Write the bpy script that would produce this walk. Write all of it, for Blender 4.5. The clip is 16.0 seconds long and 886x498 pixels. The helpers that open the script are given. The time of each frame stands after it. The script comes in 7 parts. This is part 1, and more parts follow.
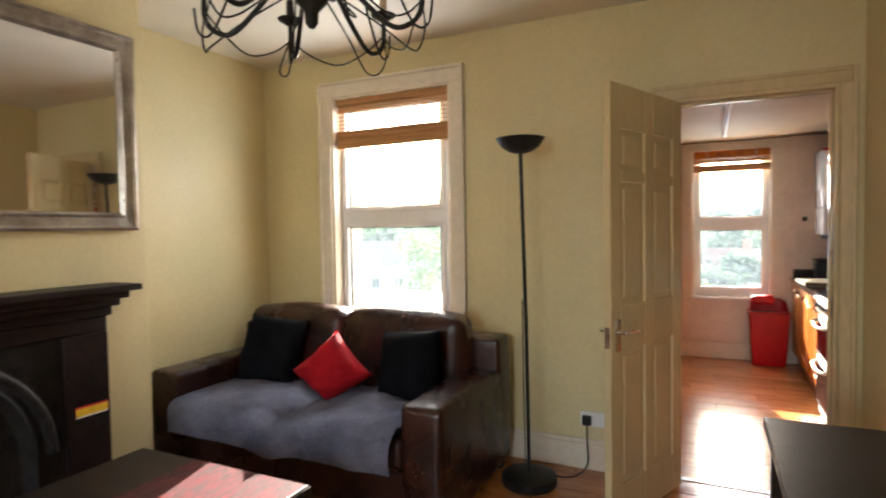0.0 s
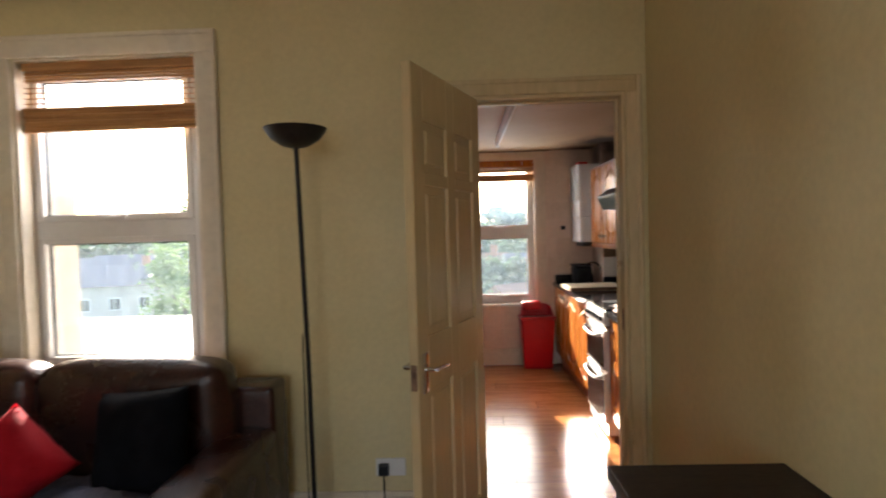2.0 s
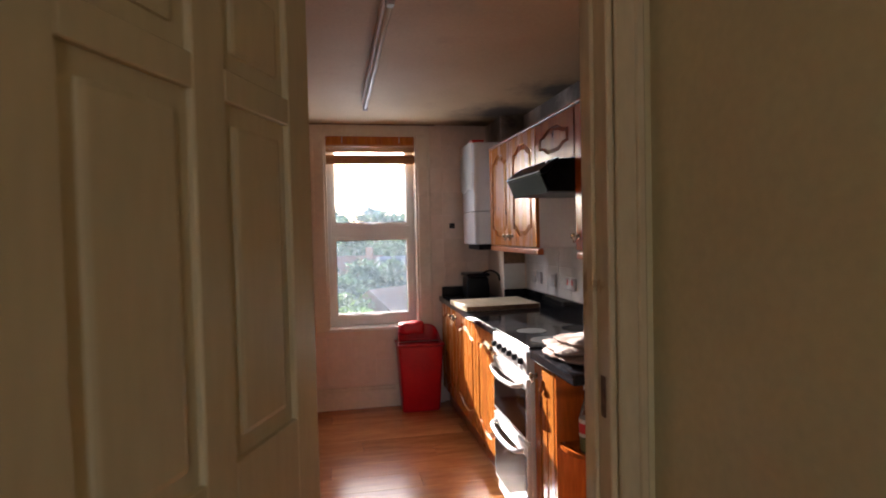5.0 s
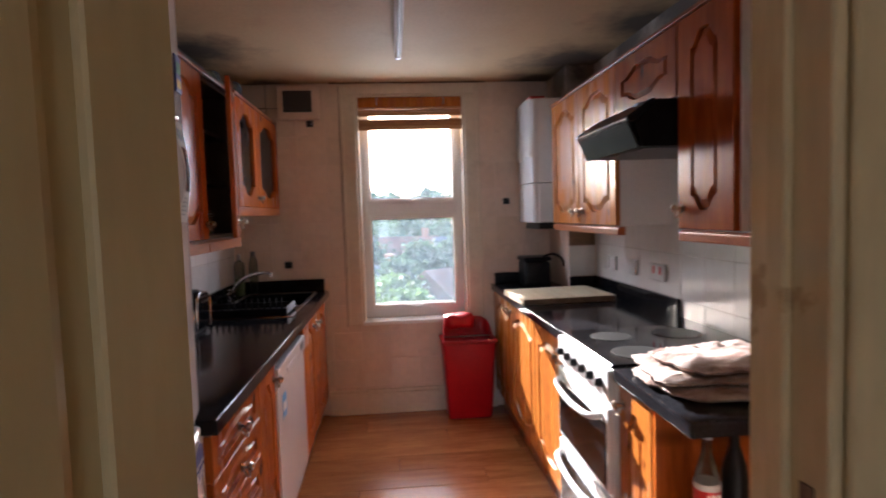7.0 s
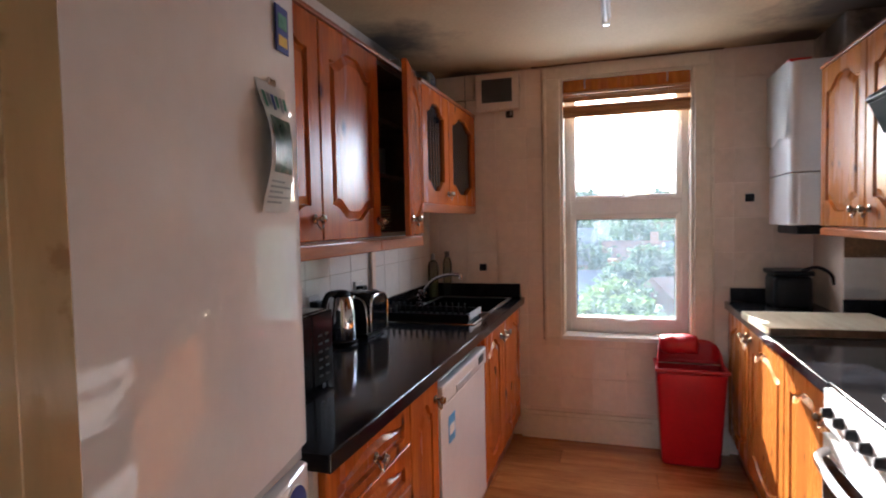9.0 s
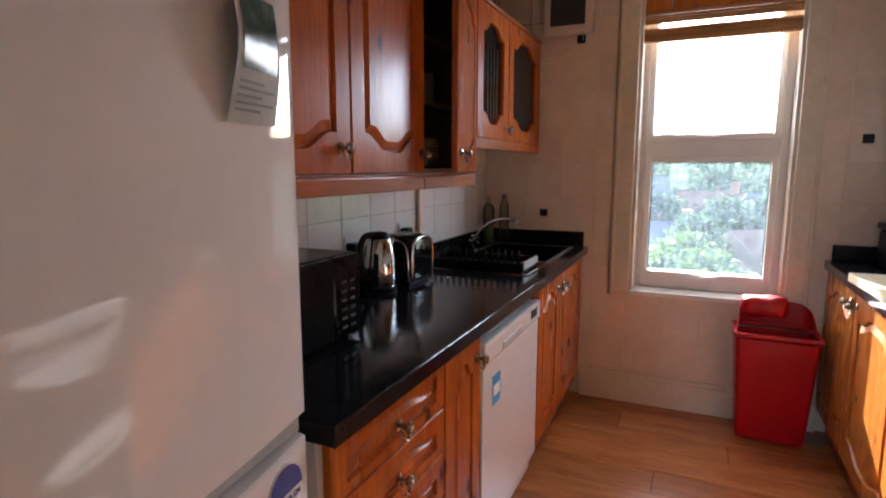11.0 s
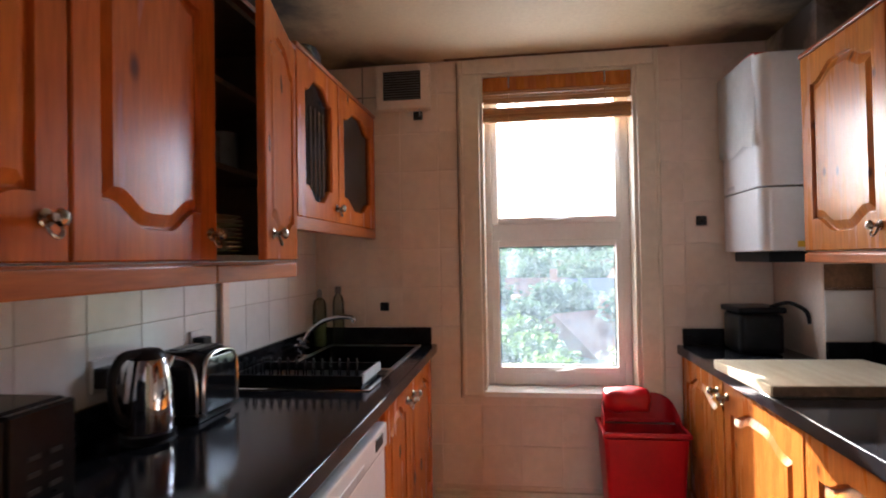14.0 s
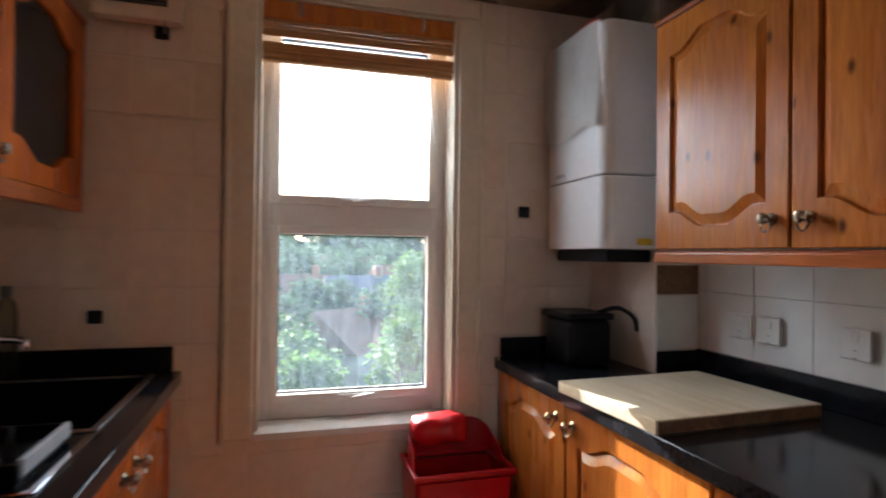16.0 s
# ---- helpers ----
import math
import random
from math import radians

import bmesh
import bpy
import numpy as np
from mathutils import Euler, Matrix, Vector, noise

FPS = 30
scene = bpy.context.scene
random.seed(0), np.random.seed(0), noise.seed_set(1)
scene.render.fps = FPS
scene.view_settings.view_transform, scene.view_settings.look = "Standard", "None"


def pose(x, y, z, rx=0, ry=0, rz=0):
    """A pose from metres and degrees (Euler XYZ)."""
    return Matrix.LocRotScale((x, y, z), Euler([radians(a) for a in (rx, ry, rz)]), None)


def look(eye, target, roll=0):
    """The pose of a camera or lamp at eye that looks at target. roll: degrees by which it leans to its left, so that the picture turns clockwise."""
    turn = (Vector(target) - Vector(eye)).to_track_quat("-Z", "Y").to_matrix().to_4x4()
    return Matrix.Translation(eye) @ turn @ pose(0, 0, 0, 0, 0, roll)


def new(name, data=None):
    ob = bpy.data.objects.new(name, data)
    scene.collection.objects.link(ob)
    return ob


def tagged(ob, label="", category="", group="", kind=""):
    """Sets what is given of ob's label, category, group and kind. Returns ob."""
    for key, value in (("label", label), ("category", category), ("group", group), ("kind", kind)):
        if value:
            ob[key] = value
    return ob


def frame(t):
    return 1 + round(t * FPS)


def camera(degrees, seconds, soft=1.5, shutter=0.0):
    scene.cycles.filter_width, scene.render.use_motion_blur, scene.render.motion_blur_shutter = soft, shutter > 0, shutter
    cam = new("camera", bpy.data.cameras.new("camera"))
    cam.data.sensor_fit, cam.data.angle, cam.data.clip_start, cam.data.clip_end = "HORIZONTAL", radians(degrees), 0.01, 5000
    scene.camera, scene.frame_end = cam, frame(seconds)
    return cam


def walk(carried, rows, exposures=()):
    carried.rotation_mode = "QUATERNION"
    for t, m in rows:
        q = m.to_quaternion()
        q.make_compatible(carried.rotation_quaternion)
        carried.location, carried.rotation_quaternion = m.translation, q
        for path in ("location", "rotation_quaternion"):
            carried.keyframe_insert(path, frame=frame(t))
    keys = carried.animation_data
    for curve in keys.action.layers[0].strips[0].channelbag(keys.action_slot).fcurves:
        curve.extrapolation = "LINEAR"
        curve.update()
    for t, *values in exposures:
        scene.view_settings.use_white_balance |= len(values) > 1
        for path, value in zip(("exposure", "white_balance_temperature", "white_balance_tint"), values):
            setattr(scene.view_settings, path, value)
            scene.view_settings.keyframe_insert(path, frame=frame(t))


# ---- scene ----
cam = camera(76.8, 16.0, soft=1.9, shutter=0.5)
PATH = [
    (0, (0.55, 1.776, 1.394), (-0.31, 3.58, 1.322), -0.9),
    (0.5, (0.447, 1.84, 1.395), (-0.184, 3.737, 1.334), -2.3),
    (1, (0.406, 1.966, 1.395), (-0.033, 3.915, 1.297), -1.6),
    (1.5, (0.362, 2.17, 1.402), (0.094, 4.152, 1.382), -2.4),
    (2, (0.322, 2.33, 1.417), (0.256, 4.328, 1.359), -1.6),
    (2.5, (0.243, 2.533, 1.432), (0.495, 4.517, 1.431), -3.3),
    (3, (0.194, 2.74, 1.425), (0.605, 4.695, 1.347), -2.5),
    (5.5, (0.532, 3.984, 1.37), (0.902, 5.948, 1.312), -1.2),
    (6, (0.571, 4.139, 1.355), (0.931, 6.103, 1.251), -1.4),
    (6.5, (0.601, 4.302, 1.352), (0.911, 6.277, 1.299), -0.6),
    (7, (0.616, 4.425, 1.36), (0.788, 6.413, 1.235), -1.8),
    (7.5, (0.676, 4.549, 1.361), (0.523, 6.541, 1.263), -1.1),
    (8, (0.736, 4.658, 1.351), (0.399, 6.628, 1.275), -0.6),
    (8.5, (0.733, 4.751, 1.343), (0.251, 6.69, 1.262), -1.1),
    (11, (0.698, 5.086, 1.305), (-0.118, 6.889, 1.016), 0.0),
    (11.5, (0.691, 5.135, 1.292), (-0.054, 6.949, 0.901), 0.3),
    (12, (0.636, 5.224, 1.281), (0.014, 7.076, 0.855), 0.6),
    (12.5, (0.604, 5.28, 1.284), (0.148, 7.193, 0.919), -0.6),
    (13, (0.603, 5.334, 1.291), (0.251, 7.3, 1.174), -1.9),
    (13.5, (0.604, 5.408, 1.281), (0.26, 7.378, 1.314), -2.3),
    (14, (0.571, 5.547, 1.284), (0.297, 7.528, 1.316), -1.0),
    (14.5, (0.503, 5.706, 1.274), (0.398, 7.702, 1.332), -0.5),
    (15, (0.429, 5.876, 1.289), (0.547, 7.871, 1.363), -1.5),
    (15.5, (0.439, 6.038, 1.27), (0.728, 8.017, 1.305), 0.1),
    (16, (0.471, 6.21, 1.265), (1.03, 8.131, 1.283), 0.7),
]
EXPOSURES = [(0.0, 3.27, 6500, 10), (1.5, 2.83, 6500, 11), (3.0, 2.27, 6400, 16), (5.5, 2.42, 6000, 17), (7.0, 2.6, 5700, 16), (8.5, 2.82, 5600, 12), (11.0, 2.82, 5650, 11), (13.5, 2.94, 5740, 12), (14.5, 2.8, 5780, 11), (16.0, 2.3, 5700, 8)]
walk(cam, [(t, look(eye, target, roll)) for t, eye, target, roll in PATH], EXPOSURES)

# ---------------------------------------------------------------- world, sun
SUN_TRAVEL = Vector((0.275, -1.0, -0.407)).normalized()
world = bpy.data.worlds.new("sky")
scene.world = world
world.use_nodes = True
wn = world.node_tree
sky = wn.nodes.new("ShaderNodeTexSky")
sky.sky_type = "NISHITA"
sky.sun_disc = False
sky.sun_elevation = math.asin(-SUN_TRAVEL.z)
sky.sun_rotation = math.atan2(-SUN_TRAVEL.x, -SUN_TRAVEL.y)
sky.air_density, sky.dust_density, sky.ozone_density = 1.0, 2.5, 1.0
wn.links.new(sky.outputs[0], wn.nodes["Background"].inputs[0])
wn.nodes["Background"].inputs[1].default_value = 0.15
sun_data = bpy.data.lights.new("sun", "SUN")
sun_data.energy, sun_data.angle, sun_data.color = 5.0, radians(0.5), (1.0, 0.93, 0.82)
sun = new("sun", sun_data)


def sky_lamp(name, x, y, z, width, height, power, turn):
    """The sky's light in a window opening."""
    la = bpy.data.lights.new(name, "AREA")
    la.shape, la.size, la.size_y, la.energy, la.color = "RECTANGLE", width, height, power, (0.86, 0.93, 1.0)
    ob = new(name, la)
    ob.matrix_world = pose(x, y, z, 90, 0, turn)
    return ob


sky_lamp("kitchen_window_sky", 0.749, 8.447, 1.80, 0.57, 0.50, 2.0, 180)
sky_lamp("living_window_sky", -1.41, 5.167, 1.93, 0.72, 0.5, 2.5, 180)
sky_lamp("front_window_sky", -0.5, -1.05, 1.52, 2.3, 1.35, 8.6, 0)
sun.matrix_world = look((0, 20, 12), Vector((0, 20, 12)) + SUN_TRAVEL)


# ---------------------------------------------------------------- materials
def mat(name, c1, c2=None, rough=0.5, metal=0.0, scale=6.0, stretch=(1, 1, 1), bump=0.05, fine=60.0,
        coat=0.0, piece=0.0, spec=0.5, wear=0.12, knots=0.0):
    """A surface with two scales of variation: broad mottling between c1 and c2, and fine grain with relief."""
    m = bpy.data.materials.new(name)
    m.use_nodes = True
    nt = m.node_tree
    N, L = nt.nodes, nt.links
    b = N["Principled BSDF"]
    c2 = c2 or tuple(v * 0.8 for v in c1)
    tc, info, mp = N.new("ShaderNodeTexCoord"), N.new("ShaderNodeObjectInfo"), N.new("ShaderNodeMapping")
    off = N.new("ShaderNodeVectorMath")
    off.operation = "MULTIPLY_ADD"
    L.new(info.outputs["Random"], off.inputs[0])
    off.inputs[1].default_value = (31, 17, 23)
    L.new(tc.outputs["Object"], off.inputs[2])
    L.new(off.outputs[0], mp.inputs[0])
    mp.inputs["Scale"].default_value = stretch
    n1, n2 = N.new("ShaderNodeTexNoise"), N.new("ShaderNodeTexNoise")
    for n, s, d in ((n1, scale, 5.0), (n2, fine, 4.0)):
        n.inputs["Scale"].default_value = s
        n.inputs["Detail"].default_value = d
        L.new(mp.outputs[0], n.inputs["Vector"])
    mix = N.new("ShaderNodeMix")
    mix.data_type = "RGBA"
    mix.inputs[6].default_value, mix.inputs[7].default_value = (*c1, 1), (*c2, 1)
    ramp = N.new("ShaderNodeMapRange")
    ramp.inputs[1].default_value, ramp.inputs[2].default_value = 0.35, 0.65
    L.new(n1.outputs[0], ramp.inputs[0])
    L.new(ramp.outputs[0], mix.inputs[0])
    out = mix.outputs[2]
    hsv = N.new("ShaderNodeHueSaturation")
    L.new(out, hsv.inputs["Color"])
    val = N.new("ShaderNodeMapRange")
    val.inputs[1].default_value, val.inputs[2].default_value = 0.25, 0.75
    val.inputs[3].default_value, val.inputs[4].default_value = 1 - wear, 1 + wear
    L.new(n2.outputs[0], val.inputs[0])
    if piece:
        add = N.new("ShaderNodeMath")
        add.operation = "MULTIPLY_ADD"
        L.new(info.outputs["Random"], add.inputs[0])
        add.inputs[1].default_value = piece
        sub = N.new("ShaderNodeMath")
        sub.operation = "SUBTRACT"
        L.new(val.outputs[0], sub.inputs[0])
        sub.inputs[1].default_value = piece / 2
        L.new(sub.outputs[0], add.inputs[2])
        L.new(add.outputs[0], hsv.inputs["Value"])
    else:
        L.new(val.outputs[0], hsv.inputs["Value"])
    out = hsv.outputs[0]
    if knots:
        vo, wob = N.new("ShaderNodeTexVoronoi"), N.new("ShaderNodeMapRange")
        sep, km = N.new("ShaderNodeSeparateXYZ"), N.new("ShaderNodeCombineXYZ")
        squash = N.new("ShaderNodeMath")
        squash.operation = "MULTIPLY"
        squash.inputs[1].default_value = 0.55
        L.new(off.outputs[0], sep.inputs[0])
        L.new(sep.outputs[1], km.inputs[0])
        L.new(sep.outputs[2], squash.inputs[0])
        L.new(squash.outputs[0], km.inputs[1])
        vo.voronoi_dimensions = "2D"
        vo.inputs["Scale"].default_value = knots
        L.new(km.outputs[0], vo.inputs["Vector"])
        wob.inputs[1].default_value, wob.inputs[2].default_value = 0.022, 0.07
        wob.inputs[3].default_value, wob.inputs[4].default_value = 0.92, 0.0
        L.new(vo.outputs["Distance"], wob.inputs[0])
        km2 = N.new("ShaderNodeMix")
        km2.data_type = "RGBA"
        L.new(wob.outputs[0], km2.inputs[0])
        L.new(out, km2.inputs[6])
        km2.inputs[7].default_value = (c1[0] * 0.16, c1[1] * 0.13, c1[2] * 0.25, 1)
        out = km2.outputs[2]
    L.new(out, b.inputs["Base Color"])
    rr = N.new("ShaderNodeMapRange")
    rr.inputs[3].default_value, rr.inputs[4].default_value = (rough * 0.7, rough * 1.35) if rough < 0.16 else (rough - 0.08, min(rough + 0.1, 1))
    L.new(n1.outputs[0], rr.inputs[0])
    L.new(rr.outputs[0], b.inputs["Roughness"])
    b.inputs["Metallic"].default_value = metal
    b.inputs["Specular IOR Level"].default_value = spec
    if coat:
        b.inputs["Coat Weight"].default_value = coat
        b.inputs["Coat Roughness"].default_value = 0.08
    if bump:
        bp = N.new("ShaderNodeBump")
        bp.inputs["Strength"].default_value = bump
        bp.inputs["Distance"].default_value = 0.01
        L.new(n2.outputs[0], bp.inputs["Height"])
        L.new(bp.outputs[0], b.inputs["Normal"])
    return m


def glass_mat(name, tint=(1, 1, 1), film=0.04):
    """A thin pane: see-through, with gloss and a faint film of dirt in streaks, its blue standing in for haze."""
    m = bpy.data.materials.new(name)
    m.use_nodes = True
    N, L = m.node_tree.nodes, m.node_tree.links
    N.remove(N["Principled BSDF"])
    out = N["Material Output"]
    tr, gl, di = N.new("ShaderNodeBsdfTransparent"), N.new("ShaderNodeBsdfGlossy"), N.new("ShaderNodeBsdfTranslucent")
    tr.inputs[0].default_value = (*tint, 1)
    gl.inputs["Roughness"].default_value = 0.02
    fr = N.new("ShaderNodeFresnel")
    fr.inputs[0].default_value = 1.45
    m1, m2 = N.new("ShaderNodeMixShader"), N.new("ShaderNodeMixShader")
    L.new(fr.outputs[0], m1.inputs[0])
    L.new(tr.outputs[0], m1.inputs[1])
    L.new(gl.outputs[0], m1.inputs[2])
    tc, mp, no, mr = (N.new("ShaderNodeTexCoord"), N.new("ShaderNodeMapping"), N.new("ShaderNodeTexNoise"), N.new("ShaderNodeMapRange"))
    mp.inputs["Scale"].default_value = (9, 1, 2.5)
    no.inputs["Detail"].default_value = 6
    L.new(tc.outputs["Object"], mp.inputs[0])
    L.new(mp.outputs[0], no.inputs["Vector"])
    L.new(no.outputs[0], mr.inputs[0])
    mr.inputs[1].default_value, mr.inputs[2].default_value = 0.3, 0.75
    mr.inputs[3].default_value, mr.inputs[4].default_value = film * 0.4, film * 2
    # The blue tint lays outdoor haze over the view.
    di.inputs[0].default_value = (0.66, 0.84, 1.0, 1)
    L.new(mr.outputs[0], m2.inputs[0])
    L.new(m1.outputs[0], m2.inputs[1])
    L.new(di.outputs[0], m2.inputs[2])
    L.new(m2.outputs[0], out.inputs[0])
    return m


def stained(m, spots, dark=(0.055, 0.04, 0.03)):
    """Dark blooms, most of them black mould, round given places (x, y, z, radius), broken up by noise."""
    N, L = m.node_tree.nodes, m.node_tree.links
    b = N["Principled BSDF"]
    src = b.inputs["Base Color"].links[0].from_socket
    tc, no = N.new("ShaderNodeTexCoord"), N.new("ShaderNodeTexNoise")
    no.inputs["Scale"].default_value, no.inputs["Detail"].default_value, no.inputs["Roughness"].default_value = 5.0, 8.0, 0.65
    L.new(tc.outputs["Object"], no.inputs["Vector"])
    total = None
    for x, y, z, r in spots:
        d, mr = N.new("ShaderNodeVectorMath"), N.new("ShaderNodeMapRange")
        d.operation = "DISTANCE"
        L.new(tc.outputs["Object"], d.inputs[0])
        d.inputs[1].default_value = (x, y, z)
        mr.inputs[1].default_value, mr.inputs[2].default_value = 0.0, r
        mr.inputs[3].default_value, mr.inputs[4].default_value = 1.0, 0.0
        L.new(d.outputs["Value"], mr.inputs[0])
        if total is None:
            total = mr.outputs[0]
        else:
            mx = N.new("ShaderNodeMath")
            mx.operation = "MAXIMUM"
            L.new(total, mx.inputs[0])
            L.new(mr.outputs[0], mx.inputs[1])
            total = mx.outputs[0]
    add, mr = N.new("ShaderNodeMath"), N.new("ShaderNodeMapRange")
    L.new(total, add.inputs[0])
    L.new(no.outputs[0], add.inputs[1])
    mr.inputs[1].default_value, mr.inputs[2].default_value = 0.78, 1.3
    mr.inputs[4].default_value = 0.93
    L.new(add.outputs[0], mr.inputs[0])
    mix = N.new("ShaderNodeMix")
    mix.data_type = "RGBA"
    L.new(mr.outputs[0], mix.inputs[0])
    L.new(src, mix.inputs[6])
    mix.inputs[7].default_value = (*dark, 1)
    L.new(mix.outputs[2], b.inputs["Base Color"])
    return m


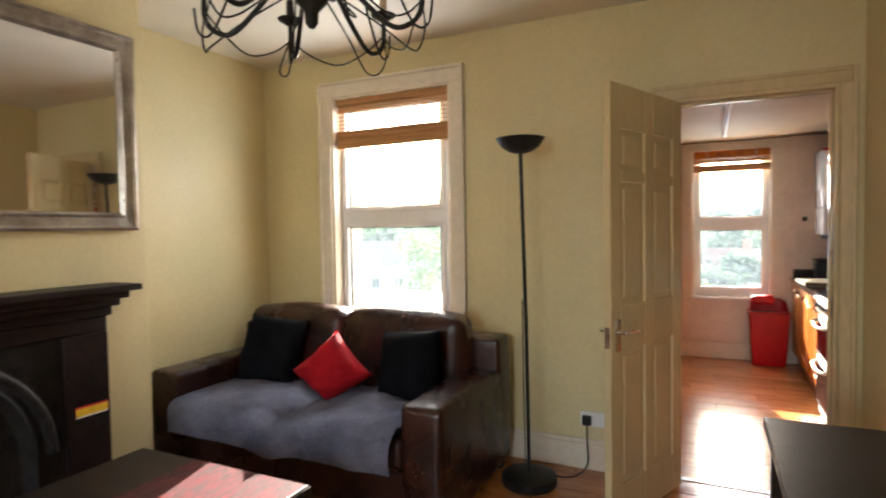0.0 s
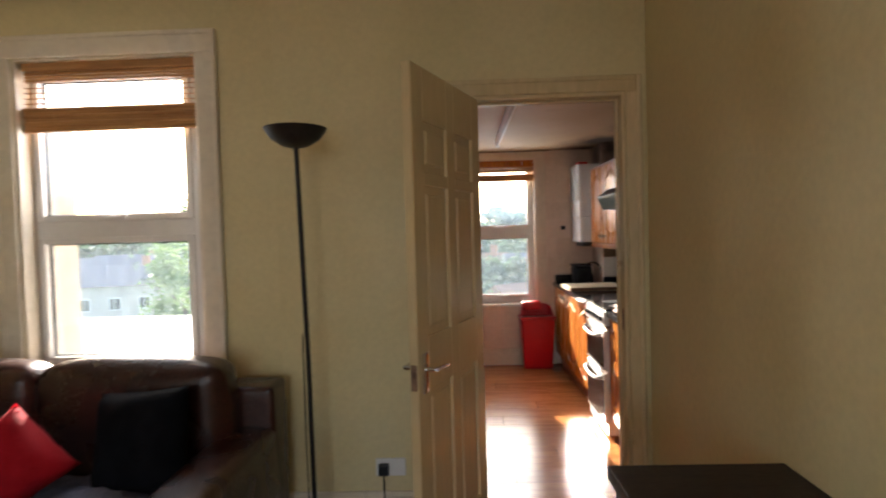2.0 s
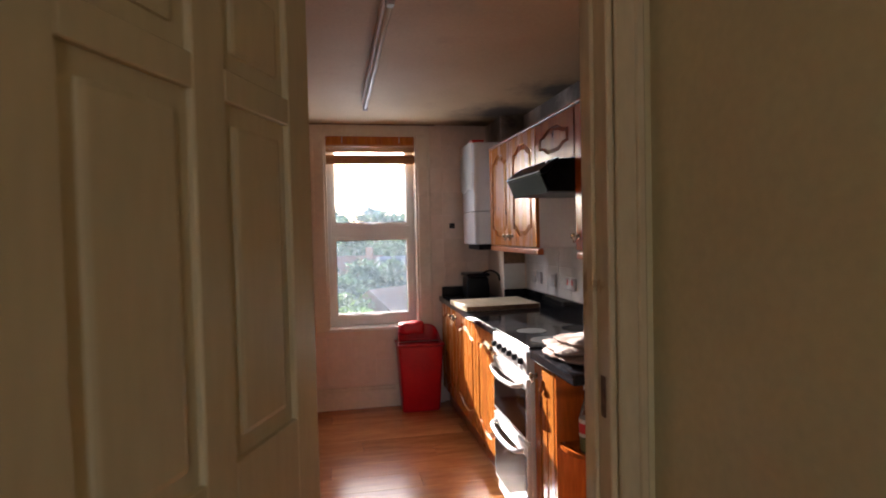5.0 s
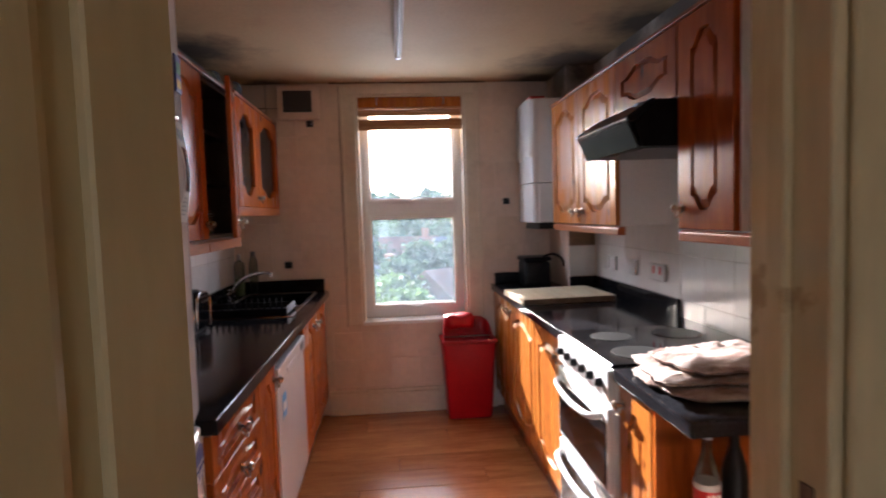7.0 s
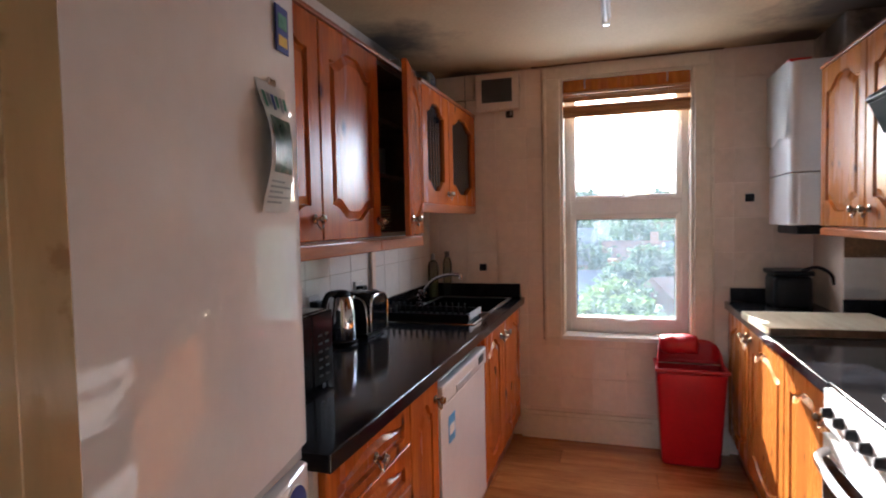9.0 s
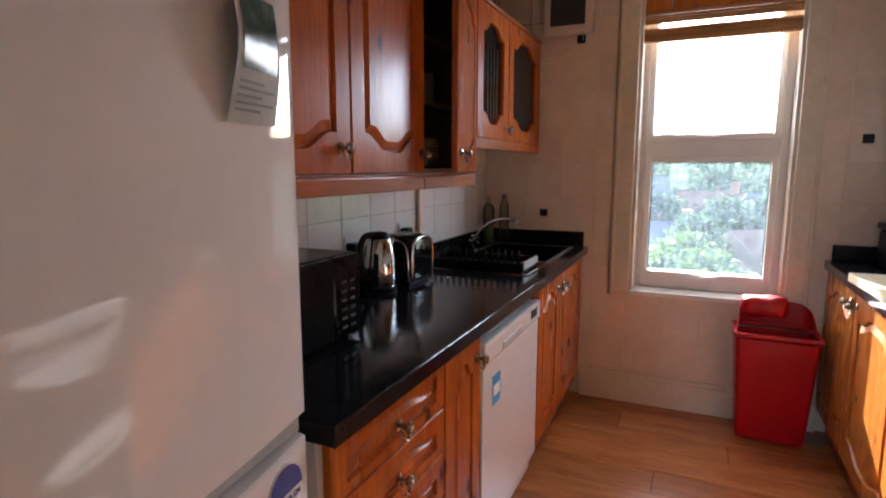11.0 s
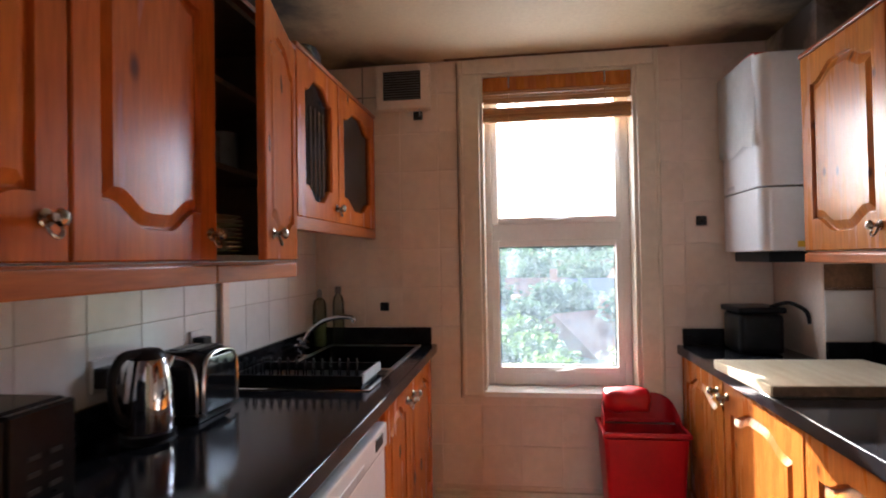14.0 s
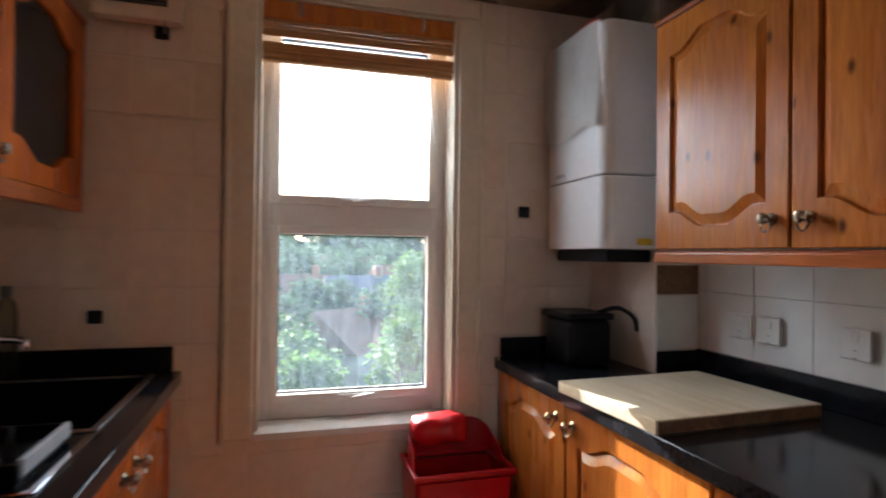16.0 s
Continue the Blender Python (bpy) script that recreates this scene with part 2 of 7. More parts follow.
M = dict(
    yellow=mat("yellow_wall_paint", (0.66, 0.562, 0.32), (0.60, 0.502, 0.27), 0.5, scale=1.3, bump=0.06, fine=40, wear=0.05),
    lceil=mat("living_ceiling_paint", (0.72, 0.66, 0.56), (0.66, 0.60, 0.5), 0.7, scale=2, bump=0.05, wear=0.04),
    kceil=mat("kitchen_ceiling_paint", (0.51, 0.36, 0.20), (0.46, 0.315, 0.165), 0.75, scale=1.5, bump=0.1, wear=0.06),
    tile=mat("painted_tile", (0.79, 0.66, 0.55), (0.72, 0.59, 0.48), 0.24, scale=4, bump=0.03, fine=25, wear=0.05, piece=0.06),
    splash=mat("white_glazed_tile", (0.82, 0.80, 0.78), (0.76, 0.74, 0.72), 0.1, scale=4, bump=0.02, fine=20, wear=0.04, piece=0.06),
    grout=mat("grout", (0.30, 0.23, 0.17), (0.17, 0.12, 0.09), 0.8, scale=5),
    palegrout=mat("pale_grout", (0.55, 0.51, 0.47), (0.42, 0.38, 0.34), 0.8, scale=5),
    kplaster=mat("kitchen_wall_paint", (0.78, 0.65, 0.55), (0.70, 0.57, 0.47), 0.5, scale=2, bump=0.08, wear=0.06),
    trim=mat("cream_gloss_paint", (0.74, 0.66, 0.54), (0.68, 0.59, 0.46), 0.28, scale=3, bump=0.04, fine=30, wear=0.06),
    casingpaint=mat("tan_gloss_paint", (0.66, 0.53, 0.33), (0.58, 0.45, 0.26), 0.11, scale=3, stretch=(1, 1, 0.3), bump=0.10, fine=35, wear=0.1),
    doorpaint=mat("door_gloss_paint", (0.64, 0.525, 0.32), (0.58, 0.465, 0.265), 0.19, scale=2, stretch=(1, 1, 0.2), bump=0.06, fine=50, wear=0.05),
    upvc=mat("white_plastic_frame", (0.82, 0.80, 0.78), (0.76, 0.74, 0.72), 0.3, scale=4, bump=0.01, wear=0.03),
    pane=glass_mat("window_glass", film=0.018),
    cabglass=glass_mat("cabinet_glass", tint=(0.55, 0.55, 0.55), film=0.015),
    blind=mat("bamboo_blind", (0.52, 0.27, 0.10), (0.36, 0.17, 0.06), 0.45, scale=5, stretch=(0.4, 3, 9), bump=0.2, fine=30, wear=0.2),
    plank=mat("laminate_oak", (0.48, 0.195, 0.062), (0.35, 0.13, 0.038), 0.2, scale=3, stretch=(1.2, 9, 1), bump=0.03, fine=18, wear=0.16, piece=0.34, spec=0.8),
    subfloor=mat("dark_joint", (0.06, 0.03, 0.015), None, 0.8),
    pine=mat("varnished_pine", (0.50, 0.125, 0.016), (0.36, 0.075, 0.009), 0.24, scale=2.2, stretch=(7, 7, 0.8), bump=0.04, fine=14, wear=0.2, spec=0.27, knots=3.6),
    honey=mat("honey_varnished_pine", (0.51, 0.178, 0.03), (0.39, 0.115, 0.017), 0.26, scale=2.2, stretch=(7, 7, 0.8), bump=0.04, fine=14, wear=0.2, spec=0.22, knots=6.0),
    railpine=mat("pine_light_rail", (0.42, 0.115, 0.02), (0.31, 0.075, 0.012), 0.3, scale=2.2, stretch=(7, 0.8, 7), bump=0.04, fine=14, wear=0.2, spec=0.28),
    # Redder pine, also darkened for the weak light on the upper right units.
    shaded_redpine=mat("shaded_reddish_pine", (0.37, 0.080, 0.011), (0.26, 0.050, 0.006), 0.22, scale=2.2, stretch=(7, 7, 0.8), bump=0.04, fine=14, wear=0.2, spec=0.22, knots=3.6),
    pinedark=mat("pine_moulding", (0.36, 0.10, 0.02), (0.25, 0.06, 0.01), 0.3, scale=3, stretch=(6, 1, 6), bump=0.05, fine=14, wear=0.15, coat=0.03, spec=0.3),
    carcass=mat("white_melamine", (0.72, 0.70, 0.69), (0.66, 0.64, 0.63), 0.4, scale=3, bump=0.01, wear=0.04),
    # Cabinet insides, browned darker to carry the dimness within the units.
    shaded_in=mat("shaded_cabinet_inside", (0.20, 0.12, 0.07), (0.12, 0.07, 0.04), 0.6, scale=3),
    worktop=mat("black_laminate_worktop", (0.010, 0.010, 0.012), (0.018, 0.018, 0.021), 0.09, scale=14, bump=0.02, fine=160, wear=0.5, spec=0.26),
    chrome=mat("chrome", (0.75, 0.75, 0.76), (0.68, 0.68, 0.7), 0.08, 1.0, scale=8, bump=0.0, wear=0.03),
    steel=mat("brushed_steel", (0.45, 0.44, 0.43), (0.35, 0.34, 0.33), 0.3, 1.0, scale=8, stretch=(1, 12, 1), bump=0.03, wear=0.06),
    pewter=mat("antique_handle_metal", (0.55, 0.48, 0.38), (0.28, 0.22, 0.16), 0.25, 1.0, scale=60, bump=0.05),
    fridge=mat("fridge_enamel", (0.84, 0.81, 0.81), (0.81, 0.78, 0.78), 0.035, scale=2, bump=0.0015, fine=35, wear=0.02),
    white=mat("white_enamel", (0.80, 0.79, 0.78), (0.75, 0.74, 0.73), 0.13, scale=3, bump=0.004, wear=0.03, coat=0.3),
    grey=mat("grey_plastic", (0.42, 0.42, 0.43), (0.35, 0.35, 0.36), 0.4, scale=8),
    darkgrey=mat("dark_grey_plastic", (0.09, 0.09, 0.095), (0.12, 0.12, 0.125), 0.4, scale=8),
    black=mat("black_plastic", (0.007, 0.007, 0.008), (0.012, 0.012, 0.013), 0.34, scale=10, bump=0.03, wear=0.2, spec=0.18),
    blackgloss=mat("black_gloss_glass", (0.008, 0.008, 0.009), (0.012, 0.012, 0.013), 0.07, scale=6, bump=0.0),
    blackmetal=mat("black_painted_metal", (0.014, 0.013, 0.012), (0.024, 0.022, 0.02), 0.42, 0.0, scale=10, bump=0.02, wear=0.2, spec=0.2),
    red=mat("red_plastic", (0.48, 0.002, 0.008), (0.39, 0.0015, 0.006), 0.34, scale=5, bump=0.03, wear=0.08, spec=0.35),
    redcloth=mat("red_velvet", (0.40, 0.007, 0.015), (0.29, 0.005, 0.011), 0.85, scale=9, bump=0.3, fine=220, wear=0.2, spec=0.15),
    blackcloth=mat("black_velvet", (0.004, 0.004, 0.005), (0.008, 0.008, 0.010), 0.85, scale=9, bump=0.3, fine=220, wear=0.3, spec=0.05),
    leather=mat("brown_leather", (0.040, 0.013, 0.009), (0.020, 0.007, 0.005), 0.26, scale=5, bump=0.22, fine=90, wear=0.3, spec=0.42),
    throw=mat("grey_blue_velvet_throw", (0.33, 0.34, 0.46), (0.20, 0.20, 0.28), 0.7, scale=6, bump=0.4, fine=90, wear=0.2, spec=0.15),
    darkwood=mat("black_stained_wood", (0.020, 0.015, 0.012), (0.035, 0.026, 0.02), 0.34, scale=4, stretch=(1, 6, 6), bump=0.08, fine=30, wear=0.3, spec=0.06),
    mantel=mat("dark_brown_fireplace_paint", (0.013, 0.008, 0.007), (0.022, 0.013, 0.011), 0.45, scale=5, bump=0.08, fine=40, wear=0.3, spec=0.15),
    iron=mat("cast_iron", (0.016, 0.014, 0.013), (0.03, 0.026, 0.024), 0.5, 0.0, scale=14, bump=0.2, wear=0.3, spec=0.15),
    silver=mat("worn_silver_gilt_frame", (0.48, 0.44, 0.39), (0.30, 0.26, 0.22), 0.3, 0.8, scale=9, stretch=(1, 1, 1), bump=0.1, wear=0.15),
    mirror=mat("mirror_silvering", (0.86, 0.86, 0.86), (0.85, 0.85, 0.85), 0.03, 1.0, bump=0.0, wear=0.0),
    mat_red=mat("red_marbled_mat", (0.10, 0.018, 0.022), (0.05, 0.026, 0.026), 0.55, scale=13, stretch=(3, 1, 1), bump=0.02, fine=45, wear=0.45, spec=0.12),
    paper=mat("printed_paper", (0.82, 0.80, 0.76), (0.76, 0.74, 0.70), 0.6, scale=8, bump=0.02, wear=0.04),
    green=mat("green_print", (0.06, 0.26, 0.15), (0.12, 0.34, 0.22), 0.5, scale=30, wear=0.2),
    greengloss=mat("glossy_green_photo", (0.05, 0.13, 0.09), (0.16, 0.24, 0.19), 0.14, scale=45, bump=0.0, wear=0.3),
    blue=mat("blue_print", (0.03, 0.05, 0.26), (0.04, 0.07, 0.32), 0.4, scale=20),
    skyblue=mat("light_blue_print", (0.05, 0.30, 0.62), (0.08, 0.36, 0.66), 0.4, scale=20),
    yellowp=mat("yellow_print", (0.78, 0.52, 0.03), (0.7, 0.45, 0.02), 0.45, scale=20),
    redp=mat("red_print", (0.62, 0.03, 0.03), (0.5, 0.02, 0.02), 0.45, scale=20),
    grime=mat("rusty_brown_stain", (0.10, 0.05, 0.03), (0.2, 0.12, 0.08), 0.8, scale=25, wear=0.4),
    board=mat("beech_chopping_board", (0.76, 0.67, 0.50), (0.66, 0.55, 0.38), 0.5, scale=3, stretch=(8, 1, 4), bump=0.04, fine=30, wear=0.1),
    boardedge=mat("board_end_grain", (0.22, 0.12, 0.06), (0.14, 0.08, 0.04), 0.6, scale=10, wear=0.3),
    towel=mat("cream_brown_towel", (0.60, 0.50, 0.44), (0.27, 0.16, 0.12), 0.9, scale=9, stretch=(1, 2.5, 1), bump=0.5, fine=140, wear=0.25),
    bottle=glass_mat("bottle_plastic", tint=(0.75, 0.8, 0.75), film=0.06),
    cola=mat("dark_cola", (0.03, 0.01, 0.006), (0.04, 0.015, 0.01), 0.1, scale=4, bump=0.0),
    soap=mat("green_soap", (0.34, 0.37, 0.20), (0.27, 0.30, 0.15), 0.25, scale=6),
    ceramic=mat("ceramic", (0.62, 0.58, 0.46), (0.5, 0.46, 0.36), 0.25, scale=8),
    tube=mat("fluorescent_tube", (0.60, 0.54, 0.46), (0.54, 0.49, 0.41), 0.5, bump=0.0, wear=0.02),
    bulb=glass_mat("clear_bulb", film=0.05),
    cream=mat("cream_candle_sleeve", (0.62, 0.48, 0.32), (0.5, 0.38, 0.24), 0.5),
    grass=mat("grass", (0.08, 0.12, 0.04), (0.11, 0.14, 0.05), 0.9, scale=0.15, fine=3, wear=0.3),
    leaf=mat("foliage", (0.08, 0.15, 0.03), (0.12, 0.19, 0.045), 0.6, scale=0.7, fine=5, wear=0.35),
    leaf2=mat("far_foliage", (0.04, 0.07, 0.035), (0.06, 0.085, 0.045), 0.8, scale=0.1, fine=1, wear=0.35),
    bark=mat("bark", (0.10, 0.075, 0.05), (0.06, 0.045, 0.03), 0.9, scale=3, stretch=(4, 4, 1), bump=0.4, fine=20),
    brick=mat("pale_render", (0.48, 0.44, 0.40), (0.40, 0.36, 0.32), 0.85, scale=0.8, fine=9),
    beige=mat("beige_rendered_wall", (0.27, 0.22, 0.155), (0.21, 0.17, 0.12), 0.85, scale=0.9, fine=9),
    hoodblack=mat("matt_black_enamel", (0.007, 0.007, 0.008), (0.012, 0.012, 0.013), 0.3, scale=10, bump=0.02, wear=0.25, spec=0.05),
    blackcase=mat("black_lacquered_case", (0.008, 0.008, 0.009), (0.013, 0.013, 0.014), 0.12, scale=8, bump=0.005, wear=0.2, spec=0.14),
    redbrick=mat("red_brick_wall", (0.33, 0.15, 0.09), (0.26, 0.11, 0.07), 0.85, scale=1.2, fine=14, wear=0.25),
    slate=mat("slate_roof", (0.10, 0.10, 0.12), (0.14, 0.13, 0.15), 0.6, scale=1.0, stretch=(1, 3, 3), fine=8, wear=0.3),
    rooftile=mat("clay_tile_roof", (0.24, 0.11, 0.07), (0.18, 0.08, 0.055), 0.8, scale=1.0, fine=8, wear=0.3),
    felt=mat("pale_flat_roof_felt", (0.46, 0.46, 0.46), (0.40, 0.40, 0.41), 0.7, scale=1.5, fine=30, wear=0.1),
    asphalt=mat("asphalt", (0.05, 0.05, 0.052), (0.065, 0.064, 0.064), 0.85, scale=0.5, fine=20),
    carpaint=mat("car_paint", (0.5, 0.5, 0.52), (0.45, 0.45, 0.47), 0.25, scale=2, coat=0.6),
    darkpane=mat("dark_window_glass", (0.03, 0.035, 0.04), (0.05, 0.055, 0.06), 0.08, scale=2, bump=0.0),
)
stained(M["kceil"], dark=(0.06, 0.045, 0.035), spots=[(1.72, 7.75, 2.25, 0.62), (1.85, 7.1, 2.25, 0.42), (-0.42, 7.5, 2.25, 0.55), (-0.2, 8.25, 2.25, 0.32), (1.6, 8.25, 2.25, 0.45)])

# The last spot darkens the wall above the right-hand units.
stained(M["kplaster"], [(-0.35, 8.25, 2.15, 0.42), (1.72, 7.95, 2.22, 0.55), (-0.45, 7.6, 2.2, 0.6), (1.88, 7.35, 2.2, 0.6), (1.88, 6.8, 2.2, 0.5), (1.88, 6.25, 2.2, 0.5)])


def worn(m, chip, scale=7.0, lo=0.66, hi=0.70):
    """Scattered knocks through the paint, in patches with ragged edges."""
    N, L = m.node_tree.nodes, m.node_tree.links
    b = N["Principled BSDF"]
    src = b.inputs["Base Color"].links[0].from_socket
    tc, no, mr, mix = N.new("ShaderNodeTexCoord"), N.new("ShaderNodeTexNoise"), N.new("ShaderNodeMapRange"), N.new("ShaderNodeMix")
    no.inputs["Scale"].default_value, no.inputs["Detail"].default_value, no.inputs["Roughness"].default_value = scale, 7.0, 0.6
    L.new(tc.outputs["Object"], no.inputs["Vector"])
    L.new(no.outputs[0], mr.inputs[0])
    mr.inputs[1].default_value, mr.inputs[2].default_value, mr.inputs[4].default_value = lo, hi, 0.5
    mix.data_type = "RGBA"
    L.new(mr.outputs[0], mix.inputs[0])
    L.new(src, mix.inputs[6])
    mix.inputs[7].default_value = (*chip, 1)
    L.new(mix.outputs[2], b.inputs["Base Color"])


worn(M["casingpaint"], (0.30, 0.18, 0.09))
worn(M["kceil"], (0.30, 0.20, 0.12), 3.0, 0.60, 0.80)
worn(M["tile"], (0.50, 0.36, 0.25), 2.2, 0.58, 0.85)
worn(M["leather"], (0.055, 0.022, 0.016), 9.0, 0.58, 0.8)


def leafy(m, light):
    """Thin leaves let part of the light through."""
    N, L = m.node_tree.nodes, m.node_tree.links
    b, out = N["Principled BSDF"], N["Material Output"]
    tl, mx = N.new("ShaderNodeBsdfTranslucent"), N.new("ShaderNodeMixShader")
    tl.inputs[0].default_value = (*light, 1)
    mx.inputs[0].default_value = 0.45
    L.new(b.outputs[0], mx.inputs[1])
    L.new(tl.outputs[0], mx.inputs[2])
    L.new(mx.outputs[0], out.inputs[0])


leafy(M["leaf"], (0.11, 0.18, 0.045))
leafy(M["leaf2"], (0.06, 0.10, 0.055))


# ---------------------------------------------------------------- building helpers
BASE = {}


def thing(name, loc, label, category, group="", kind=""):
    ob = new(name)
    ob.empty_display_size = 0.05
    ob.location = loc
    BASE[ob] = Matrix.Translation(loc)
    return tagged(ob, label, category, group, kind)


def base_of(ob):
    while ob.parent:
        ob = ob.parent
    return BASE.get(ob, Matrix())


def part(name, bm, material, parent=None, label="", smooth=None, kind=""):
    """Links a bmesh, modelled in world metres, as one mesh object."""
    if parent is not None:
        bmesh.ops.transform(bm, matrix=base_of(parent).inverted(), verts=bm.verts)
    bmesh.ops.recalc_face_normals(bm, faces=bm.faces)
    me = bpy.data.meshes.new(name)
    bm.to_mesh(me)
    bm.free()
    for m in material if isinstance(material, (list, tuple)) else (material,):
        me.materials.append(m)
    ob = new(name, me)
    if parent is not None:
        ob.parent = parent
    if smooth:
        me.shade_smooth()
        me.set_sharp_from_angle(angle=radians(smooth))
    if label or kind:
        tagged(ob, label, kind=kind)
    return ob


def box(bm, lo, hi, bevel=0.0, seg=1, rot=None, mat_index=0):
    r = bmesh.ops.create_cube(bm, size=1.0)
    c = [(a + b) / 2 for a, b in zip(lo, hi)]
    s = [abs(b - a) for a, b in zip(lo, hi)]
    mtx = Matrix.Translation(c) @ (rot or Matrix()) @ Matrix.Diagonal((*s, 1))
    bmesh.ops.transform(bm, matrix=mtx, verts=r["verts"])
    faces = {f for v in r["verts"] for f in v.link_faces}
    for f in faces:
        f.material_index = mat_index
    if bevel:
        edges = list({e for v in r["verts"] for e in v.link_edges})
        bmesh.ops.bevel(bm, geom=edges, offset=min(bevel, min(s) * 0.45), segments=seg, affect="EDGES", profile=0.6)
    return bm


def boxes(*items, bevel=0.0, seg=1):
    bm = bmesh.new()
    for lo, hi in items:
        box(bm, lo, hi, bevel, seg)
    return bm


def lathe(bm, profile, centre, axis="z", n=24):
    """Turns a profile of (radius, height) round an axis through centre."""
    rings = []
    for r, h in profile:
        ring = []
        for i in range(n):
            a = 2 * math.pi * i / n
            p = (r * math.cos(a), r * math.sin(a), h)
            if axis == "x":
                p = (p[2], p[0], p[1])
            elif axis == "y":
                p = (p[0], p[2], p[1])
            ring.append(bm.verts.new(Vector(centre) + Vector(p)))
        rings.append(ring)
    for a, b in zip(rings, rings[1:]):
        for i in range(n):
            bm.faces.new((a[i], a[(i + 1) % n], b[(i + 1) % n], b[i]))
    for ring in (rings[0], rings[-1]):
        bm.faces.new(ring)
    return bm


def tube(bm, pts, r, n=8, taper=None):
    """A round bar along a line of points."""
    pts = [Vector(p) for p in pts]
    rings = []
    for i, p in enumerate(pts):
        d = (pts[min(i + 1, len(pts) - 1)] - pts[max(i - 1, 0)]).normalized()
        u = d.cross(Vector((0.31, 0.17, 0.93))).normalized()
        v = d.cross(u)
        rad = r if taper is None else r + (taper - r) * i / (len(pts) - 1)
        rings.append([bm.verts.new(p + rad * (math.cos(2 * math.pi * k / n) * u + math.sin(2 * math.pi * k / n) * v)) for k in range(n)])
    for a, b in zip(rings, rings[1:]):
        for i in range(n):
            bm.faces.new((a[i], a[(i + 1) % n], b[(i + 1) % n], b[i]))
    bm.faces.new(rings[0])
    bm.faces.new(rings[-1])
    return bm


def curve_pts(ctrl, n=16):
    """A smooth line through control points."""
    c = [Vector(p) for p in ctrl]
    c = [c[0]] + c + [c[-1]]
    out = []
    for i in range(1, len(c) - 2):
        for k in range(n):
            t = k / n
            a, b, d, e = c[i - 1], c[i], c[i + 1], c[i + 2]
            out.append(0.5 * ((2 * b) + (d - a) * t + (2 * a - 5 * b + 4 * d - e) * t * t + (3 * b - a - 3 * d + e) * t ** 3))
    out.append(c[-2])
    return out


def place(bm, m):
    bmesh.ops.transform(bm, matrix=m, verts=bm.verts)
    return bm


def wall_with_openings(axis, at, thick, span, height, openings, z0=0.0):
    """A wall along x (axis 'x') or y from its face at `at`, with real holes (a0, a1, z0, z1)."""
    bm = bmesh.new()
    cuts = sorted({span[0], span[1], *[o[0] for o in openings], *[o[1] for o in openings]})
    lo, hi = min(at, at + thick), max(at, at + thick)
    for a, b in zip(cuts, cuts[1:]):
        mid = (a + b) / 2
        holes = sorted((o[2], o[3]) for o in openings if o[0] < mid < o[1])
        z = z0
        for h0, h1 in holes + [(height, height)]:
            if h0 > z + 1e-4:
                if axis == "x":
                    box(bm, (a, lo, z), (b, hi, h0))
                else:
                    box(bm, (lo, a, z), (hi, b, h0))
            z = max(z, h1)
    bmesh.ops.remove_doubles(bm, verts=bm.verts, dist=1e-4)
    return bm


# ---------------------------------------------------------------- setting: living room
LX0, LX1, LY0, LY1, LZ = -2.44, 1.207, -1.0, 5.0, 2.6
KX0, KX1, KY0, KY1, KZ = -0.45, 1.88, 5.12, 8.25, 2.25
DOOR_X0, DOOR_X1, DOOR_Z = 0.34, 1.105, 2.055
W1 = (-1.835, -0.93, 0.72, 2.315)
W3 = (-1.7, 0.7, 0.8, 2.25)
W2 = (0.39, 1.115, 0.64, 2.17)
S = dict(kind="structure")

north = part("wall_north", wall_with_openings("x", 5.0, 0.12, (-0.56, 2.0), 2.8, [(DOOR_X0, DOOR_X1, 0.0, DOOR_Z)]), M["yellow"])
tagged(north, "yellow painted wall with the kitchen doorway", "wall", **S)
north2 = part("wall_north_window", wall_with_openings("x", 5.0, 0.22, (LX0, -0.56), 2.8, [W1]), M["yellow"])
tagged(north2, "yellow painted outer wall with a sash-height window", "wall", **S)
tagged(part("wall_west", boxes(((LX0 - 0.22, LY0, 0), (LX0, 5.22, 2.8))), M["yellow"]), "yellow painted alcove wall", "wall", **S)
tagged(part("wall_east", boxes(((LX1, LY0, 0), (LX1 + 0.2, 5.0, 2.8))), M["yellow"]), "yellow painted side wall", "wall", **S)
tagged(part("wall_south", wall_with_openings("x", LY0, -0.2, (LX0 - 0.22, LX1 + 0.2), 2.8, [W3]), M["yellow"]), "yellow painted rear wall with a wide front window", "wall", **S)
tagged(part("chimney_breast", boxes(((LX0, 1.7, 0), (-2.05, 3.705, LZ)), bevel=0.006, seg=2), M["yellow"]), "yellow painted chimney breast", "wall", **S)
tagged(part("ceiling_living_room", boxes(((LX0, LY0, LZ), (LX1, 5.0, LZ + 0.12))), M["lceil"]), "off-white painted living room ceiling", "ceiling", **S)
tagged(part("floor_base_living_room", boxes(((LX0 - 0.1, LY0 - 0.1, -0.15), (LX1 + 0.1, 5.06, -0.014))), M["subfloor"]), "dark base under the laminate", "floor", **S)

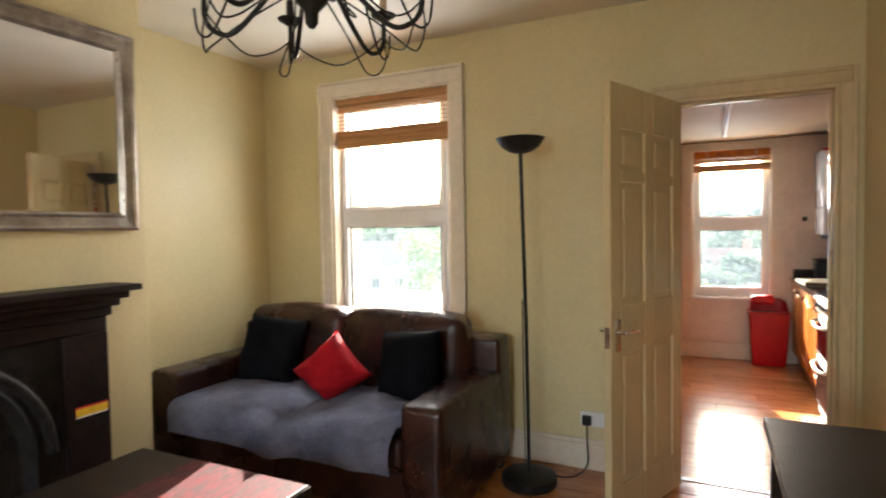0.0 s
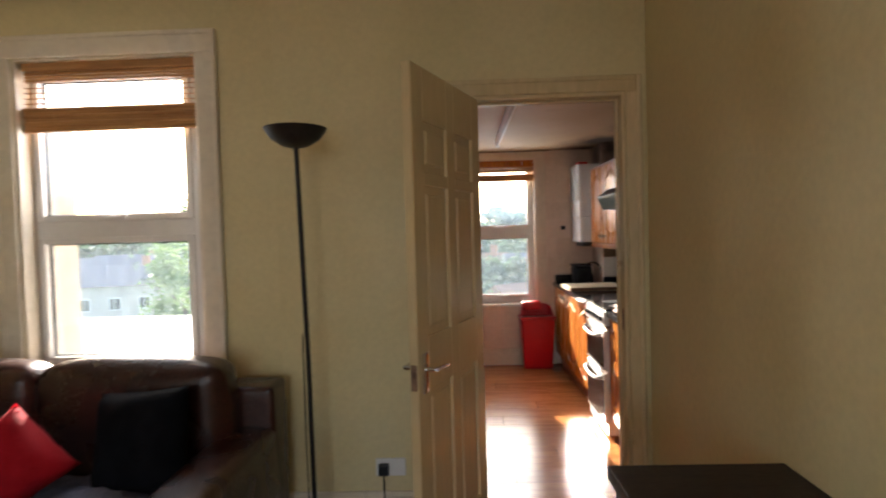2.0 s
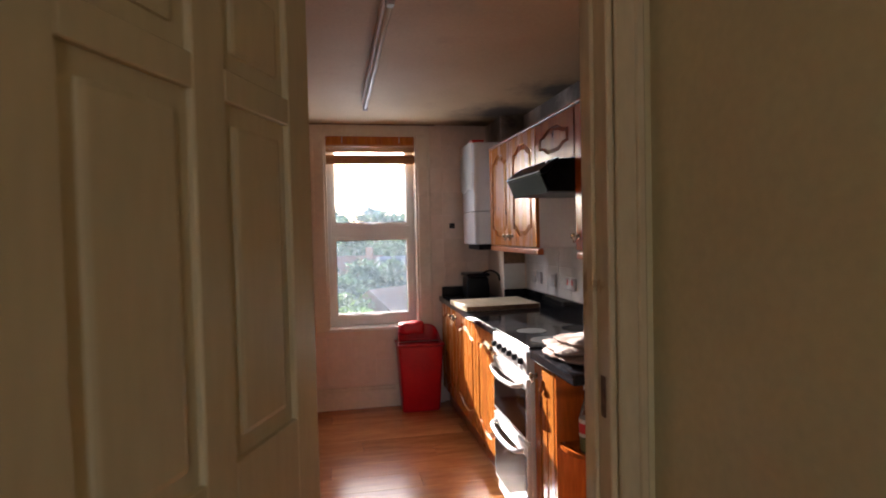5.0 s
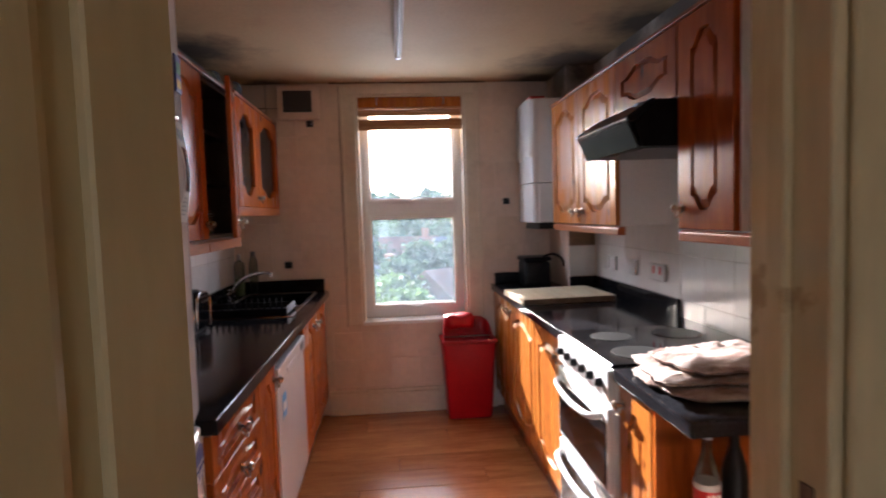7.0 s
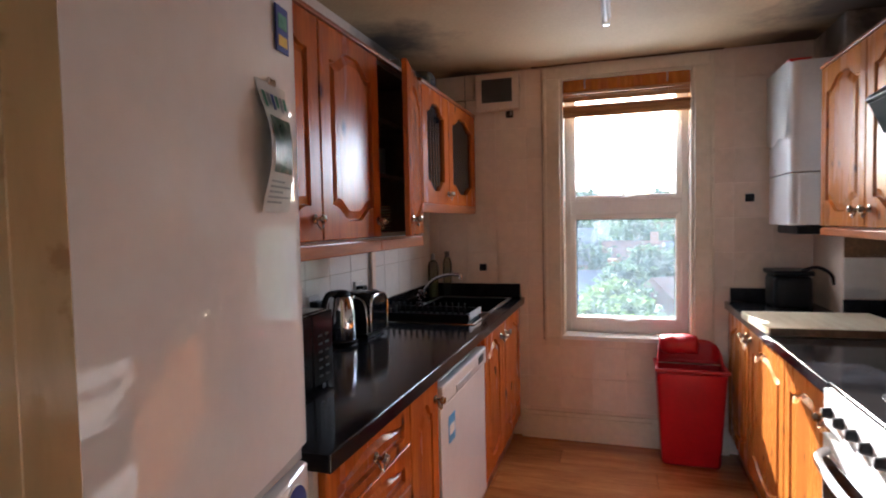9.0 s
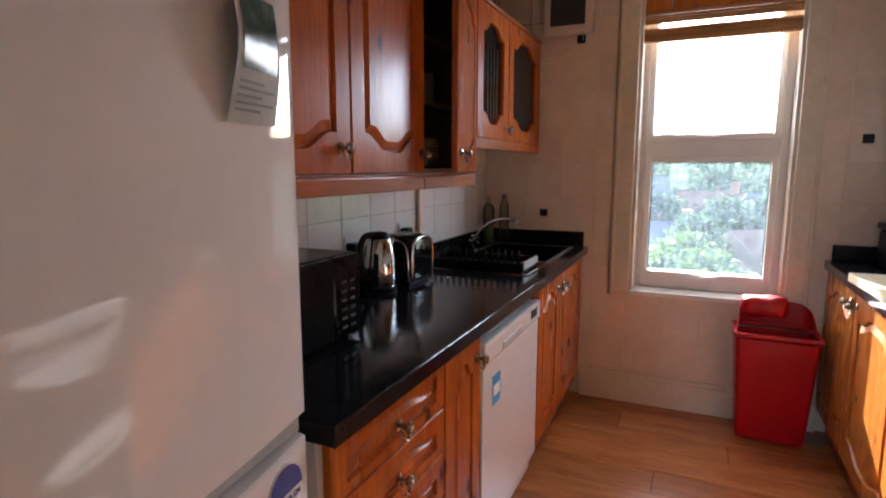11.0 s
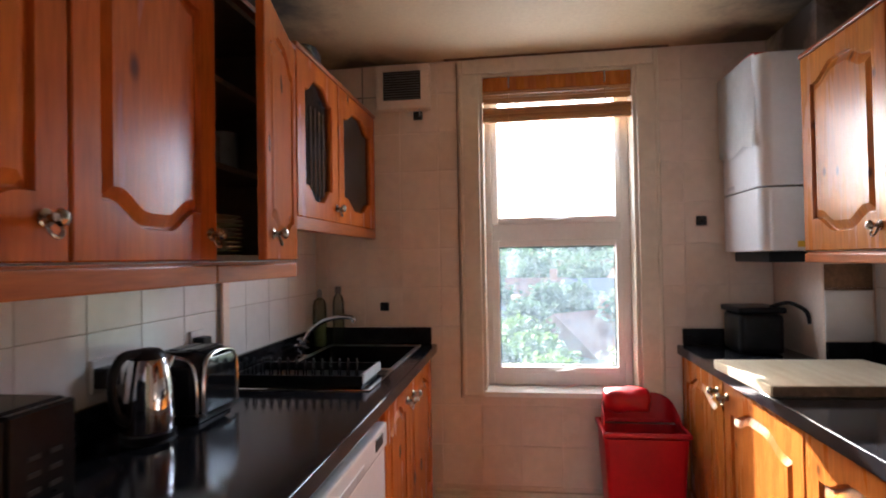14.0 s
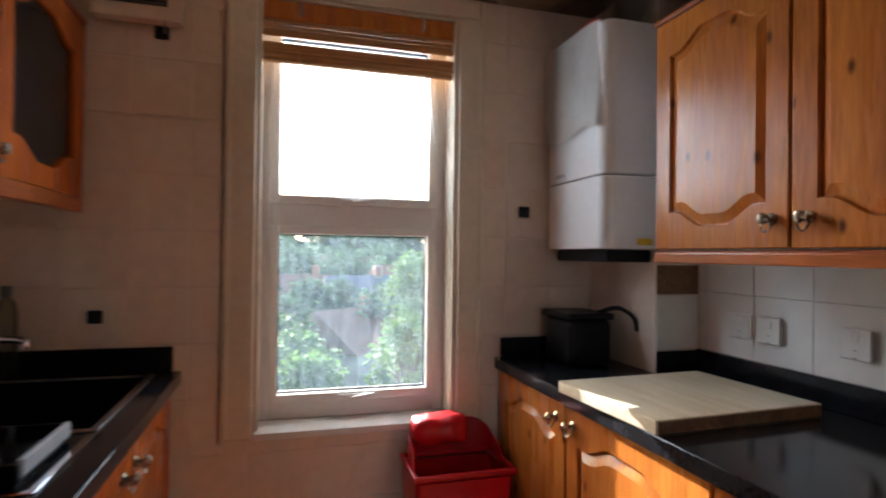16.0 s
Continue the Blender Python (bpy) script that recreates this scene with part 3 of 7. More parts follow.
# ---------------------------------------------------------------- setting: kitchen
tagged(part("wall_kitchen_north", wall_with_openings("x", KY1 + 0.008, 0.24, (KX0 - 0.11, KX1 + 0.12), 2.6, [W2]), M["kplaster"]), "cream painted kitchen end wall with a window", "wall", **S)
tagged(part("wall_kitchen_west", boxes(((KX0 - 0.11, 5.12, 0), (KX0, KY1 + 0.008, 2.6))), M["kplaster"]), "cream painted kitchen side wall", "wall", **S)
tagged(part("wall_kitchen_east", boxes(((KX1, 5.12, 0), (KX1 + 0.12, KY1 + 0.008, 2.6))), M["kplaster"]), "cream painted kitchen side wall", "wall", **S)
tagged(part("kitchen_doorway_wall_face", wall_with_openings("x", 5.1205, 0.006, (KX0, KX1), KZ, [(DOOR_X0, DOOR_X1, 0.0, DOOR_Z)]), M["kplaster"]), "cream painted kitchen face of the doorway wall", "wall", **S)
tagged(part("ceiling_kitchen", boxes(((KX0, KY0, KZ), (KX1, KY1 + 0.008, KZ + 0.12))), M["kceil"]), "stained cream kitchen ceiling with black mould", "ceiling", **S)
tagged(part("pipe_boxing", boxes(((1.70, 7.835, 0.0), (KX1, KY1 + 0.008, KZ)), bevel=0.004), M["kplaster"]), "painted pipe boxing in the kitchen corner", "wall", **S)
tagged(part("floor_base_kitchen", boxes(((KX0 - 0.05, 5.06, -0.15), (KX1 + 0.05, KY1 + 0.1, -0.014))), M["subfloor"]), "dark base under the kitchen laminate", "floor", **S)


def planks(parent, x0, x1, y0, y1, width, lengths, gap=0.0015):
    """Boards along x, row after row with staggered ends."""
    cache, y, row = {}, y0, 0
    while y < y1 - 1e-3:
        w = min(width, y1 - y)
        x = x0
        first = lengths[row % len(lengths)]
        while x < x1 - 1e-3:
            ln = min(first, x1 - x)
            first = 1.2
            key = (round(w, 3), round(ln, 3))
            if key not in cache:
                bm = bmesh.new()
                box(bm, (0, 0, -0.012), (ln - 0.0015, w - gap, 0), 0.0012)
                me = bpy.data.meshes.new("plank")
                bm.to_mesh(me)
                bm.free()
                me.materials.append(M["plank"])
                cache[key] = me
            ob = new("plank", cache[key])
            ob.location = (x, y, 0)
            ob.parent = parent
            x += ln
        y += w
        row += 1


def casing(name, x0, x1, z0, z1, face, width, thick, label, out=-1, paint="trim", bead=0.008):
    """A moulded architrave round an opening on a wall face."""
    th = thing(name, ((x0 + x1) / 2, face, z0), label, "trim", kind="structure")

    def strip(nm, lo, hi, lo2, hi2):
        bm = boxes((lo, hi), bevel=0.004)
        box(bm, lo2, hi2, 0.004)
        part(nm, bm, M[paint], th)
    f0, f1, f2 = face + out * 0.002, face + out * thick, face + out * (thick + bead)
    strip("side_strip", (x0 - width, f0, z0), (x0 - 0.004, f1, z1), (x0 - width, f0, z0), (x0 - width + 0.022, f2, z1 + width))
    strip("side_strip", (x1 + 0.004, f0, z0), (x1 + width, f1, z1), (x1 + width - 0.022, f0, z0), (x1 + width, f2, z1 + width))
    strip("head_strip", (x0 - width + 0.022, f0, z1), (x1 + width - 0.022, f1, z1 + width), (x0 - width + 0.022, f0, z1 + width - 0.022), (x1 + width - 0.022, f2, z1 + width))
    return th


casing("door_casing", DOOR_X0, DOOR_X1, 0.0, DOOR_Z, 5.0, 0.075, 0.016, "tan gloss painted moulded door architrave", paint="casingpaint")
casing("window_casing_1", W1[0], W1[1], W1[2], W1[3], 5.0, 0.105, 0.018, "cream painted window architrave in the living room")
casing("window_casing_2", W2[0], W2[1], W2[2] - 0.02, W2[3], KY1, 0.105, 0.014, "cream painted timber architrave round the kitchen window", bead=0.002)

# door lining with stops
lining = thing("door_lining", (0.72, 5.06, 0), "tan gloss painted door lining with stops", "door frame", kind="structure")
for nm, lo, hi in (("jamb", (DOOR_X0 - 0.002, 4.992, 0), (DOOR_X0 + 0.016, 5.134, DOOR_Z)), ("jamb", (DOOR_X1 - 0.016, 4.992, 0), (DOOR_X1 + 0.002, 5.134, DOOR_Z)),
                   ("head", (DOOR_X0 + 0.016, 4.992, DOOR_Z - 0.018), (DOOR_X1 - 0.016, 5.134, DOOR_Z + 0.002)),
                   ("stop", (DOOR_X0 + 0.016, 5.05, 0), (DOOR_X0 + 0.028, 5.085, DOOR_Z - 0.018)), ("stop", (DOOR_X1 - 0.028, 5.05, 0), (DOOR_X1 - 0.016, 5.085, DOOR_Z - 0.018)),
                   ("stop", (DOOR_X0 + 0.028, 5.05, DOOR_Z - 0.03), (DOOR_X1 - 0.028, 5.085, DOOR_Z - 0.018))):
    part(nm, boxes((lo, hi), bevel=0.003), M["casingpaint"], lining)
part("strike_plate", boxes(((DOOR_X1 - 0.0195, 5.012, 0.93), (DOOR_X1 - 0.0165, 5.034, 1.03)), bevel=0.001), M["grime"], lining, "worn brown strike plate")

# skirtings
def skirting(name, lo, hi, label, h=0.17):
    bm = boxes((lo, (hi[0], hi[1], lo[2] + h - 0.025)), bevel=0.003)
    dx, dy = hi[0] - lo[0], hi[1] - lo[1]
    a, b = list(lo), list(hi)
    a[2], b[2] = lo[2] + h - 0.027, lo[2] + h
    if dx > dy:
        a[1] += 0.006
    else:
        b[0] -= 0.006
    box(bm, a, b, 0.004)
    return tagged(part(name, bm, M["trim"]), label, "baseboard", kind="structure")


skirting("baseboard_north_left", (LX0 + 0.002, 4.978, 0), (DOOR_X0 - 0.078, 4.998, 0), "cream painted baseboard beside the door", 0.175)
skirting("baseboard_north_right", (DOOR_X1 + 0.078, 4.978, 0), (LX1, 4.998, 0), "cream painted baseboard", 0.175)
skirting("baseboard_alcove", (LX0 + 0.002, 3.71, 0), (LX0 + 0.02, 4.976, 0), "cream painted alcove baseboard", 0.2)
skirting("baseboard_kitchen", (0.14, KY1 - 0.022, 0), (1.30, KY1 - 0.001, 0), "white painted kitchen baseboard under the window", 0.17)


# ---------------------------------------------------------------- windows
def window(name, o, y, glass_x, lower, upper, label, sill_y):
    """A plastic window of a fixed lower light and a top-hung upper light, set back in its opening."""
    x0, x1, z0, z1 = o
    th = thing(name, ((x0 + x1) / 2, y, z0), label, "window", kind="structure")
    fr = bmesh.new()
    d0, d1 = y - 0.03, y + 0.035
    mid0, mid1 = lower[1], upper[0]
    for lo, hi in (((x0, d0, z0), (glass_x[0] - 0.03, d1, z1)), ((glass_x[1] + 0.03, d0, z0), (x1, d1, z1)),
                   ((glass_x[0] - 0.03, d0, z0), (glass_x[1] + 0.03, d1, lower[0] - 0.03)), ((glass_x[0] - 0.03, d0, upper[1] + 0.03), (glass_x[1] + 0.03, d1, z1)),
                   ((glass_x[0] - 0.03, d0, mid0 + 0.03), (glass_x[1] + 0.03, d1, mid1 - 0.03))):
        box(fr, lo, hi, 0.004)
    part("window_frame", fr, M["upvc"], th)
    for nm, (a, b) in (("lower_sash", lower), ("upper_sash", upper)):
        bm = bmesh.new()
        e = 0.032
        for lo, hi in (((glass_x[0] - e, y - 0.045, a - e), (glass_x[0], y + 0.012, b + e)), ((glass_x[1], y - 0.045, a - e), (glass_x[1] + e, y + 0.012, b + e)),
                       ((glass_x[0], y - 0.045, a - e), (glass_x[1], y + 0.012, a)), ((glass_x[0], y - 0.045, b), (glass_x[1], y + 0.012, b + e))):
            box(bm, lo, hi, 0.005, 2)
        sash = part(nm, bm, M["upvc"], th)
        gask = bmesh.new()
        for lo, hi in (((glass_x[0], y - 0.01, a), (glass_x[0] + 0.004, y + 0.01, b)), ((glass_x[1] - 0.004, y - 0.01, a), (glass_x[1], y + 0.01, b)),
                       ((glass_x[0], y - 0.01, a), (glass_x[1], y + 0.01, a + 0.005)), ((glass_x[0], y - 0.01, b - 0.005), (glass_x[1], y + 0.01, b))):
            box(gask, lo, hi)
        part("gasket", gask, M["black"], sash)
        pane = part("pane", boxes(((glass_x[0], y - 0.003, a), (glass_x[1], y + 0.003, b))), M["pane"], sash)
        pane.visible_shadow = False
        cx = (glass_x[0] + glass_x[1]) / 2
        h = boxes(((cx - 0.06, y - 0.058, a - 0.024), (cx + 0.05, y - 0.045, a - 0.006)), bevel=0.004, seg=2)
        box(h, (cx - 0.015, y - 0.075, a - 0.022), (cx + 0.075, y - 0.06, a - 0.008), 0.004, 2, rot=pose(0, 0, 0, 0, -8, 0))
        part("handle", h, M["upvc"], sash, "white plastic window handle")
    part("window_sill", boxes(((x0 - 0.0, sill_y, z0 - 0.022), (x1 + 0.0, y - 0.03, z0 + 0.002)), bevel=0.004, seg=2), M["upvc"], th)
    rev = bmesh.new()
    for lo, hi in (((x0, sill_y + 0.03, z0 + 0.003), (x0 + 0.012, y - 0.03, z1)), ((x1 - 0.012, sill_y + 0.03, z0 + 0.003), (x1, y - 0.03, z1)), ((x0 + 0.012, sill_y + 0.03, z1 - 0.012), (x1 - 0.012, y - 0.03, z1))):
        box(rev, lo, hi, 0.002)
    part("reveal_lining", rev, M["trim"], th)
    return th


window("window_1", W1, 5.13, (-1.78, -1.045), (0.84, 1.412), (1.556, 2.23), "white plastic double window above the sofa", 4.97)
win2 = window("window_2", W2, 8.41, (0.464, 1.034), (0.735, 1.333), (1.478, 2.07), "white plastic kitchen window with a stay open arm", 8.222)
part("lintel_board", boxes(((W2[0] + 0.013, 8.262, 2.09), (W2[1] - 0.013, 8.272, 2.157)), bevel=0.002), M["honey"], win2, "bare timber lintel board")
part("stay_arm", tube(bmesh.new(), [(1.03, 8.35, 1.93), (1.055, 8.33, 1.70)], 0.004), M["upvc"], win2)


w3 = thing("window_3", (-0.2, LY0 - 0.1, W3[2]), "white framed front window behind the viewer", "window", kind="structure")
bm = boxes(((W3[0], LY0 - 0.12, W3[2]), (W3[1], LY0 - 0.06, W3[2] + 0.07)), ((W3[0], LY0 - 0.12, W3[3] - 0.07), (W3[1], LY0 - 0.06, W3[3])))
for x in (W3[0], -0.69, 0.24, W3[1] - 0.05):
    box(bm, (x, LY0 - 0.12, W3[2] + 0.07), (x + 0.05, LY0 - 0.06, W3[3] - 0.07))
part("window_frame", bm, M["upvc"], w3)


def blind(name, x0, x1, y, ztop, slats, rolled, label):
    """A bamboo roman blind: a headrail, hanging slats and a rolled or folded lower bundle."""
    th = thing(name, ((x0 + x1) / 2, y, ztop), label, "blind")
    part("headrail", boxes(((x0, y - 0.018, ztop - 0.045), (x1, y + 0.02, ztop)), bevel=0.004), M["blind"], th)
    z = ztop - 0.046
    for count, size, step in slats:
        for k in range(count):
            part("slat", boxes(((x0 + 0.002, y - 0.004 + 0.003 * (k % 2), z - size), (x1 - 0.002, y + 0.002 + 0.003 * (k % 2), z)), bevel=0.0015), M["blind"], th)
            z -= step
    for k in range(rolled):
        bm = bmesh.new()
        lathe(bm, [(0.010, x0 - 0.004), (0.012, x0), (0.012, x1), (0.010, x1 + 0.004)], (0, y + 0.004 * (k % 2), z - 0.008), "x", 10)
        part("rolled_slat", bm, M["blind"], th)
        z -= 0.0165
    for fx in (0.18, 0.82):
        x = x0 + (x1 - x0) * fx
        part("cord", tube(bmesh.new(), [(x, y - 0.016, ztop + 0.01), (x, y - 0.016, z)], 0.0025, 6), M["blind"], th)
    return th


blind("window_blind", W1[0] + 0.02, W1[1] - 0.012, 5.045, 2.308, [(3, 0.014, 0.016), (5, 0.004, 0.026)], 7, "brown slatted bamboo blind half raised in the window")
blind("window_blind", W2[0] + 0.008, W2[1] - 0.002, 8.285, 2.122, [(3, 0.013, 0.0135), (1, 0.002, 0.026)], 4, "brown bamboo blind rolled up above the sink-end window")
for x in (0.53, 0.98):
    hk = thing("blind_hook", (x, 8.262, 2.15), "small metal blind hook above the window", "hook", "blind hooks")
    part("hook", tube(bmesh.new(), curve_pts([(x, 8.262, 2.165), (x, 8.255, 2.15), (x, 8.25, 2.12), (x, 8.262, 2.105)], 5), 0.004, 6), M["steel"], hk)


# ---------------------------------------------------------------- the open panelled door
def room_door():
    th = thing("door_1", (0.40, 4.985, 0.0), "cream gloss painted six-panel door standing open", "door", kind="structure")
    w, h, t = 0.70, 2.035, 0.036
    bm = bmesh.new()
    stiles = [(0, 0.095), (0.305, 0.385), (0.605, w)]
    rails = [(0.008, 0.20), (0.825, 1.03), (1.595, 1.645), (1.835, h)]
    for a, b in stiles:
        box(bm, (a, -t / 2, 0.008), (b, t / 2, h), 0.003)
    for a, b in rails:
        for c, d in ((0.095, 0.305), (0.385, 0.605)):
            box(bm, (c, -t / 2, a), (d, t / 2, b), 0.002)
    for (a, b), (c, d) in ((p, r) for p in ((0.095, 0.305), (0.385, 0.605)) for r in ((0.20, 0.825), (1.03, 1.595), (1.645, 1.835))):
        box(bm, (a, -0.006, c), (b, 0.006, d))
        box(bm, (a + 0.028, -0.014, c + 0.03), (b - 0.028, 0.014, d - 0.03), 0.011, 2)
    d = Vector((-0.256, -0.636, 0)).normalized()
    turn = pose(0.40, 4.985, 0, 0, 0, math.degrees(math.atan2(d.y, d.x)))
    leaf = part("leaf", place(bm, turn), M["doorpaint"], th)
    for side in (-1, 1):
        bm = bmesh.new()
        box(bm, (w - 0.075, side * t / 2, 0.825), (w - 0.035, side * (t / 2 + 0.006), 0.975), 0.003, 2)
        tube(bm, [(w - 0.055, side * t / 2, 0.915), (w - 0.055, side * (t / 2 + 0.05), 0.915)], 0.009, 12)
        tube(bm, curve_pts([(w - 0.055, side * (t / 2 + 0.047), 0.915), (w - 0.10, side * (t / 2 + 0.05), 0.917), (w - 0.165, side * (t / 2 + 0.045), 0.909)], 5), 0.0085, 12, 0.006)
        part("door_handle", place(bm, turn), M["chrome"], th, "worn chrome lever handle", smooth=40)
    bm = boxes(((w - 0.001, -0.012, 0.845), (w + 0.003, 0.012, 0.94)), bevel=0.001)
    box(bm, (w, -0.007, 0.89), (w + 0.012, 0.007, 0.915), 0.003)
    part("latch", place(bm, turn), M["grime"], th, "brown worn latch plate")
    for z in (0.25, 1.7):
        bm = bmesh.new()
        lathe(bm, [(0.007, z), (0.007, z + 0.09)], (-0.004, -t / 2 - 0.004, 0), "z", 10)
        part("hinge", place(bm, turn), M["steel"], th)


room_door()


# ---------------------------------------------------------------- pine cabinet fronts
def ogee_outline(w, h, mx, mt, mb, top, bottom, n=26):
    """Panel outline with ogee-shaped top and bottom edges, and the matching points on the door's edge."""
    inner, outer = [], []

    def bump(u):
        k = min(max((u - 0.07) / 0.86, 0), 1)
        k = min((1 - abs(2 * k - 1)) / 0.72, 1)
        return k * k * (3 - 2 * k)
    for i in range(n + 1):
        u = i / n
        inner.append((mx + (w - 2 * mx) * u, mb + bottom * (1 - bump(u))))
        outer.append((w * u, 0))
    for i in range(1, 5):
        v = i / 5
        inner.append((w - mx, mb + bottom + (h - mt - top - mb - bottom) * v))
        outer.append((w, h * v))
    for i in range(n + 1):
        u = 1 - i / n
        inner.append((mx + (w - 2 * mx) * u, h - mt - top * (1 - bump(u))))
        outer.append((w * u, h))
    for i in range(1, 5):
        v = 1 - i / 5
        inner.append((mx, mb + bottom + (h - mt - top - mb - bottom) * v))
        outer.append((0, h * v))
    return inner, outer


def front_mesh(w, h, top, bottom, glazed=False, mx=0.062, mt=0.06, mb=0.06, t=0.02):
    """A cabinet front in its own plane: u along x, v along z, outwards along -y."""
    bm = bmesh.new()
    inner, outer = ogee_outline(w, h, mx, mt, mb, top, bottom)
    cu, cv = w / 2, h / 2

    def loop(pts, depth, inset=0.0):
        ku, kv = 1 - 2 * inset / w, 1 - 2 * inset / h
        return [bm.verts.new((cu + (u - cu) * ku, -depth, cv + (v - cv) * kv)) for u, v in pts]
    if glazed:
        loops = [loop(outer, 0), loop(outer, t - 0.003), loop(outer, t, 0.003), loop(inner, t), loop(inner, t - 0.006, 0.006), loop(inner, 0.0, 0.006)]
    else:
        loops = [loop(outer, 0), loop(outer, t - 0.003), loop(outer, t, 0.003), loop(inner, t), loop(inner, t - 0.010, 0.005), loop(inner, t - 0.010, 0.010), loop(inner, t - 0.001, 0.037), loop(inner, t, 0.040)]
    for a, b in zip(loops, loops[1:]):
        for i in range(len(a)):
            bm.faces.new((a[i], a[(i + 1) % len(a)], b[(i + 1) % len(b)], b[i]))
    if glazed:
        a, b = loops[-1], loops[0]
        for i in range(len(a)):
            bm.faces.new((a[i], a[(i + 1) % len(a)], b[(i + 1) % len(b)], b[i]))
    else:
        bm.faces.new(loops[-1])
        bm.faces.new(loops[0])
    return bm


def knob_mesh(m):
    """An antique drop knob on a small rose."""
    bm = bmesh.new()
    lathe(bm, [(0.004, 0), (0.014, -0.001), (0.015, -0.004), (0.006, -0.008), (0.005, -0.018), (0.011, -0.022), (0.0145, -0.029), (0.011, -0.036), (0.003, -0.039)], (0, 0, 0), "y", 14)
    tube(bm, curve_pts([(-0.012, -0.012, -0.002), (-0.013, -0.02, -0.02), (0, -0.023, -0.03), (0.013, -0.02, -0.02), (0.012, -0.012, -0.002)], 5), 0.003, 6)
    return place(bm, m)


def facing(side, x, y, z):
    """Placement of a front: side 'left' faces +x (u runs along +y), 'right' faces -x (u runs along -y)."""
    return pose(x, y, z, 0, 0, 90 if side == "left" else -90)


def front(parent, side, x, y0, y1, z0, z1, top, bottom, knob, glazed=False, name="door", turn=0.0, mx=0.062, mt=0.06, mb=0.06):
    """Hangs a pine front on a unit. knob: (u, v) fractions from the near lower corner."""
    w, h = (y1 - y0) - 0.004, (z1 - z0) - 0.004
    if side == "left":
        m = facing("left", x, y0 + 0.002, z0 + 0.002)
        if turn:
            m = Matrix.Translation((x, y1 - 0.002, z0 + 0.002)) @ pose(0, 0, 0, 0, 0, turn) @ Matrix.Translation((0, -w, 0)) @ pose(0, 0, 0, 0, 0, 90)
    else:
        m = facing("right", x, y1 - 0.002, z0 + 0.002)
    d = part(name, place(front_mesh(w, h, top, bottom, glazed, mx, mt, mb), m), M["pine" if side == "left" else "honey"], parent, smooth=13)
    if glazed:
        inner, _ = ogee_outline(w, h, mx, mt, mb, top, bottom)
        bm = bmesh.new()
        fa = [bm.verts.new((u, -0.006, v)) for u, v in inner]
        fb = [bm.verts.new((u, -0.003, v)) for u, v in inner]
        bm.faces.new(fa)
        bm.faces.new(list(reversed(fb)))
        for i in range(len(fa)):
            bm.faces.new((fa[i], fa[(i + 1) % len(fa)], fb[(i + 1) % len(fa)], fb[i]))
        part("glass", place(bm, m), M["cabglass"], d, "dark glass")
        if glazed == "leaded":
            for k in range(1, 5):
                u = mx + (w - 2 * mx) * (0.12 + 0.76 * k / 5)
                part("glazing_bar", place(boxes(((u - 0.003, -0.012, mb + bottom * 0.5), (u + 0.003, -0.006, h - mt - top * 0.5 - 0.07)), bevel=0.001), m), M["chrome"], d)
    if knob:
        for ku, kv in ([knob] if isinstance(knob[0], float) else knob):
            uu = ku if side == "left" else 1 - ku
            part("knob", knob_mesh(m @ Matrix.Translation((uu * w, -0.02, kv * h))), M["pewter"], d, "ornate pewter drop knob")
    return d


def carcass(parent, x0, x1, y0, y1, z0, z1, open_side=None, shelves=(), material=None):
    """A unit's body: a solid-looking shell, or panels where its inside can be seen."""
    material = material or M["carcass"]
    if open_side is None:
        return part("body", boxes(((x0, y0, z0), (x1, y1, z1)), bevel=0.001), material, parent)
    t = 0.016
    body = part("side_panel", boxes(((x0, y0, z0), (x1, y0 + t, z1)), bevel=0.001), material, parent)
    part("side_panel", boxes(((x0, y1 - t, z0), (x1, y1, z1)), bevel=0.001), material, parent)
    part("bottom_panel", boxes(((x0, y0 + t, z0), (x1, y1 - t, z0 + t)), bevel=0.001), material, parent)
    part("top_panel", boxes(((x0, y0 + t, z1 - t), (x1, y1 - t, z1)), bevel=0.001), material, parent)
    part("back_panel", boxes(((x0, y0 + t, z0 + t), (x0 + 0.006, y1 - t, z1 - t))), material, parent)
    for z in shelves:
        part("shelf", boxes(((x0 + 0.008, y0 + t, z), (x1 - 0.03, y1 - t, z + t)), bevel=0.001), material, parent)
    return body


WT, WTB = 0.868, 0.830          # worktop top and underside
LF, RF = 0.118, 1.31            # carcass fronts of the two runs
UL, UR = -0.15, 1.57            # carcass fronts of the wall units
WZ0, WZ1 = 1.285, 1.955

# ---- left base units
dr = thing("drawer_unit", (-0.15, 6.08, 0), "honey pine kitchen drawer unit with ogee fronts", "cabinet", "left base units")
carcass(dr, KX0 + 0.005, LF, 5.83, 6.335, 0.13, WTB)
part("plinth", boxes(((LF - 0.05, 5.84, 0.0), (LF - 0.032, 6.335, 0.13)), bevel=0.001), M["pinedark"], dr)
zs = [0.14, 0.325, 0.448, 0.572, 0.695, 0.819]
for a, b in zip(zs, zs[1:]):
    front(dr, "left", LF, 5.845, 6.333, a, b, 0.024, 0.0, (0.5, 0.45), name="drawer", mx=0.045, mt=0.024, mb=0.026)
nu = thing("narrow_cabinet", (-0.15, 6.45, 0), "narrow honey pine base cabinet", "cabinet", "left base units")
carcass(nu, KX0 + 0.005, LF, 6.337, 6.60, 0.13, WTB)
part("plinth", boxes(((LF - 0.05, 6.337, 0.0), (LF - 0.032, 6.60, 0.13))), M["pinedark"], nu)
front(nu, "left", LF, 6.338, 6.598, 0.14, 0.822, 0.042, 0.042, (0.86, 0.9))
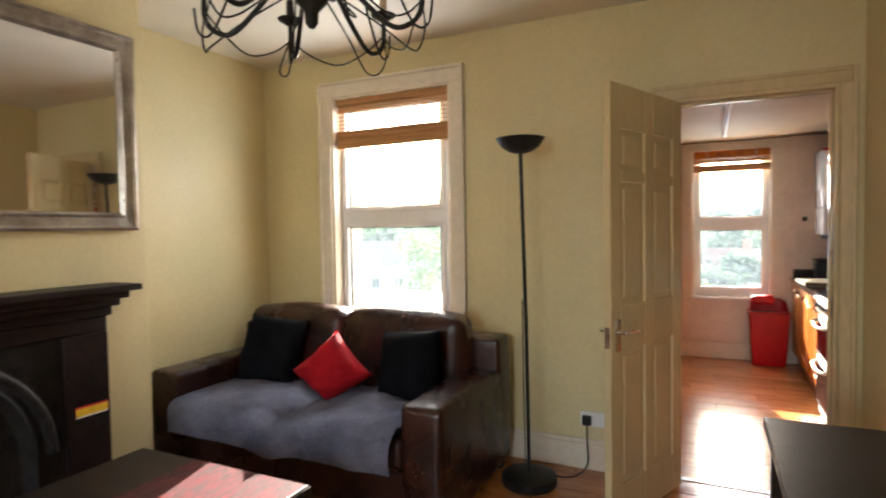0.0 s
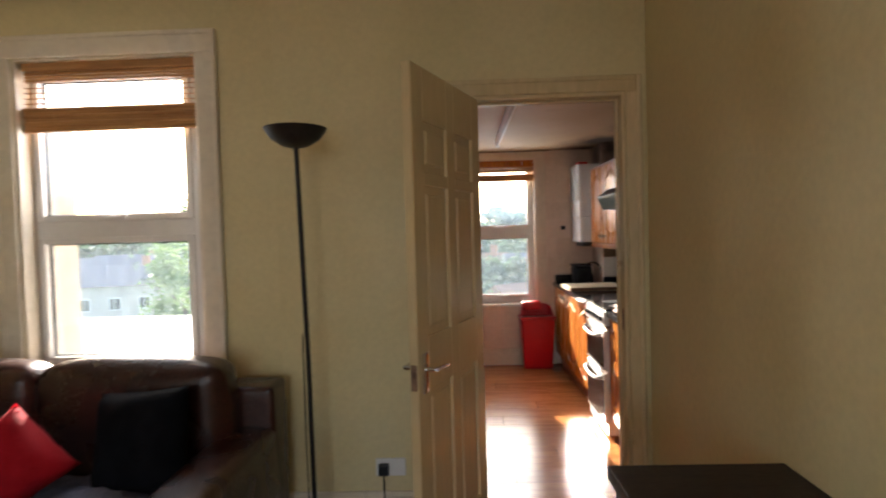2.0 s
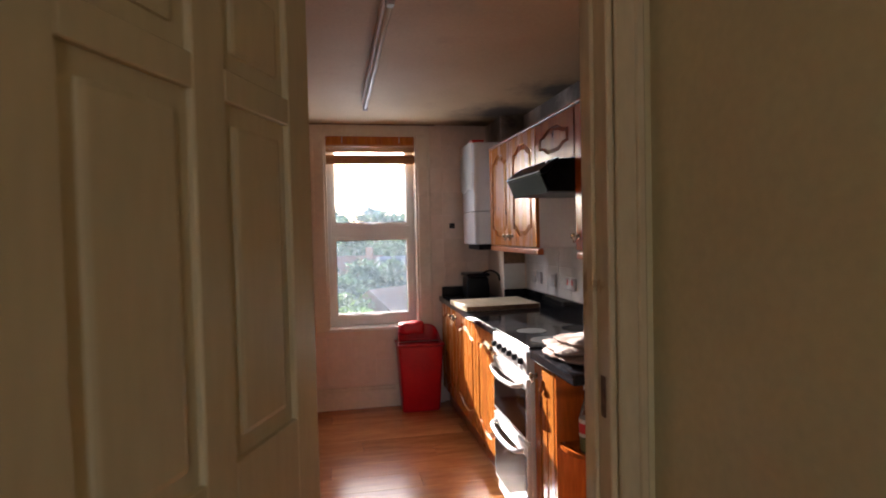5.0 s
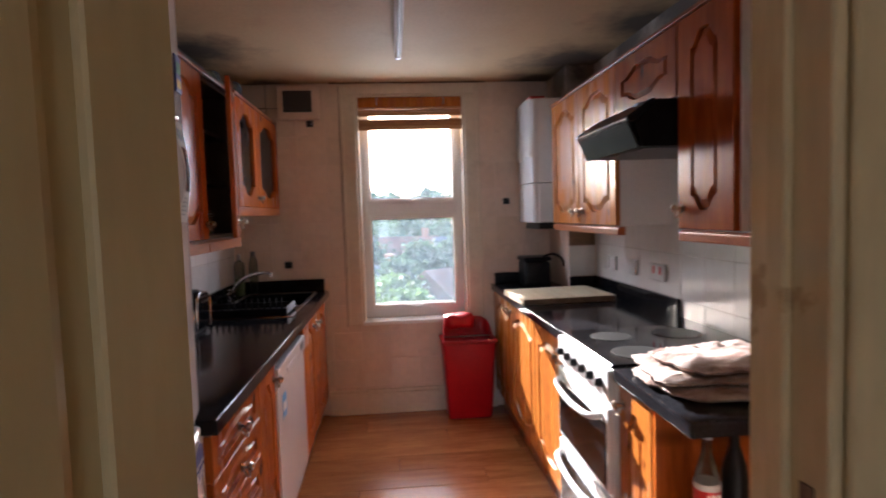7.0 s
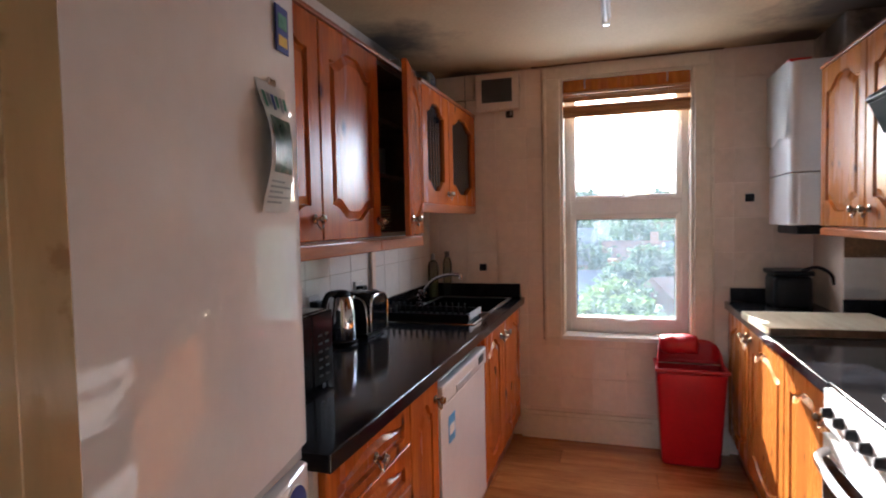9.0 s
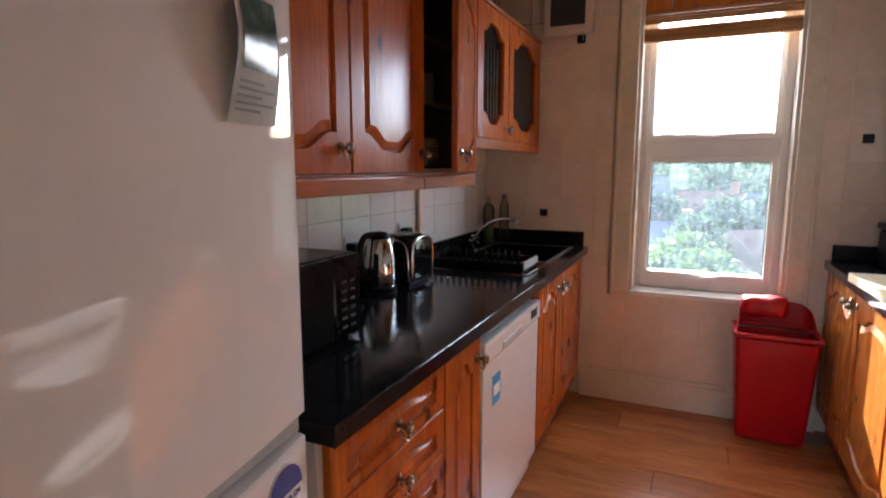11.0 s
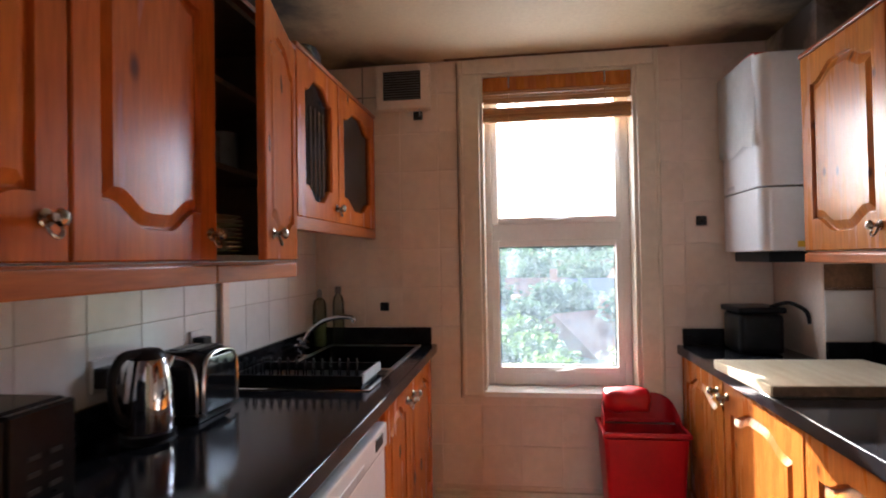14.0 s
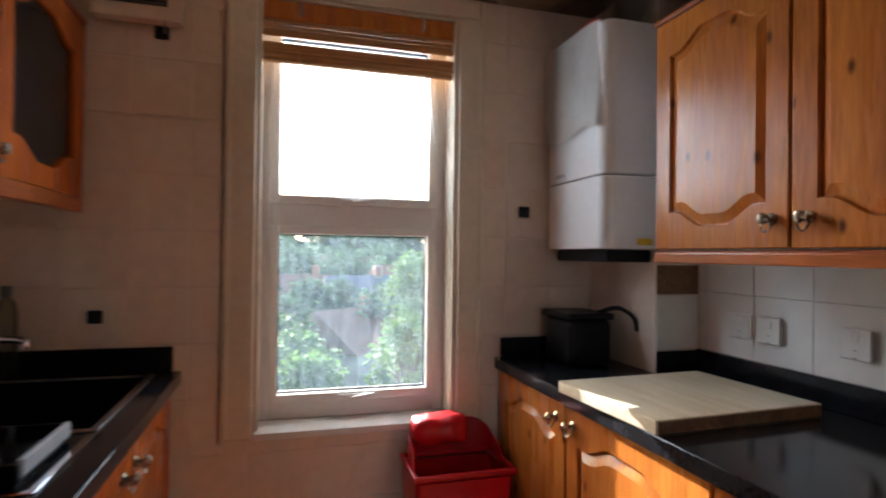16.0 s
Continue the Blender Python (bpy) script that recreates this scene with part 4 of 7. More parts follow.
su = thing("sink_cabinet", (-0.15, 7.74, 0), "honey pine sink base cabinet with two doors", "cabinet", "left base units")
carcass(su, KX0 + 0.005, LF, 7.275, 8.225, 0.13, 0.70)
part("top_rail", boxes(((LF - 0.02, 7.275, 0.70), (LF, 8.225, WTB))), M["pinedark"], su)
part("plinth", boxes(((LF - 0.05, 7.275, 0.0), (LF - 0.032, 8.225, 0.13))), M["pinedark"], su)
front(su, "left", LF, 7.28, 7.66, 0.14, 0.822, 0.042, 0.042, (0.88, 0.9))
front(su, "left", LF, 7.66, 8.19, 0.14, 0.822, 0.042, 0.042, (0.12, 0.9))

# ---- dishwasher
dw = thing("dishwasher", (-0.15, 6.93, 0), "white dishwasher with a blue energy label", "dishwasher")
part("body", boxes(((KX0 + 0.04, 6.61, 0.04), (LF - 0.005, 7.262, 0.775)), bevel=0.004), M["white"], dw)
dwd = part("door", boxes(((LF - 0.004, 6.612, 0.12), (LF + 0.022, 7.26, 0.70)), bevel=0.006, seg=2), M["white"], dw)
cp = part("control_panel", boxes(((LF - 0.004, 6.612, 0.704), (LF + 0.03, 7.26, 0.778)), bevel=0.008, seg=2), M["white"], dw)
part("grip", boxes(((LF + 0.024, 6.78, 0.712), (LF + 0.032, 7.0, 0.738)), bevel=0.002), M["grey"], cp, "grey recessed grip")
part("display", boxes(((LF + 0.028, 7.12, 0.728), (LF + 0.0325, 7.20, 0.762)), bevel=0.001), M["black"], cp, "small black display")
part("kick_plate", boxes(((LF - 0.04, 6.615, 0.0), (LF - 0.025, 7.257, 0.115))), M["white"], dw)
lb = part("energy_label", boxes(((LF + 0.0222, 6.70, 0.545), (LF + 0.0232, 6.78, 0.645))), M["skyblue"], dwd, "light blue energy label")
part("label_strip", boxes(((LF + 0.0233, 6.71, 0.575), (LF + 0.0238, 6.77, 0.61))), M["paper"], lb)

# ---- fridge freezer
fg = thing("fridge_freezer", (-0.16, 5.44, 0), "tall white fridge freezer with papers stuck on it", "fridge")
# the fridge stands a little askew, and its doors are bowed
FRIDGE_TURN = Matrix.Translation((0.139, 5.783, 0)) @ pose(0, 0, 0, 0, 0, 7.2) @ Matrix.Translation((-0.13, -5.78, 0))
ON_DOOR = FRIDGE_TURN @ Matrix.Translation((0.009, -0.026, 0))


def bowed_door(z0, z1, y0=5.172, y1=5.78):
    """A door slab with a gently bowed face and well rounded upright edges."""
    bm = bmesh.new()
    mid, half, r = (y0 + y1) / 2, (y1 - y0) / 2, 0.012
    prof = [(0.078, y0), (0.13 - r, y0)]
    for k in range(1, 7):
        a = math.radians(90 - 78 * k / 6)
        prof.append((0.13 - r + r * math.cos(a), y0 + r - r * math.sin(a)))
    for k in range(1, 24):
        y = y0 + r + (2 * half - 2 * r) * k / 24
        prof.append((0.13 + (half ** 2 - (y - mid) ** 2) / 6.0 - 0.0016, y))
    for k in range(6, 0, -1):
        a = math.radians(90 - 78 * k / 6)
        prof.append((0.13 - r + r * math.cos(a), y1 - r + r * math.sin(a)))
    prof += [(0.13 - r, y1), (0.078, y1)]
    rings = [[bm.verts.new((x - e, mid + (y - mid) * (1 - e / half), z)) for x, y in prof] for z, e in ((z0, 0.004), (z0 + 0.004, 0), (z1 - 0.004, 0), (z1, 0.004))]
    for p, q in zip(rings, rings[1:]):
        for i in range(len(p)):
            bm.faces.new((p[i], p[(i + 1) % len(p)], q[(i + 1) % len(p)], q[i]))
    bm.faces.new(rings[0][::-1])
    bm.faces.new(rings[-1])
    return place(bm, FRIDGE_TURN)


part("body", place(boxes(((KX0 + 0.055, 5.19, 0.02), (0.075, 5.77, 1.96)), bevel=0.008, seg=2), FRIDGE_TURN), M["fridge"], fg)
part("upper_door", bowed_door(0.911, 1.96), M["fridge"], fg, smooth=30)
part("lower_door", bowed_door(0.06, 0.874), M["fridge"], fg, smooth=30)
part("door_grip", place(boxes(((0.078, 5.18, 0.877), (0.118, 5.775, 0.908)), bevel=0.003), FRIDGE_TURN), M["grey"], fg, "grey recessed grip strip between the doors")
cal = thing("calendar", (0.133, 5.64, 1.36), "curling white calendar with a green picture on the fridge", "calendar")


def curled(y0, y1, z0, z1, lift, n=12):
    """A piece of the sheet, bowed away from the door in its middle."""
    bm = bmesh.new()
    rows = []
    for k in range(n + 1):
        z = z1 + (z0 - z1) * k / n
        h = (1.575 - z) / 0.215
        row = []
        for j in range(7):
            y = y0 + (y1 - y0) * j / 6
            s = (y - 5.623) / 0.108
            bow = 0.024 * math.sin(math.pi * min(1.0, max(0.0, h))) ** 1.3 * (1 - 0.55 * s) + 0.006 * h * h * (1 - s)
            row.append(bm.verts.new((0.1325 + bow + lift, y + 0.004 * math.sin(h * 3), z)))
        rows.append(row)
    for a, b in zip(rows, rows[1:]):
        for j in range(6):
            bm.faces.new((a[j], a[j + 1], b[j + 1], b[j]))
    bmesh.ops.solidify(bm, geom=bm.faces[:], thickness=0.0008)
    return place(bm, ON_DOOR)


sheet = part("sheet", curled(5.623, 5.731, 1.36, 1.575, 0.0), M["paper"], cal, smooth=50)
for k, nm in enumerate(("green", "grey", "blue", "green", "grey", "green")):
    part("heading_mark", curled(5.632 + 0.0155 * k, 5.643 + 0.0155 * k, 1.530 + 0.006 * (k % 2), 1.556, 0.0014, 4), M[nm], sheet, smooth=50)
for k in range(5):
    part("text_bar", curled(5.633, 5.69 + 0.03 * (k % 2), 1.4085 - 0.0085 * k, 1.4115 - 0.0085 * k, 0.0014, 2), M["grey"], sheet, smooth=50)
part("picture", curled(5.636, 5.721, 1.425, 1.517, 0.0014), M["greengloss"], sheet, "green landscape picture", smooth=50)
part("magnet_clip", place(boxes(((0.1305, 5.665, 1.572), (0.137, 5.69, 1.584)), bevel=0.002), ON_DOOR), M["chrome"], cal)
mg = thing("fridge_magnet", (0.131, 5.69, 1.64), "small dark blue and yellow fridge magnet", "magnet")
part("plate", place(boxes(((0.1305, 5.703, 1.64), (0.134, 5.749, 1.72)), bevel=0.001), ON_DOOR), M["blue"], mg)
part("print", place(boxes(((0.1342, 5.71, 1.65), (0.1348, 5.742, 1.668))), ON_DOOR), M["yellowp"], mg)
part("print", place(boxes(((0.1342, 5.71, 1.68), (0.1348, 5.742, 1.705))), ON_DOOR), M["green"], mg)
st = thing("round_sticker", (0.131, 5.722, 0.79), "round white and blue telephone sticker on the freezer door", "sticker")
part("disc", place(lathe(bmesh.new(), [(0.046, 0.127), (0.046, 0.1312)], (0, 5.722, 0.815), "x", 28), ON_DOOR), M["paper"], st)
bm = bmesh.new()
ring = [bm.verts.new((0.1316, 5.722 + 0.045 * math.cos(a), 0.815 + 0.045 * math.sin(a))) for a in [math.pi * k / 14 for k in range(15)]]
bm.faces.new(ring)
part("blue_cap", place(bm, ON_DOOR), M["blue"], st)


def lettering(name, text, size, m, material, parent, depth=0.0006):
    cu = bpy.data.curves.new(name, "FONT")
    cu.body, cu.size, cu.extrude, cu.align_x = text, size, depth, "CENTER"
    tmp = bpy.data.objects.new(name, cu)
    me = bpy.data.meshes.new_from_object(tmp)
    bpy.data.objects.remove(tmp)
    bm = bmesh.new()
    bm.from_mesh(me)
    return part(name, place(bm, m), material, parent)


lettering("writing", "0844 810 124", 0.0135, ON_DOOR @ pose(0.1320, 5.722, 0.800, 90, 0, 90), M["blue"], st)
for k in range(3):
    part("text_bar", place(boxes(((0.1312, 5.694, 0.792 - 0.007 * k), (0.1318, 5.75, 0.7945 - 0.007 * k))), ON_DOOR), M["blue"], st)

# ---- left worktop, sink and splash
wl = thing("worktop_left", (-0.15, 7.0, WTB), "black speckled laminate worktop with an upstand", "worktop")
for lo, hi in (((KX0 + 0.002, 5.825, WTB), (0.155, 7.60, WT)), ((0.085, 7.60, WTB), (0.155, 8.232, WT)), ((KX0 + 0.002, 7.60, WTB), (-0.345, 8.232, WT)), ((-0.345, 8.16, WTB), (0.085, 8.232, WT))):
    part("top_section", boxes((lo, hi)), M["worktop"], wl)
part("rounded_edge", boxes(((0.1552, 5.825, WTB - 0.002), (0.162, 8.232, WT + 0.0005)), bevel=0.006, seg=3), M["worktop"], wl)
part("upstand", boxes(((KX0 + 0.003, 5.825, WT), (KX0 + 0.022, 8.228, 0.948)), bevel=0.003), M["worktop"], wl)
part("upstand", boxes(((KX0 + 0.023, 8.230, WT), (0.135, 8.248, 0.948)), bevel=0.003), M["worktop"], wl)
sink = thing("kitchen_sink", (-0.13, 7.88, 0.70), "dark inset kitchen sink with a steel rim", "sink")
bm = bmesh.new()
box(bm, (-0.345, 7.60, 0.705), (0.085, 8.16, WT + 0.03), 0.03, 3)
bmesh.ops.delete(bm, geom=[f for f in bm.faces if max(v.co.z for v in f.verts) > WT + 0.005], context="FACES")
for v in bm.verts:
    v.co.z = v.co.z if v.co.z < WT - 0.01 else WT + 0.001
bmesh.ops.solidify(bm, geom=bm.faces[:], thickness=0.004)
part("bowl", bm, M["blackcase"], sink, smooth=40)
for lo, hi in (((-0.355, 7.59, WT), (0.095, 7.608, WT + 0.005)), ((-0.355, 8.152, WT), (0.095, 8.17, WT + 0.005)), ((-0.355, 7.6085, WT), (-0.335, 8.1515, WT + 0.005)), ((0.075, 7.6085, WT), (0.095, 8.1515, WT + 0.005))):
    part("rim", boxes((lo, hi), bevel=0.002), M["steel"], sink)
part("waste", lathe(bmesh.new(), [(0.03, 0.712), (0.03, 0.716), (0.02, 0.717)], (-0.13, 7.9, 0), "z", 16), M["chrome"], sink)
for lo, hi in (((-0.40, 7.262, WT), (0.095, 7.276, WT + 0.004)), ((0.081, 7.2765, WT), (0.095, 7.5895, WT + 0.004))):
    part("drainer_rim", boxes((lo, hi), bevel=0.0015), M["chrome"], sink, "bright steel rim of the drainer")
tap = thing("mixer_tap", (-0.375, 7.86, WT), "chrome mixer tap with a long swivel spout", "tap")
bm = bmesh.new()
lathe(bm, [(0.026, 0), (0.026, 0.008), (0.018, 0.012), (0.017, 0.05), (0.02, 0.055), (0.019, 0.075), (0.008, 0.082)], (-0.375, 7.86, WT), "z", 18)
part("body", bm, M["chrome"], tap, smooth=40)
part("spout", tube(bmesh.new(), curve_pts([(-0.372, 7.86, 0.90), (-0.34, 7.85, 0.965), (-0.27, 7.83, 1.02), (-0.19, 7.81, 1.043), (-0.125, 7.80, 1.042), (-0.122, 7.80, 1.022)], 6), 0.0095, 12), M["chrome"], tap, smooth=60)
for dy in (-0.045, 0.045):
    bm = bmesh.new()
    tube(bm, [(-0.375, 7.86, WT + 0.03), (-0.37, 7.86 + dy, WT + 0.04)], 0.008, 10)
    lathe(bm, [(0.013, 0.03), (0.017, 0.036), (0.017, 0.056), (0.01, 0.062)], (-0.37, 7.86 + dy, WT), "z", 12)
    part("tap_head", bm, M["chrome"], tap, smooth=40)

# ---- right base units
def base_unit(y0, y1, knob, nm="base_cabinet"):
    u = thing(nm, (1.58, (y0 + y1) / 2, 0), "honey pine base cabinet with an ogee panel door", "cabinet", "right base units")
    carcass(u, RF, KX1 - 0.005, y0, y1, 0.13, WTB)
    part("plinth", boxes(((RF + 0.032, y0, 0.0), (RF + 0.05, y1, 0.13))), M["pinedark"], u)
    front(u, "right", RF, y0, y1, 0.14, 0.822, 0.042, 0.042, knob)
    return u


base_unit(7.705, 8.225, (0.1, 0.93))
base_unit(7.12, 7.70, (0.93, 0.93))
base_unit(6.62, 7.115, (0.1, 0.90))
nb = base_unit(5.85, 6.07, (0.84, 0.92), "narrow_cabinet")
part("end_panel", boxes(((RF - 0.018, 5.832, 0.0), (KX1 - 0.005, 5.848, WTB)), bevel=0.001), M["pine"], nb)
sh = thing("bottle_shelf", (1.6, 5.70, 0), "open pine end shelf unit under the worktop", "shelf")


def quarter_shelf(z):
    bm = bmesh.new()
    pts = [(KX1 - 0.005, 5.831), (1.30, 5.831)] + [(1.47 - 0.17 * math.cos(a), 5.79 - 0.17 * math.sin(a)) for a in [math.pi / 2 * k / 8 for k in range(9)]] + [(KX1 - 0.005, 5.62)]
    lo = [bm.verts.new((x, y, z)) for x, y in pts]
    hi = [bm.verts.new((x, y, z + 0.018)) for x, y in pts]
    bm.faces.new(lo[::-1])
    bm.faces.new(hi)
    for k in range(len(pts)):
        bm.faces.new((lo[k], lo[(k + 1) % len(pts)], hi[(k + 1) % len(pts)], hi[k]))
    bmesh.ops.recalc_face_normals(bm, faces=bm.faces[:])
    return bm


for z in (0.532, 0.14):
    part("shelf", quarter_shelf(z), M["pine"], sh)
part("plinth", boxes(((1.36, 5.66, 0.0), (KX1 - 0.01, 5.83, 0.139))), M["pinedark"], sh)
part("back_panel", boxes(((KX1 - 0.02, 5.625, 0.16), (KX1 - 0.006, 5.83, 0.53))), M["pine"], sh)
wr = thing("worktop_right", (1.57, 7.3, WTB), "black gloss laminate worktop with an upstand", "worktop")
part("top", boxes(((1.28, 6.62, WTB), (KX1 - 0.003, 8.232, WT))), M["worktop"], wr)
part("rounded_edge", boxes(((1.272, 6.62, WTB - 0.002), (1.2798, 8.232, WT + 0.0005)), bevel=0.006, seg=3), M["worktop"], wr)
part("upstand", boxes(((KX1 - 0.022, 6.795, WT), (KX1 - 0.0035, 7.83, 0.948)), bevel=0.003), M["worktop"], wr)
part("upstand", boxes(((1.30, 8.230, WT), (1.695, 8.248, 0.942)), bevel=0.003), M["worktop"], wr)
part("upstand", boxes(((1.70, 7.816, WT), (KX1 - 0.0225, 7.831, 0.944)), bevel=0.003), M["worktop"], wr)
wr2 = thing("worktop_end", (1.57, 5.82, WTB), "short black laminate worktop beside the cooker", "worktop")
part("top", boxes(((1.27, 5.612, WTB), (KX1 - 0.003, 6.07, WT)), bevel=0.006, seg=2), M["worktop"], wr2)
part("upstand", boxes(((KX1 - 0.022, 5.615, WT), (KX1 - 0.0035, 5.96, 0.948)), bevel=0.003), M["worktop"], wr2)

# ---- cooker
ck = thing("cooker", (1.56, 6.32, 0), "white freestanding electric cooker with two glass oven doors", "cooker")
cy0, cy1, cf = 6.08, 6.61, 1.264
part("body", boxes(((cf + 0.012, cy0, 0.02), (KX1 - 0.02, cy1, 0.862)), bevel=0.003), M["white"], ck)
hob = part("hob", boxes(((cf + 0.008, cy0 + 0.002, 0.8625), (KX1 - 0.02, cy1 - 0.002, 0.876)), bevel=0.003), M["blackgloss"], ck, "black ceramic hob")
for hx, hy, r in ((1.42, 6.46, 0.075), (1.42, 6.21, 0.09), (1.68, 6.46, 0.09), (1.68, 6.21, 0.075)):
    part("burner_ring", lathe(bmesh.new(), [(r, 0.8762), (r, 0.8775), (r - 0.012, 0.8778)], (hx, hy, 0), "z", 28), M["blackmetal"], hob, "dark marked heating zone")
pan = part("control_panel", boxes(((cf - 0.004, cy0, 0.755), (cf + 0.014, cy1, 0.858)), bevel=0.005, seg=2), M["white"], ck)
for k in range(6):
    y = cy0 + 0.06 + 0.082 * k
    bm = bmesh.new()
    lathe(bm, [(0.016, 0), (0.015, -0.010), (0.012, -0.021), (0.004, -0.023)], (cf - 0.004, y, 0.805), "x", 16)
    part("dial", bm, M["black"], pan, "black round dial", smooth=40)
    part("dial_pointer", boxes(((cf - 0.0285, y - 0.002, 0.803), (cf - 0.0262, y + 0.002, 0.816))), M["white"], pan)
for z0, z1 in ((0.46, 0.735), (0.10, 0.44)):
    d = part("oven_door", boxes(((cf - 0.006, cy0 + 0.003, z0), (cf + 0.013, cy1 - 0.003, z1)), bevel=0.005, seg=2), M["white"], ck)
    part("oven_glass", boxes(((cf - 0.0085, cy0 + 0.018, z0 + 0.014), (cf - 0.0062, cy1 - 0.018, z1 - 0.05)), bevel=0.001), M["blackgloss"], d, "dark oven glass")
    part("oven_handle", tube(bmesh.new(), curve_pts([(cf - 0.007, cy0 + 0.05, z1 - 0.035), (cf - 0.042, cy0 + 0.09, z1 - 0.045), (cf - 0.05, (cy0 + cy1) / 2, z1 - 0.055), (cf - 0.042, cy1 - 0.09, z1 - 0.045), (cf - 0.007, cy1 - 0.05, z1 - 0.035)], 6), 0.011, 12), M["white"], d, "curved white handle", smooth=60)

# ---- wall units, left
def cornice(parent, side, x, y0, y1, z):
    s = 1 if side == "left" else -1
    lo, hi = sorted((x - s * 0.02, x + s * 0.024))
    part("cornice", boxes(((lo, y0, z), (hi, y1, z + 0.016)), bevel=0.005, seg=2), M["pinedark"], parent)


def pelmet(parent, side, x, y0, y1, z):
    """A plain light rail under a run of wall units, with a shadow gap above it."""
    s = 1 if side == "left" else -1
    lo, hi = sorted((x - s * 0.014, x + s * 0.008))
    bm = boxes(((lo, y0, z + 0.034), (hi, y1, z + 0.040)))
    lo, hi = sorted((x - s * 0.018, x + s * 0.018))
    box(bm, (lo, y0, z - 0.010 if side == "left" else z + 0.004), (hi, y1, z + 0.034), 0.004, 2)
    part("pelmet", bm, M["railpine"], parent)


u1 = thing("wall_cabinet", (-0.3, 6.05, WZ0), "orange pine double wall cabinet with ogee panel doors", "wall cabinet", "left wall cabinets")
carcass(u1, KX0 + 0.002, UL, 5.86, 6.77, WZ0, WZ1)
front(u1, "left", UL, 5.865, 6.338, WZ0, WZ1, 0.045, 0.045, (0.9, 0.1))
front(u1, "left", UL, 6.340, 6.77, WZ0, WZ1, 0.045, 0.045, (0.93, 0.09))
cornice(u1, "left", UL, 5.86, 6.77, WZ1)
pelmet(u1, "left", UL, 5.86, 6.77, WZ0 - 0.042)
u2 = thing("wall_cabinet", (-0.3, 6.98, WZ0), "orange pine wall cabinet with its door ajar and plates inside", "wall cabinet", "left wall cabinets")
carcass(u2, KX0 + 0.002, UL, 6.773, 7.243, WZ0, WZ1, "left", (1.52, 1.74), M["shaded_in"])
front(u2, "left", UL + 0.001, 6.80, 7.24, WZ0, WZ1, 0.045, 0.045, (0.16, 0.1), turn=13.0)
cornice(u2, "left", UL, 6.772, 7.243, WZ1)
pelmet(u2, "left", UL, 6.772, 7.243, WZ0 - 0.042)
for k in range(9):
    pl = thing("dinner_plate", (-0.28, 6.93, WZ0 + 0.016 + 0.011 * k), "stacked ceramic dinner plate inside the open cabinet", "plate", "stack of plates")
    bm = bmesh.new()
    lathe(bm, [(0.06, 0), (0.065, 0.002), (0.115 - 0.003 * (k % 3), 0.010), (0.117 - 0.003 * (k % 3), 0.012), (0.06, 0.005)], (-0.28, 6.93 + 0.003 * (k % 2), WZ0 + 0.0165 + 0.0115 * k), "z", 22)
    part("dish", bm, M["ceramic"] if k % 3 else M["soap"], pl, smooth=30)
for k, (y, r, h) in enumerate(((6.86, 0.04, 0.1), (6.96, 0.045, 0.09), (7.07, 0.04, 0.12))):
    cp_ = thing("mug", (-0.28, y, 1.537), "dark mug on the cabinet shelf", "mug", "mugs on the shelf")
    bm = bmesh.new()
    lathe(bm, [(r * 0.9, 0), (r, 0.01), (r, h), (r - 0.004, h), (r - 0.005, 0.01)], (-0.28, y, 1.537), "z", 16)
    part("cup", bm, M["grey"], cp_, smooth=40)
u3 = thing("glazed_wall_cabinet", (-0.3, 7.73, 1.40), "orange pine wall cabinet with two dark glazed doors", "wall cabinet", "left wall cabinets")
carcass(u3, KX0 + 0.002, UL, 7.246, 8.225, 1.425, WZ1 + 0.02, "left", (1.66,), M["shaded_in"])
front(u3, "left", UL, 7.25, 7.66, 1.425, WZ1 + 0.02, 0.05, 0.05, (0.93, 0.1), glazed="leaded", mx=0.07)
front(u3, "left", UL, 7.662, 8.22, 1.425, WZ1 + 0.02, 0.05, 0.05, None, glazed="plain", mx=0.07)
cornice(u3, "left", UL, 7.246, 8.225, WZ1 + 0.02)
pelmet(u3, "left", UL, 7.246, 8.225, 1.393)

# ---- wall units, right
v1 = thing("wall_cabinet", (1.72, 7.14, WZ0), "knotty honey pine double wall cabinet beside the boiler", "wall cabinet", "right wall cabinets")
carcass(v1, UR, KX1 - 0.002, 6.715, 7.645, WZ0, WZ1)
front(v1, "right", UR, 6.715, 7.18, WZ0, WZ1, 0.045, 0.045, (0.9, 0.1))
front(v1, "right", UR, 7.182, 7.645, WZ0, WZ1, 0.045, 0.045, (0.09, 0.1))
cornice(v1, "right", UR, 6.715, 7.65, WZ1)
pelmet(v1, "right", UR, 6.70, 7.65, WZ0 - 0.042)
v2 = thing("wall_cabinet", (1.72, 6.43, 1.718), "low reddish pine wall cabinet above the cooker hood", "wall cabinet", "right wall cabinets")
carcass(v2, UR, KX1 - 0.002, 6.20, 6.712, 1.718, WZ1)
front(v2, "right", UR, 6.20, 6.712, 1.718, WZ1, 0.035, 0.035, None, mt=0.05, mb=0.05)
cornice(v2, "right", UR, 6.20, 6.713, WZ1)
v3 = thing("wall_cabinet", (1.72, 5.98, WZ0), "reddish pine single wall cabinet", "wall cabinet", "right wall cabinets")
carcass(v3, UR, KX1 - 0.002, 5.89, 6.198, WZ0, WZ1)
front(v3, "right", UR, 5.89, 6.198, WZ0, WZ1, 0.045, 0.045, (0.9, 0.1), mx=0.08)
cornice(v3, "right", UR, 5.62, 6.198, WZ1)
pelmet(v3, "right", UR, 5.62, 6.198, WZ0 - 0.042)
